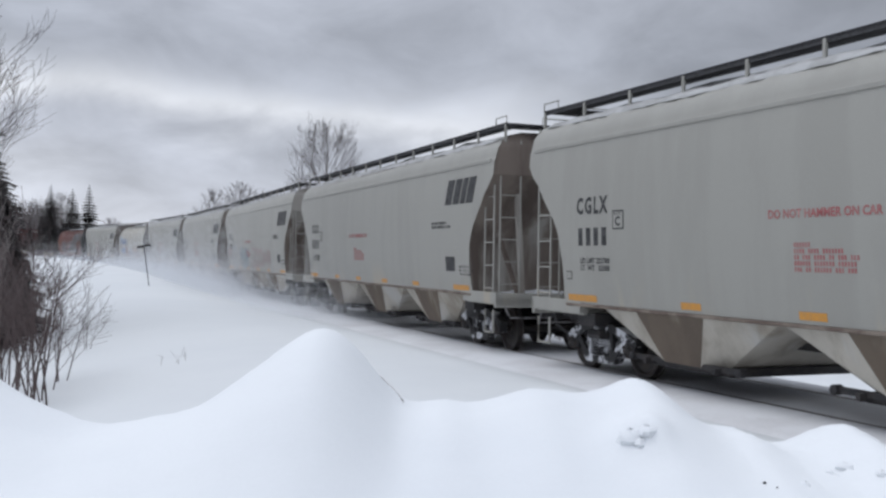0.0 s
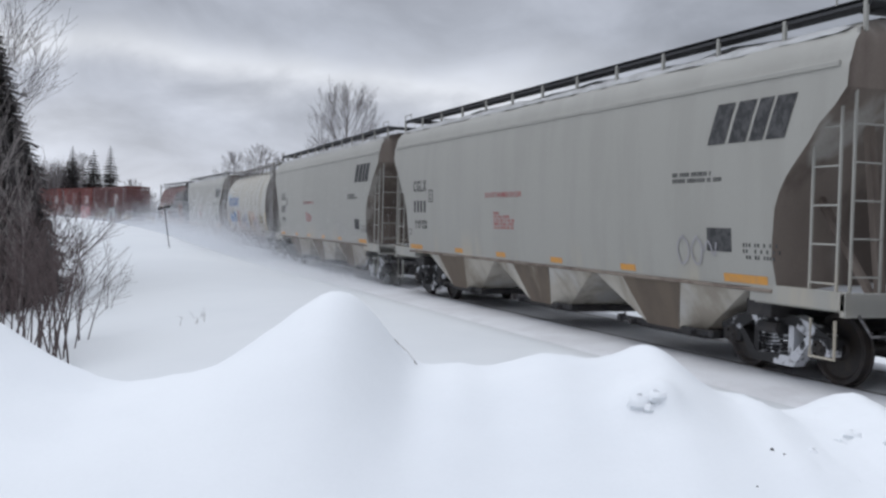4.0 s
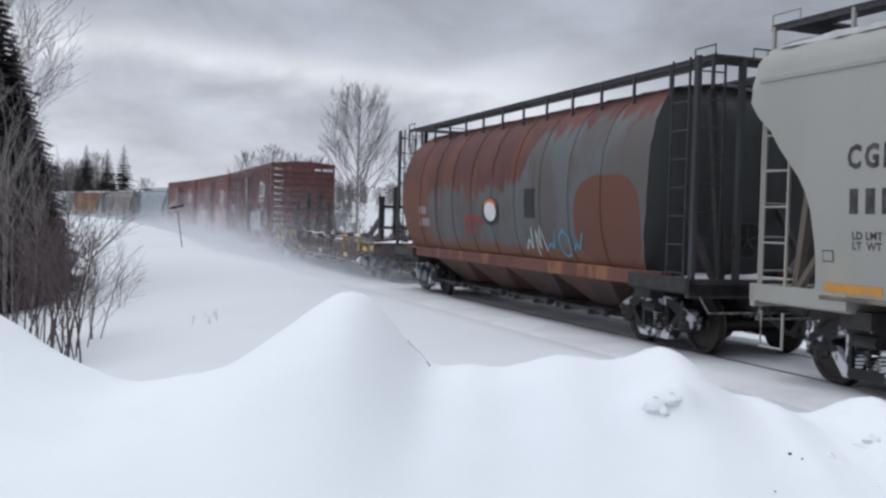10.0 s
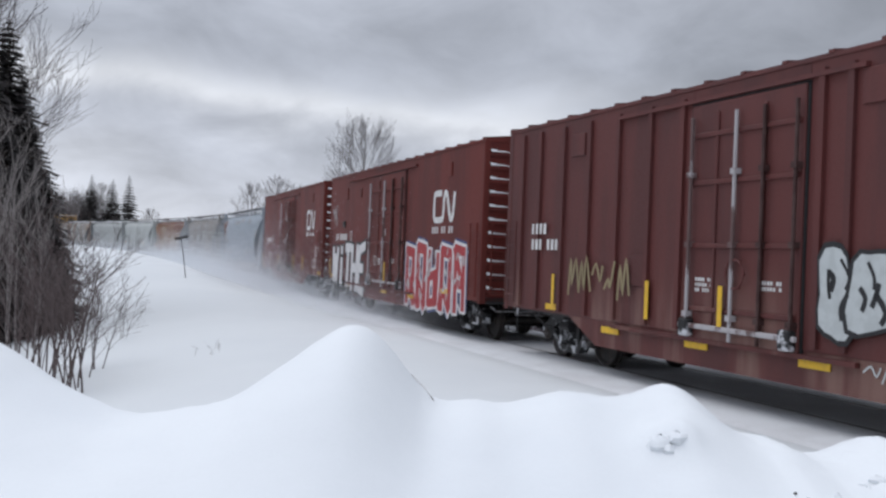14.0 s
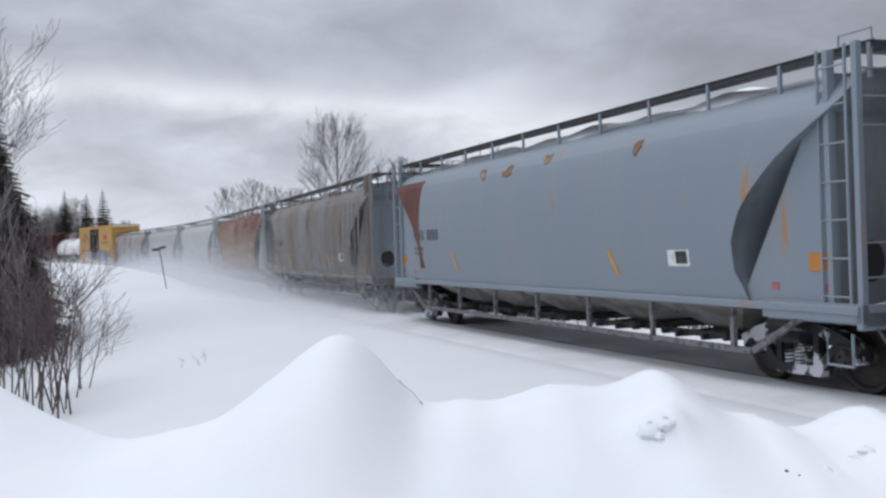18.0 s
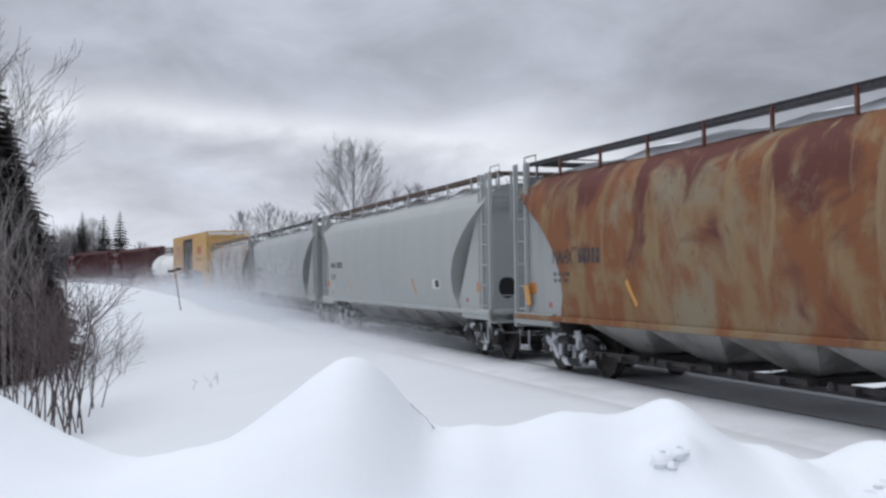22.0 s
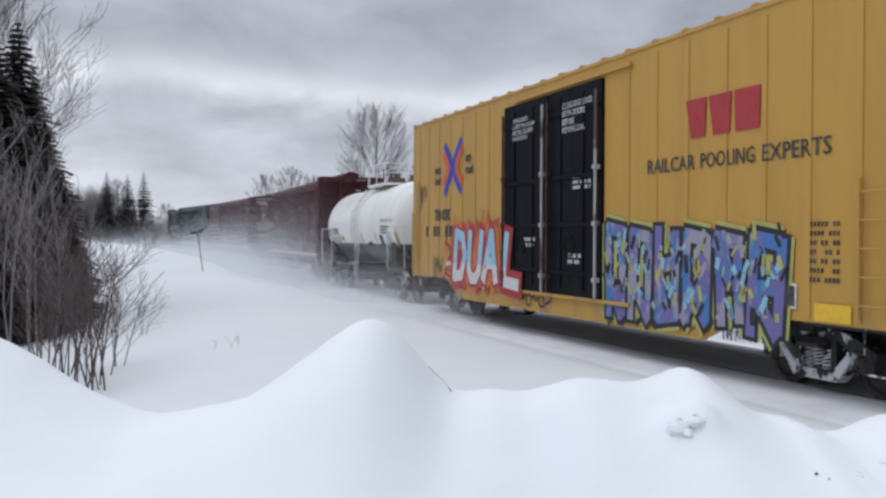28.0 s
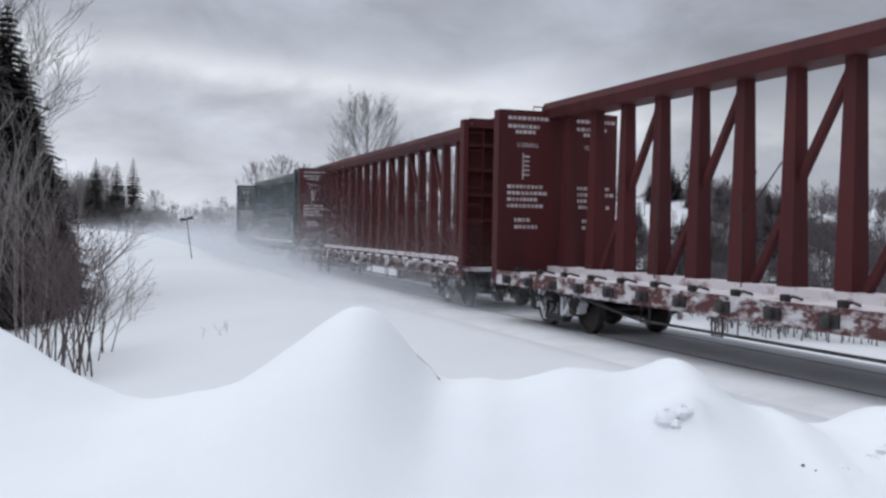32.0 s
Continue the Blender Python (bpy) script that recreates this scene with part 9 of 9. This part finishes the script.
for x in (-3.4, -1.6, 0.2):
    part("window", Geo().box(x - 0.45, x + 0.45, -3.05, -2.98, 0.4, 1.5), DARK_GLASS, house)

# ---- small things ----
post = thing("marker_post", "thin leaning steel post with two dark plates", "sign post")
x, y = spot(-15.98, 45.6)
z = float(height(x, y)[0])
post.matrix_basis = pose(x, y, z, 0, -8, 10)
part("stake", Geo().tube([(0, 0, -0.4), (0, 0, 1.75)], 0.019, 7), STEEL_DARK, post)
part("sign_plate", Geo().box(-0.28, -0.02, -0.05, -0.03, 1.67, 1.78, 0.008), STEEL_DARK, post)
part("sign_plate", Geo().box(0.02, 0.28, 0.03, 0.05, 1.71, 1.82, 0.008), STEEL_DARK, post)

twig = thing("twig", "thin dry weed stalk lying on the snow", "twig")
twig.matrix_basis = pose(-0.26, 4.96, float(height(-0.26, 4.96)[0]) + 0.015)
part("stalk", Geo().tube([(-0.04, 0, 0.06), (-0.01, 0, 0.03), (0.03, -0.02, 0.0), (0.06, -0.02, -0.04)], 0.0019, 5, 0.001), PALE_BARK, twig)
part("seed_head", Geo().tube([(0.06, -0.02, -0.04), (0.075, -0.02, -0.06)], 0.003, 5), PALE_BARK, twig)

for i in range(9):
    az, dist = rnd.uniform(-15.5, -13.5), rnd.uniform(19.5, 21.5)
    x, y = spot(az, dist)
    z = float(height(x, y)[0])
    st = thing("grass_stalk", "dry grass stalk poking through the snow", "grass stalk", "dry stalks in the field")
    st.matrix_basis = pose(x, y, z - 0.02, 0, rnd.uniform(-50, 50), rnd.uniform(0, 360))
    part("stem", Geo().tube([(0, 0, 0), (0.02, 0.01, 0.12), (0.06, 0.02, rnd.uniform(0.14, 0.22))], 0.0045, 4, 0.002), PALE_BARK, st)


def clod(r, size):
    g = Geo()
    n, m = 10, 8
    rings = []
    for j in range(m + 1):
        t = math.pi * j / m
        rings.append([(size * math.sin(t) * math.cos(2 * math.pi * k / n) * r.uniform(0.75, 1.2) + 0.001, size * math.sin(t) * math.sin(2 * math.pi * k / n) * r.uniform(0.75, 1.2), size * 0.75 * math.cos(t) * r.uniform(0.7, 1.2)) for k in range(n)])
    return g.loft(rings)


def lay(name, x, y, size, mat, label, cat, group, sink=1.0):
    ob = tagged(new(name, clod(random.Random(int(x * 97 + y * 13)), size).mesh(name, mat, True)), label, cat, group)
    ob.matrix_basis = pose(x, y, float(height(x, y)[0]) + size * (0.5 - sink), 0, 0, x * 300)


for x, y, sz in ((0.83, 4.50, 0.060), (0.90, 4.48, 0.050), (0.865, 4.455, 0.036), (1.72, 4.5, 0.055), (1.80, 4.55, 0.045), (1.9, 4.4, 0.036), (2.02, 4.6, 0.045), (1.55, 4.35, 0.028)):
    lay("snow_clod", x, y, sz, SNOW_GROUND, "broken lump of ploughed snow on the bank", "snow lump", "ploughed snow lumps")
for x, y, sz in ((1.22, 4.02, 0.004), (1.50, 3.95, 0.003), (1.36, 4.3, 0.008), (1.40, 4.26, 0.006), (1.66, 4.12, 0.007), (1.58, 3.9, 0.005), (1.83, 4.2, 0.006)):
    lay("pebble", x, y, sz, STEEL_DARK, "dark pebble stuck in the ploughed snow", "stone", "stones in the snow", 0.2)

# ---- powder snow dragged along by the train ----
FLAKE = material("snow_powder", (0.85, 0.87, 0.90), 0.9, grain_amount=0.0, bump=0, spec=0.05)


def powder_mesh(seed, n, length, size, lift, reach):
    r = np.random.RandomState(seed)
    x = r.uniform(-length / 2, length / 2, n)
    low = r.rand(n) < 0.35
    side = np.where(low, r.uniform(1.5, 2.0 + 3.0 * reach, n), np.where(r.rand(n) < 0.7, r.normal(1.9, reach, n), r.uniform(-1.6, 1.6, n)))
    z = r.exponential(lift, n) * np.where(low, 0.5, 0.7 + 0.5 * np.sin(x * 0.9 + 1.3) ** 2) - 0.02
    z = z + np.where(side > 2.6, np.minimum(0.45 * (side - 2.6), 1.1) * reach / 1.7, 0)
    keep = (z < 5.0)
    x, side, z = x[keep], side[keep], z[keep]
    m = len(x)
    c = np.stack([x, side, z], -1)[:, None, :]
    d = r.normal(0, size, (m, 3, 3))
    v = (c + d).reshape(-1, 3)
    me_ = bpy.data.meshes.new("blown_snow")
    me_.from_pydata(v.tolist(), [], np.arange(3 * m).reshape(-1, 3).tolist())
    me_.materials.append(FLAKE)
    return me_


# the powder hangs over the track and drifts slowly after the train
POWDER = [powder_mesh(8, 380000, 18.0, 0.0037, 0.60, 0.9), powder_mesh(7, 420000, 18.0, 0.0070, 1.10, 1.0), powder_mesh(4, 180000, 18.0, 0.0118, 1.05, 1.1), powder_mesh(5, 70000, 18.0, 0.0125, 0.85, 1.2), powder_mesh(6, 50000, 18.0, 0.0110, 0.9, 1.3)]
DRIFT = {}
for i in range(15):
    s = 21 + 17.6 * i
    zone = sum(s > q for q in (30, 50, 85, 112))
    ob = tagged(new("blown_snow", POWDER[zone]), "powder snow whirled up along the moving train", "blowing snow", "blowing snow", "stuff")
    DRIFT[ob] = s

# ---- motion: the train rolls past, slowing a little; wheels turn with it ----
SPEED, ACCEL = 11.551, -0.0203


def gone(t):
    return SPEED * (t - 13) + ACCEL * (t - 13) ** 2 / 2


def car_pose(s, h):
    xa, ya, _ = track_at(s + h)
    xb, yb, _ = track_at(s - h)
    za, zb = float(rise(s + h)), float(rise(s - h))
    return pose((xa + xb) / 2, (ya + yb) / 2, (za + zb) / 2, 0, -math.degrees(math.atan2(za - zb, 2 * h)), math.degrees(math.atan2(ya - yb, xa - xb)))


def motions():
    times = [0.5 * k for k in range(65)]
    for thing_, (s, h) in CAR_S.items():
        walk(thing_, [(t, car_pose(s - gone(t), h)) for t in times])
    for snow, s in DRIFT.items():
        walk(snow, [(t, car_pose(s - 0.2 * t, 4.0)) for t in times])
    # one turning action for the leading and one for the trailing wheelset of every truck
    frames = [k / FPS for k in range(FPS * 32 + 1)]
    for sx, wheels in SPINNING.items():
        first = wheels[0]
        walk(first, [(t, pose(sx * 0.89, 0, WR, 0, -math.degrees(gone(t) / WR) % 360, 0)) for t in frames])
        act, slot = first.animation_data.action, first.animation_data.action_slot
        for w in wheels[1:]:
            w.rotation_mode = "QUATERNION"
            ad = w.animation_data_create()
            ad.action, ad.action_slot = act, slot


motions()
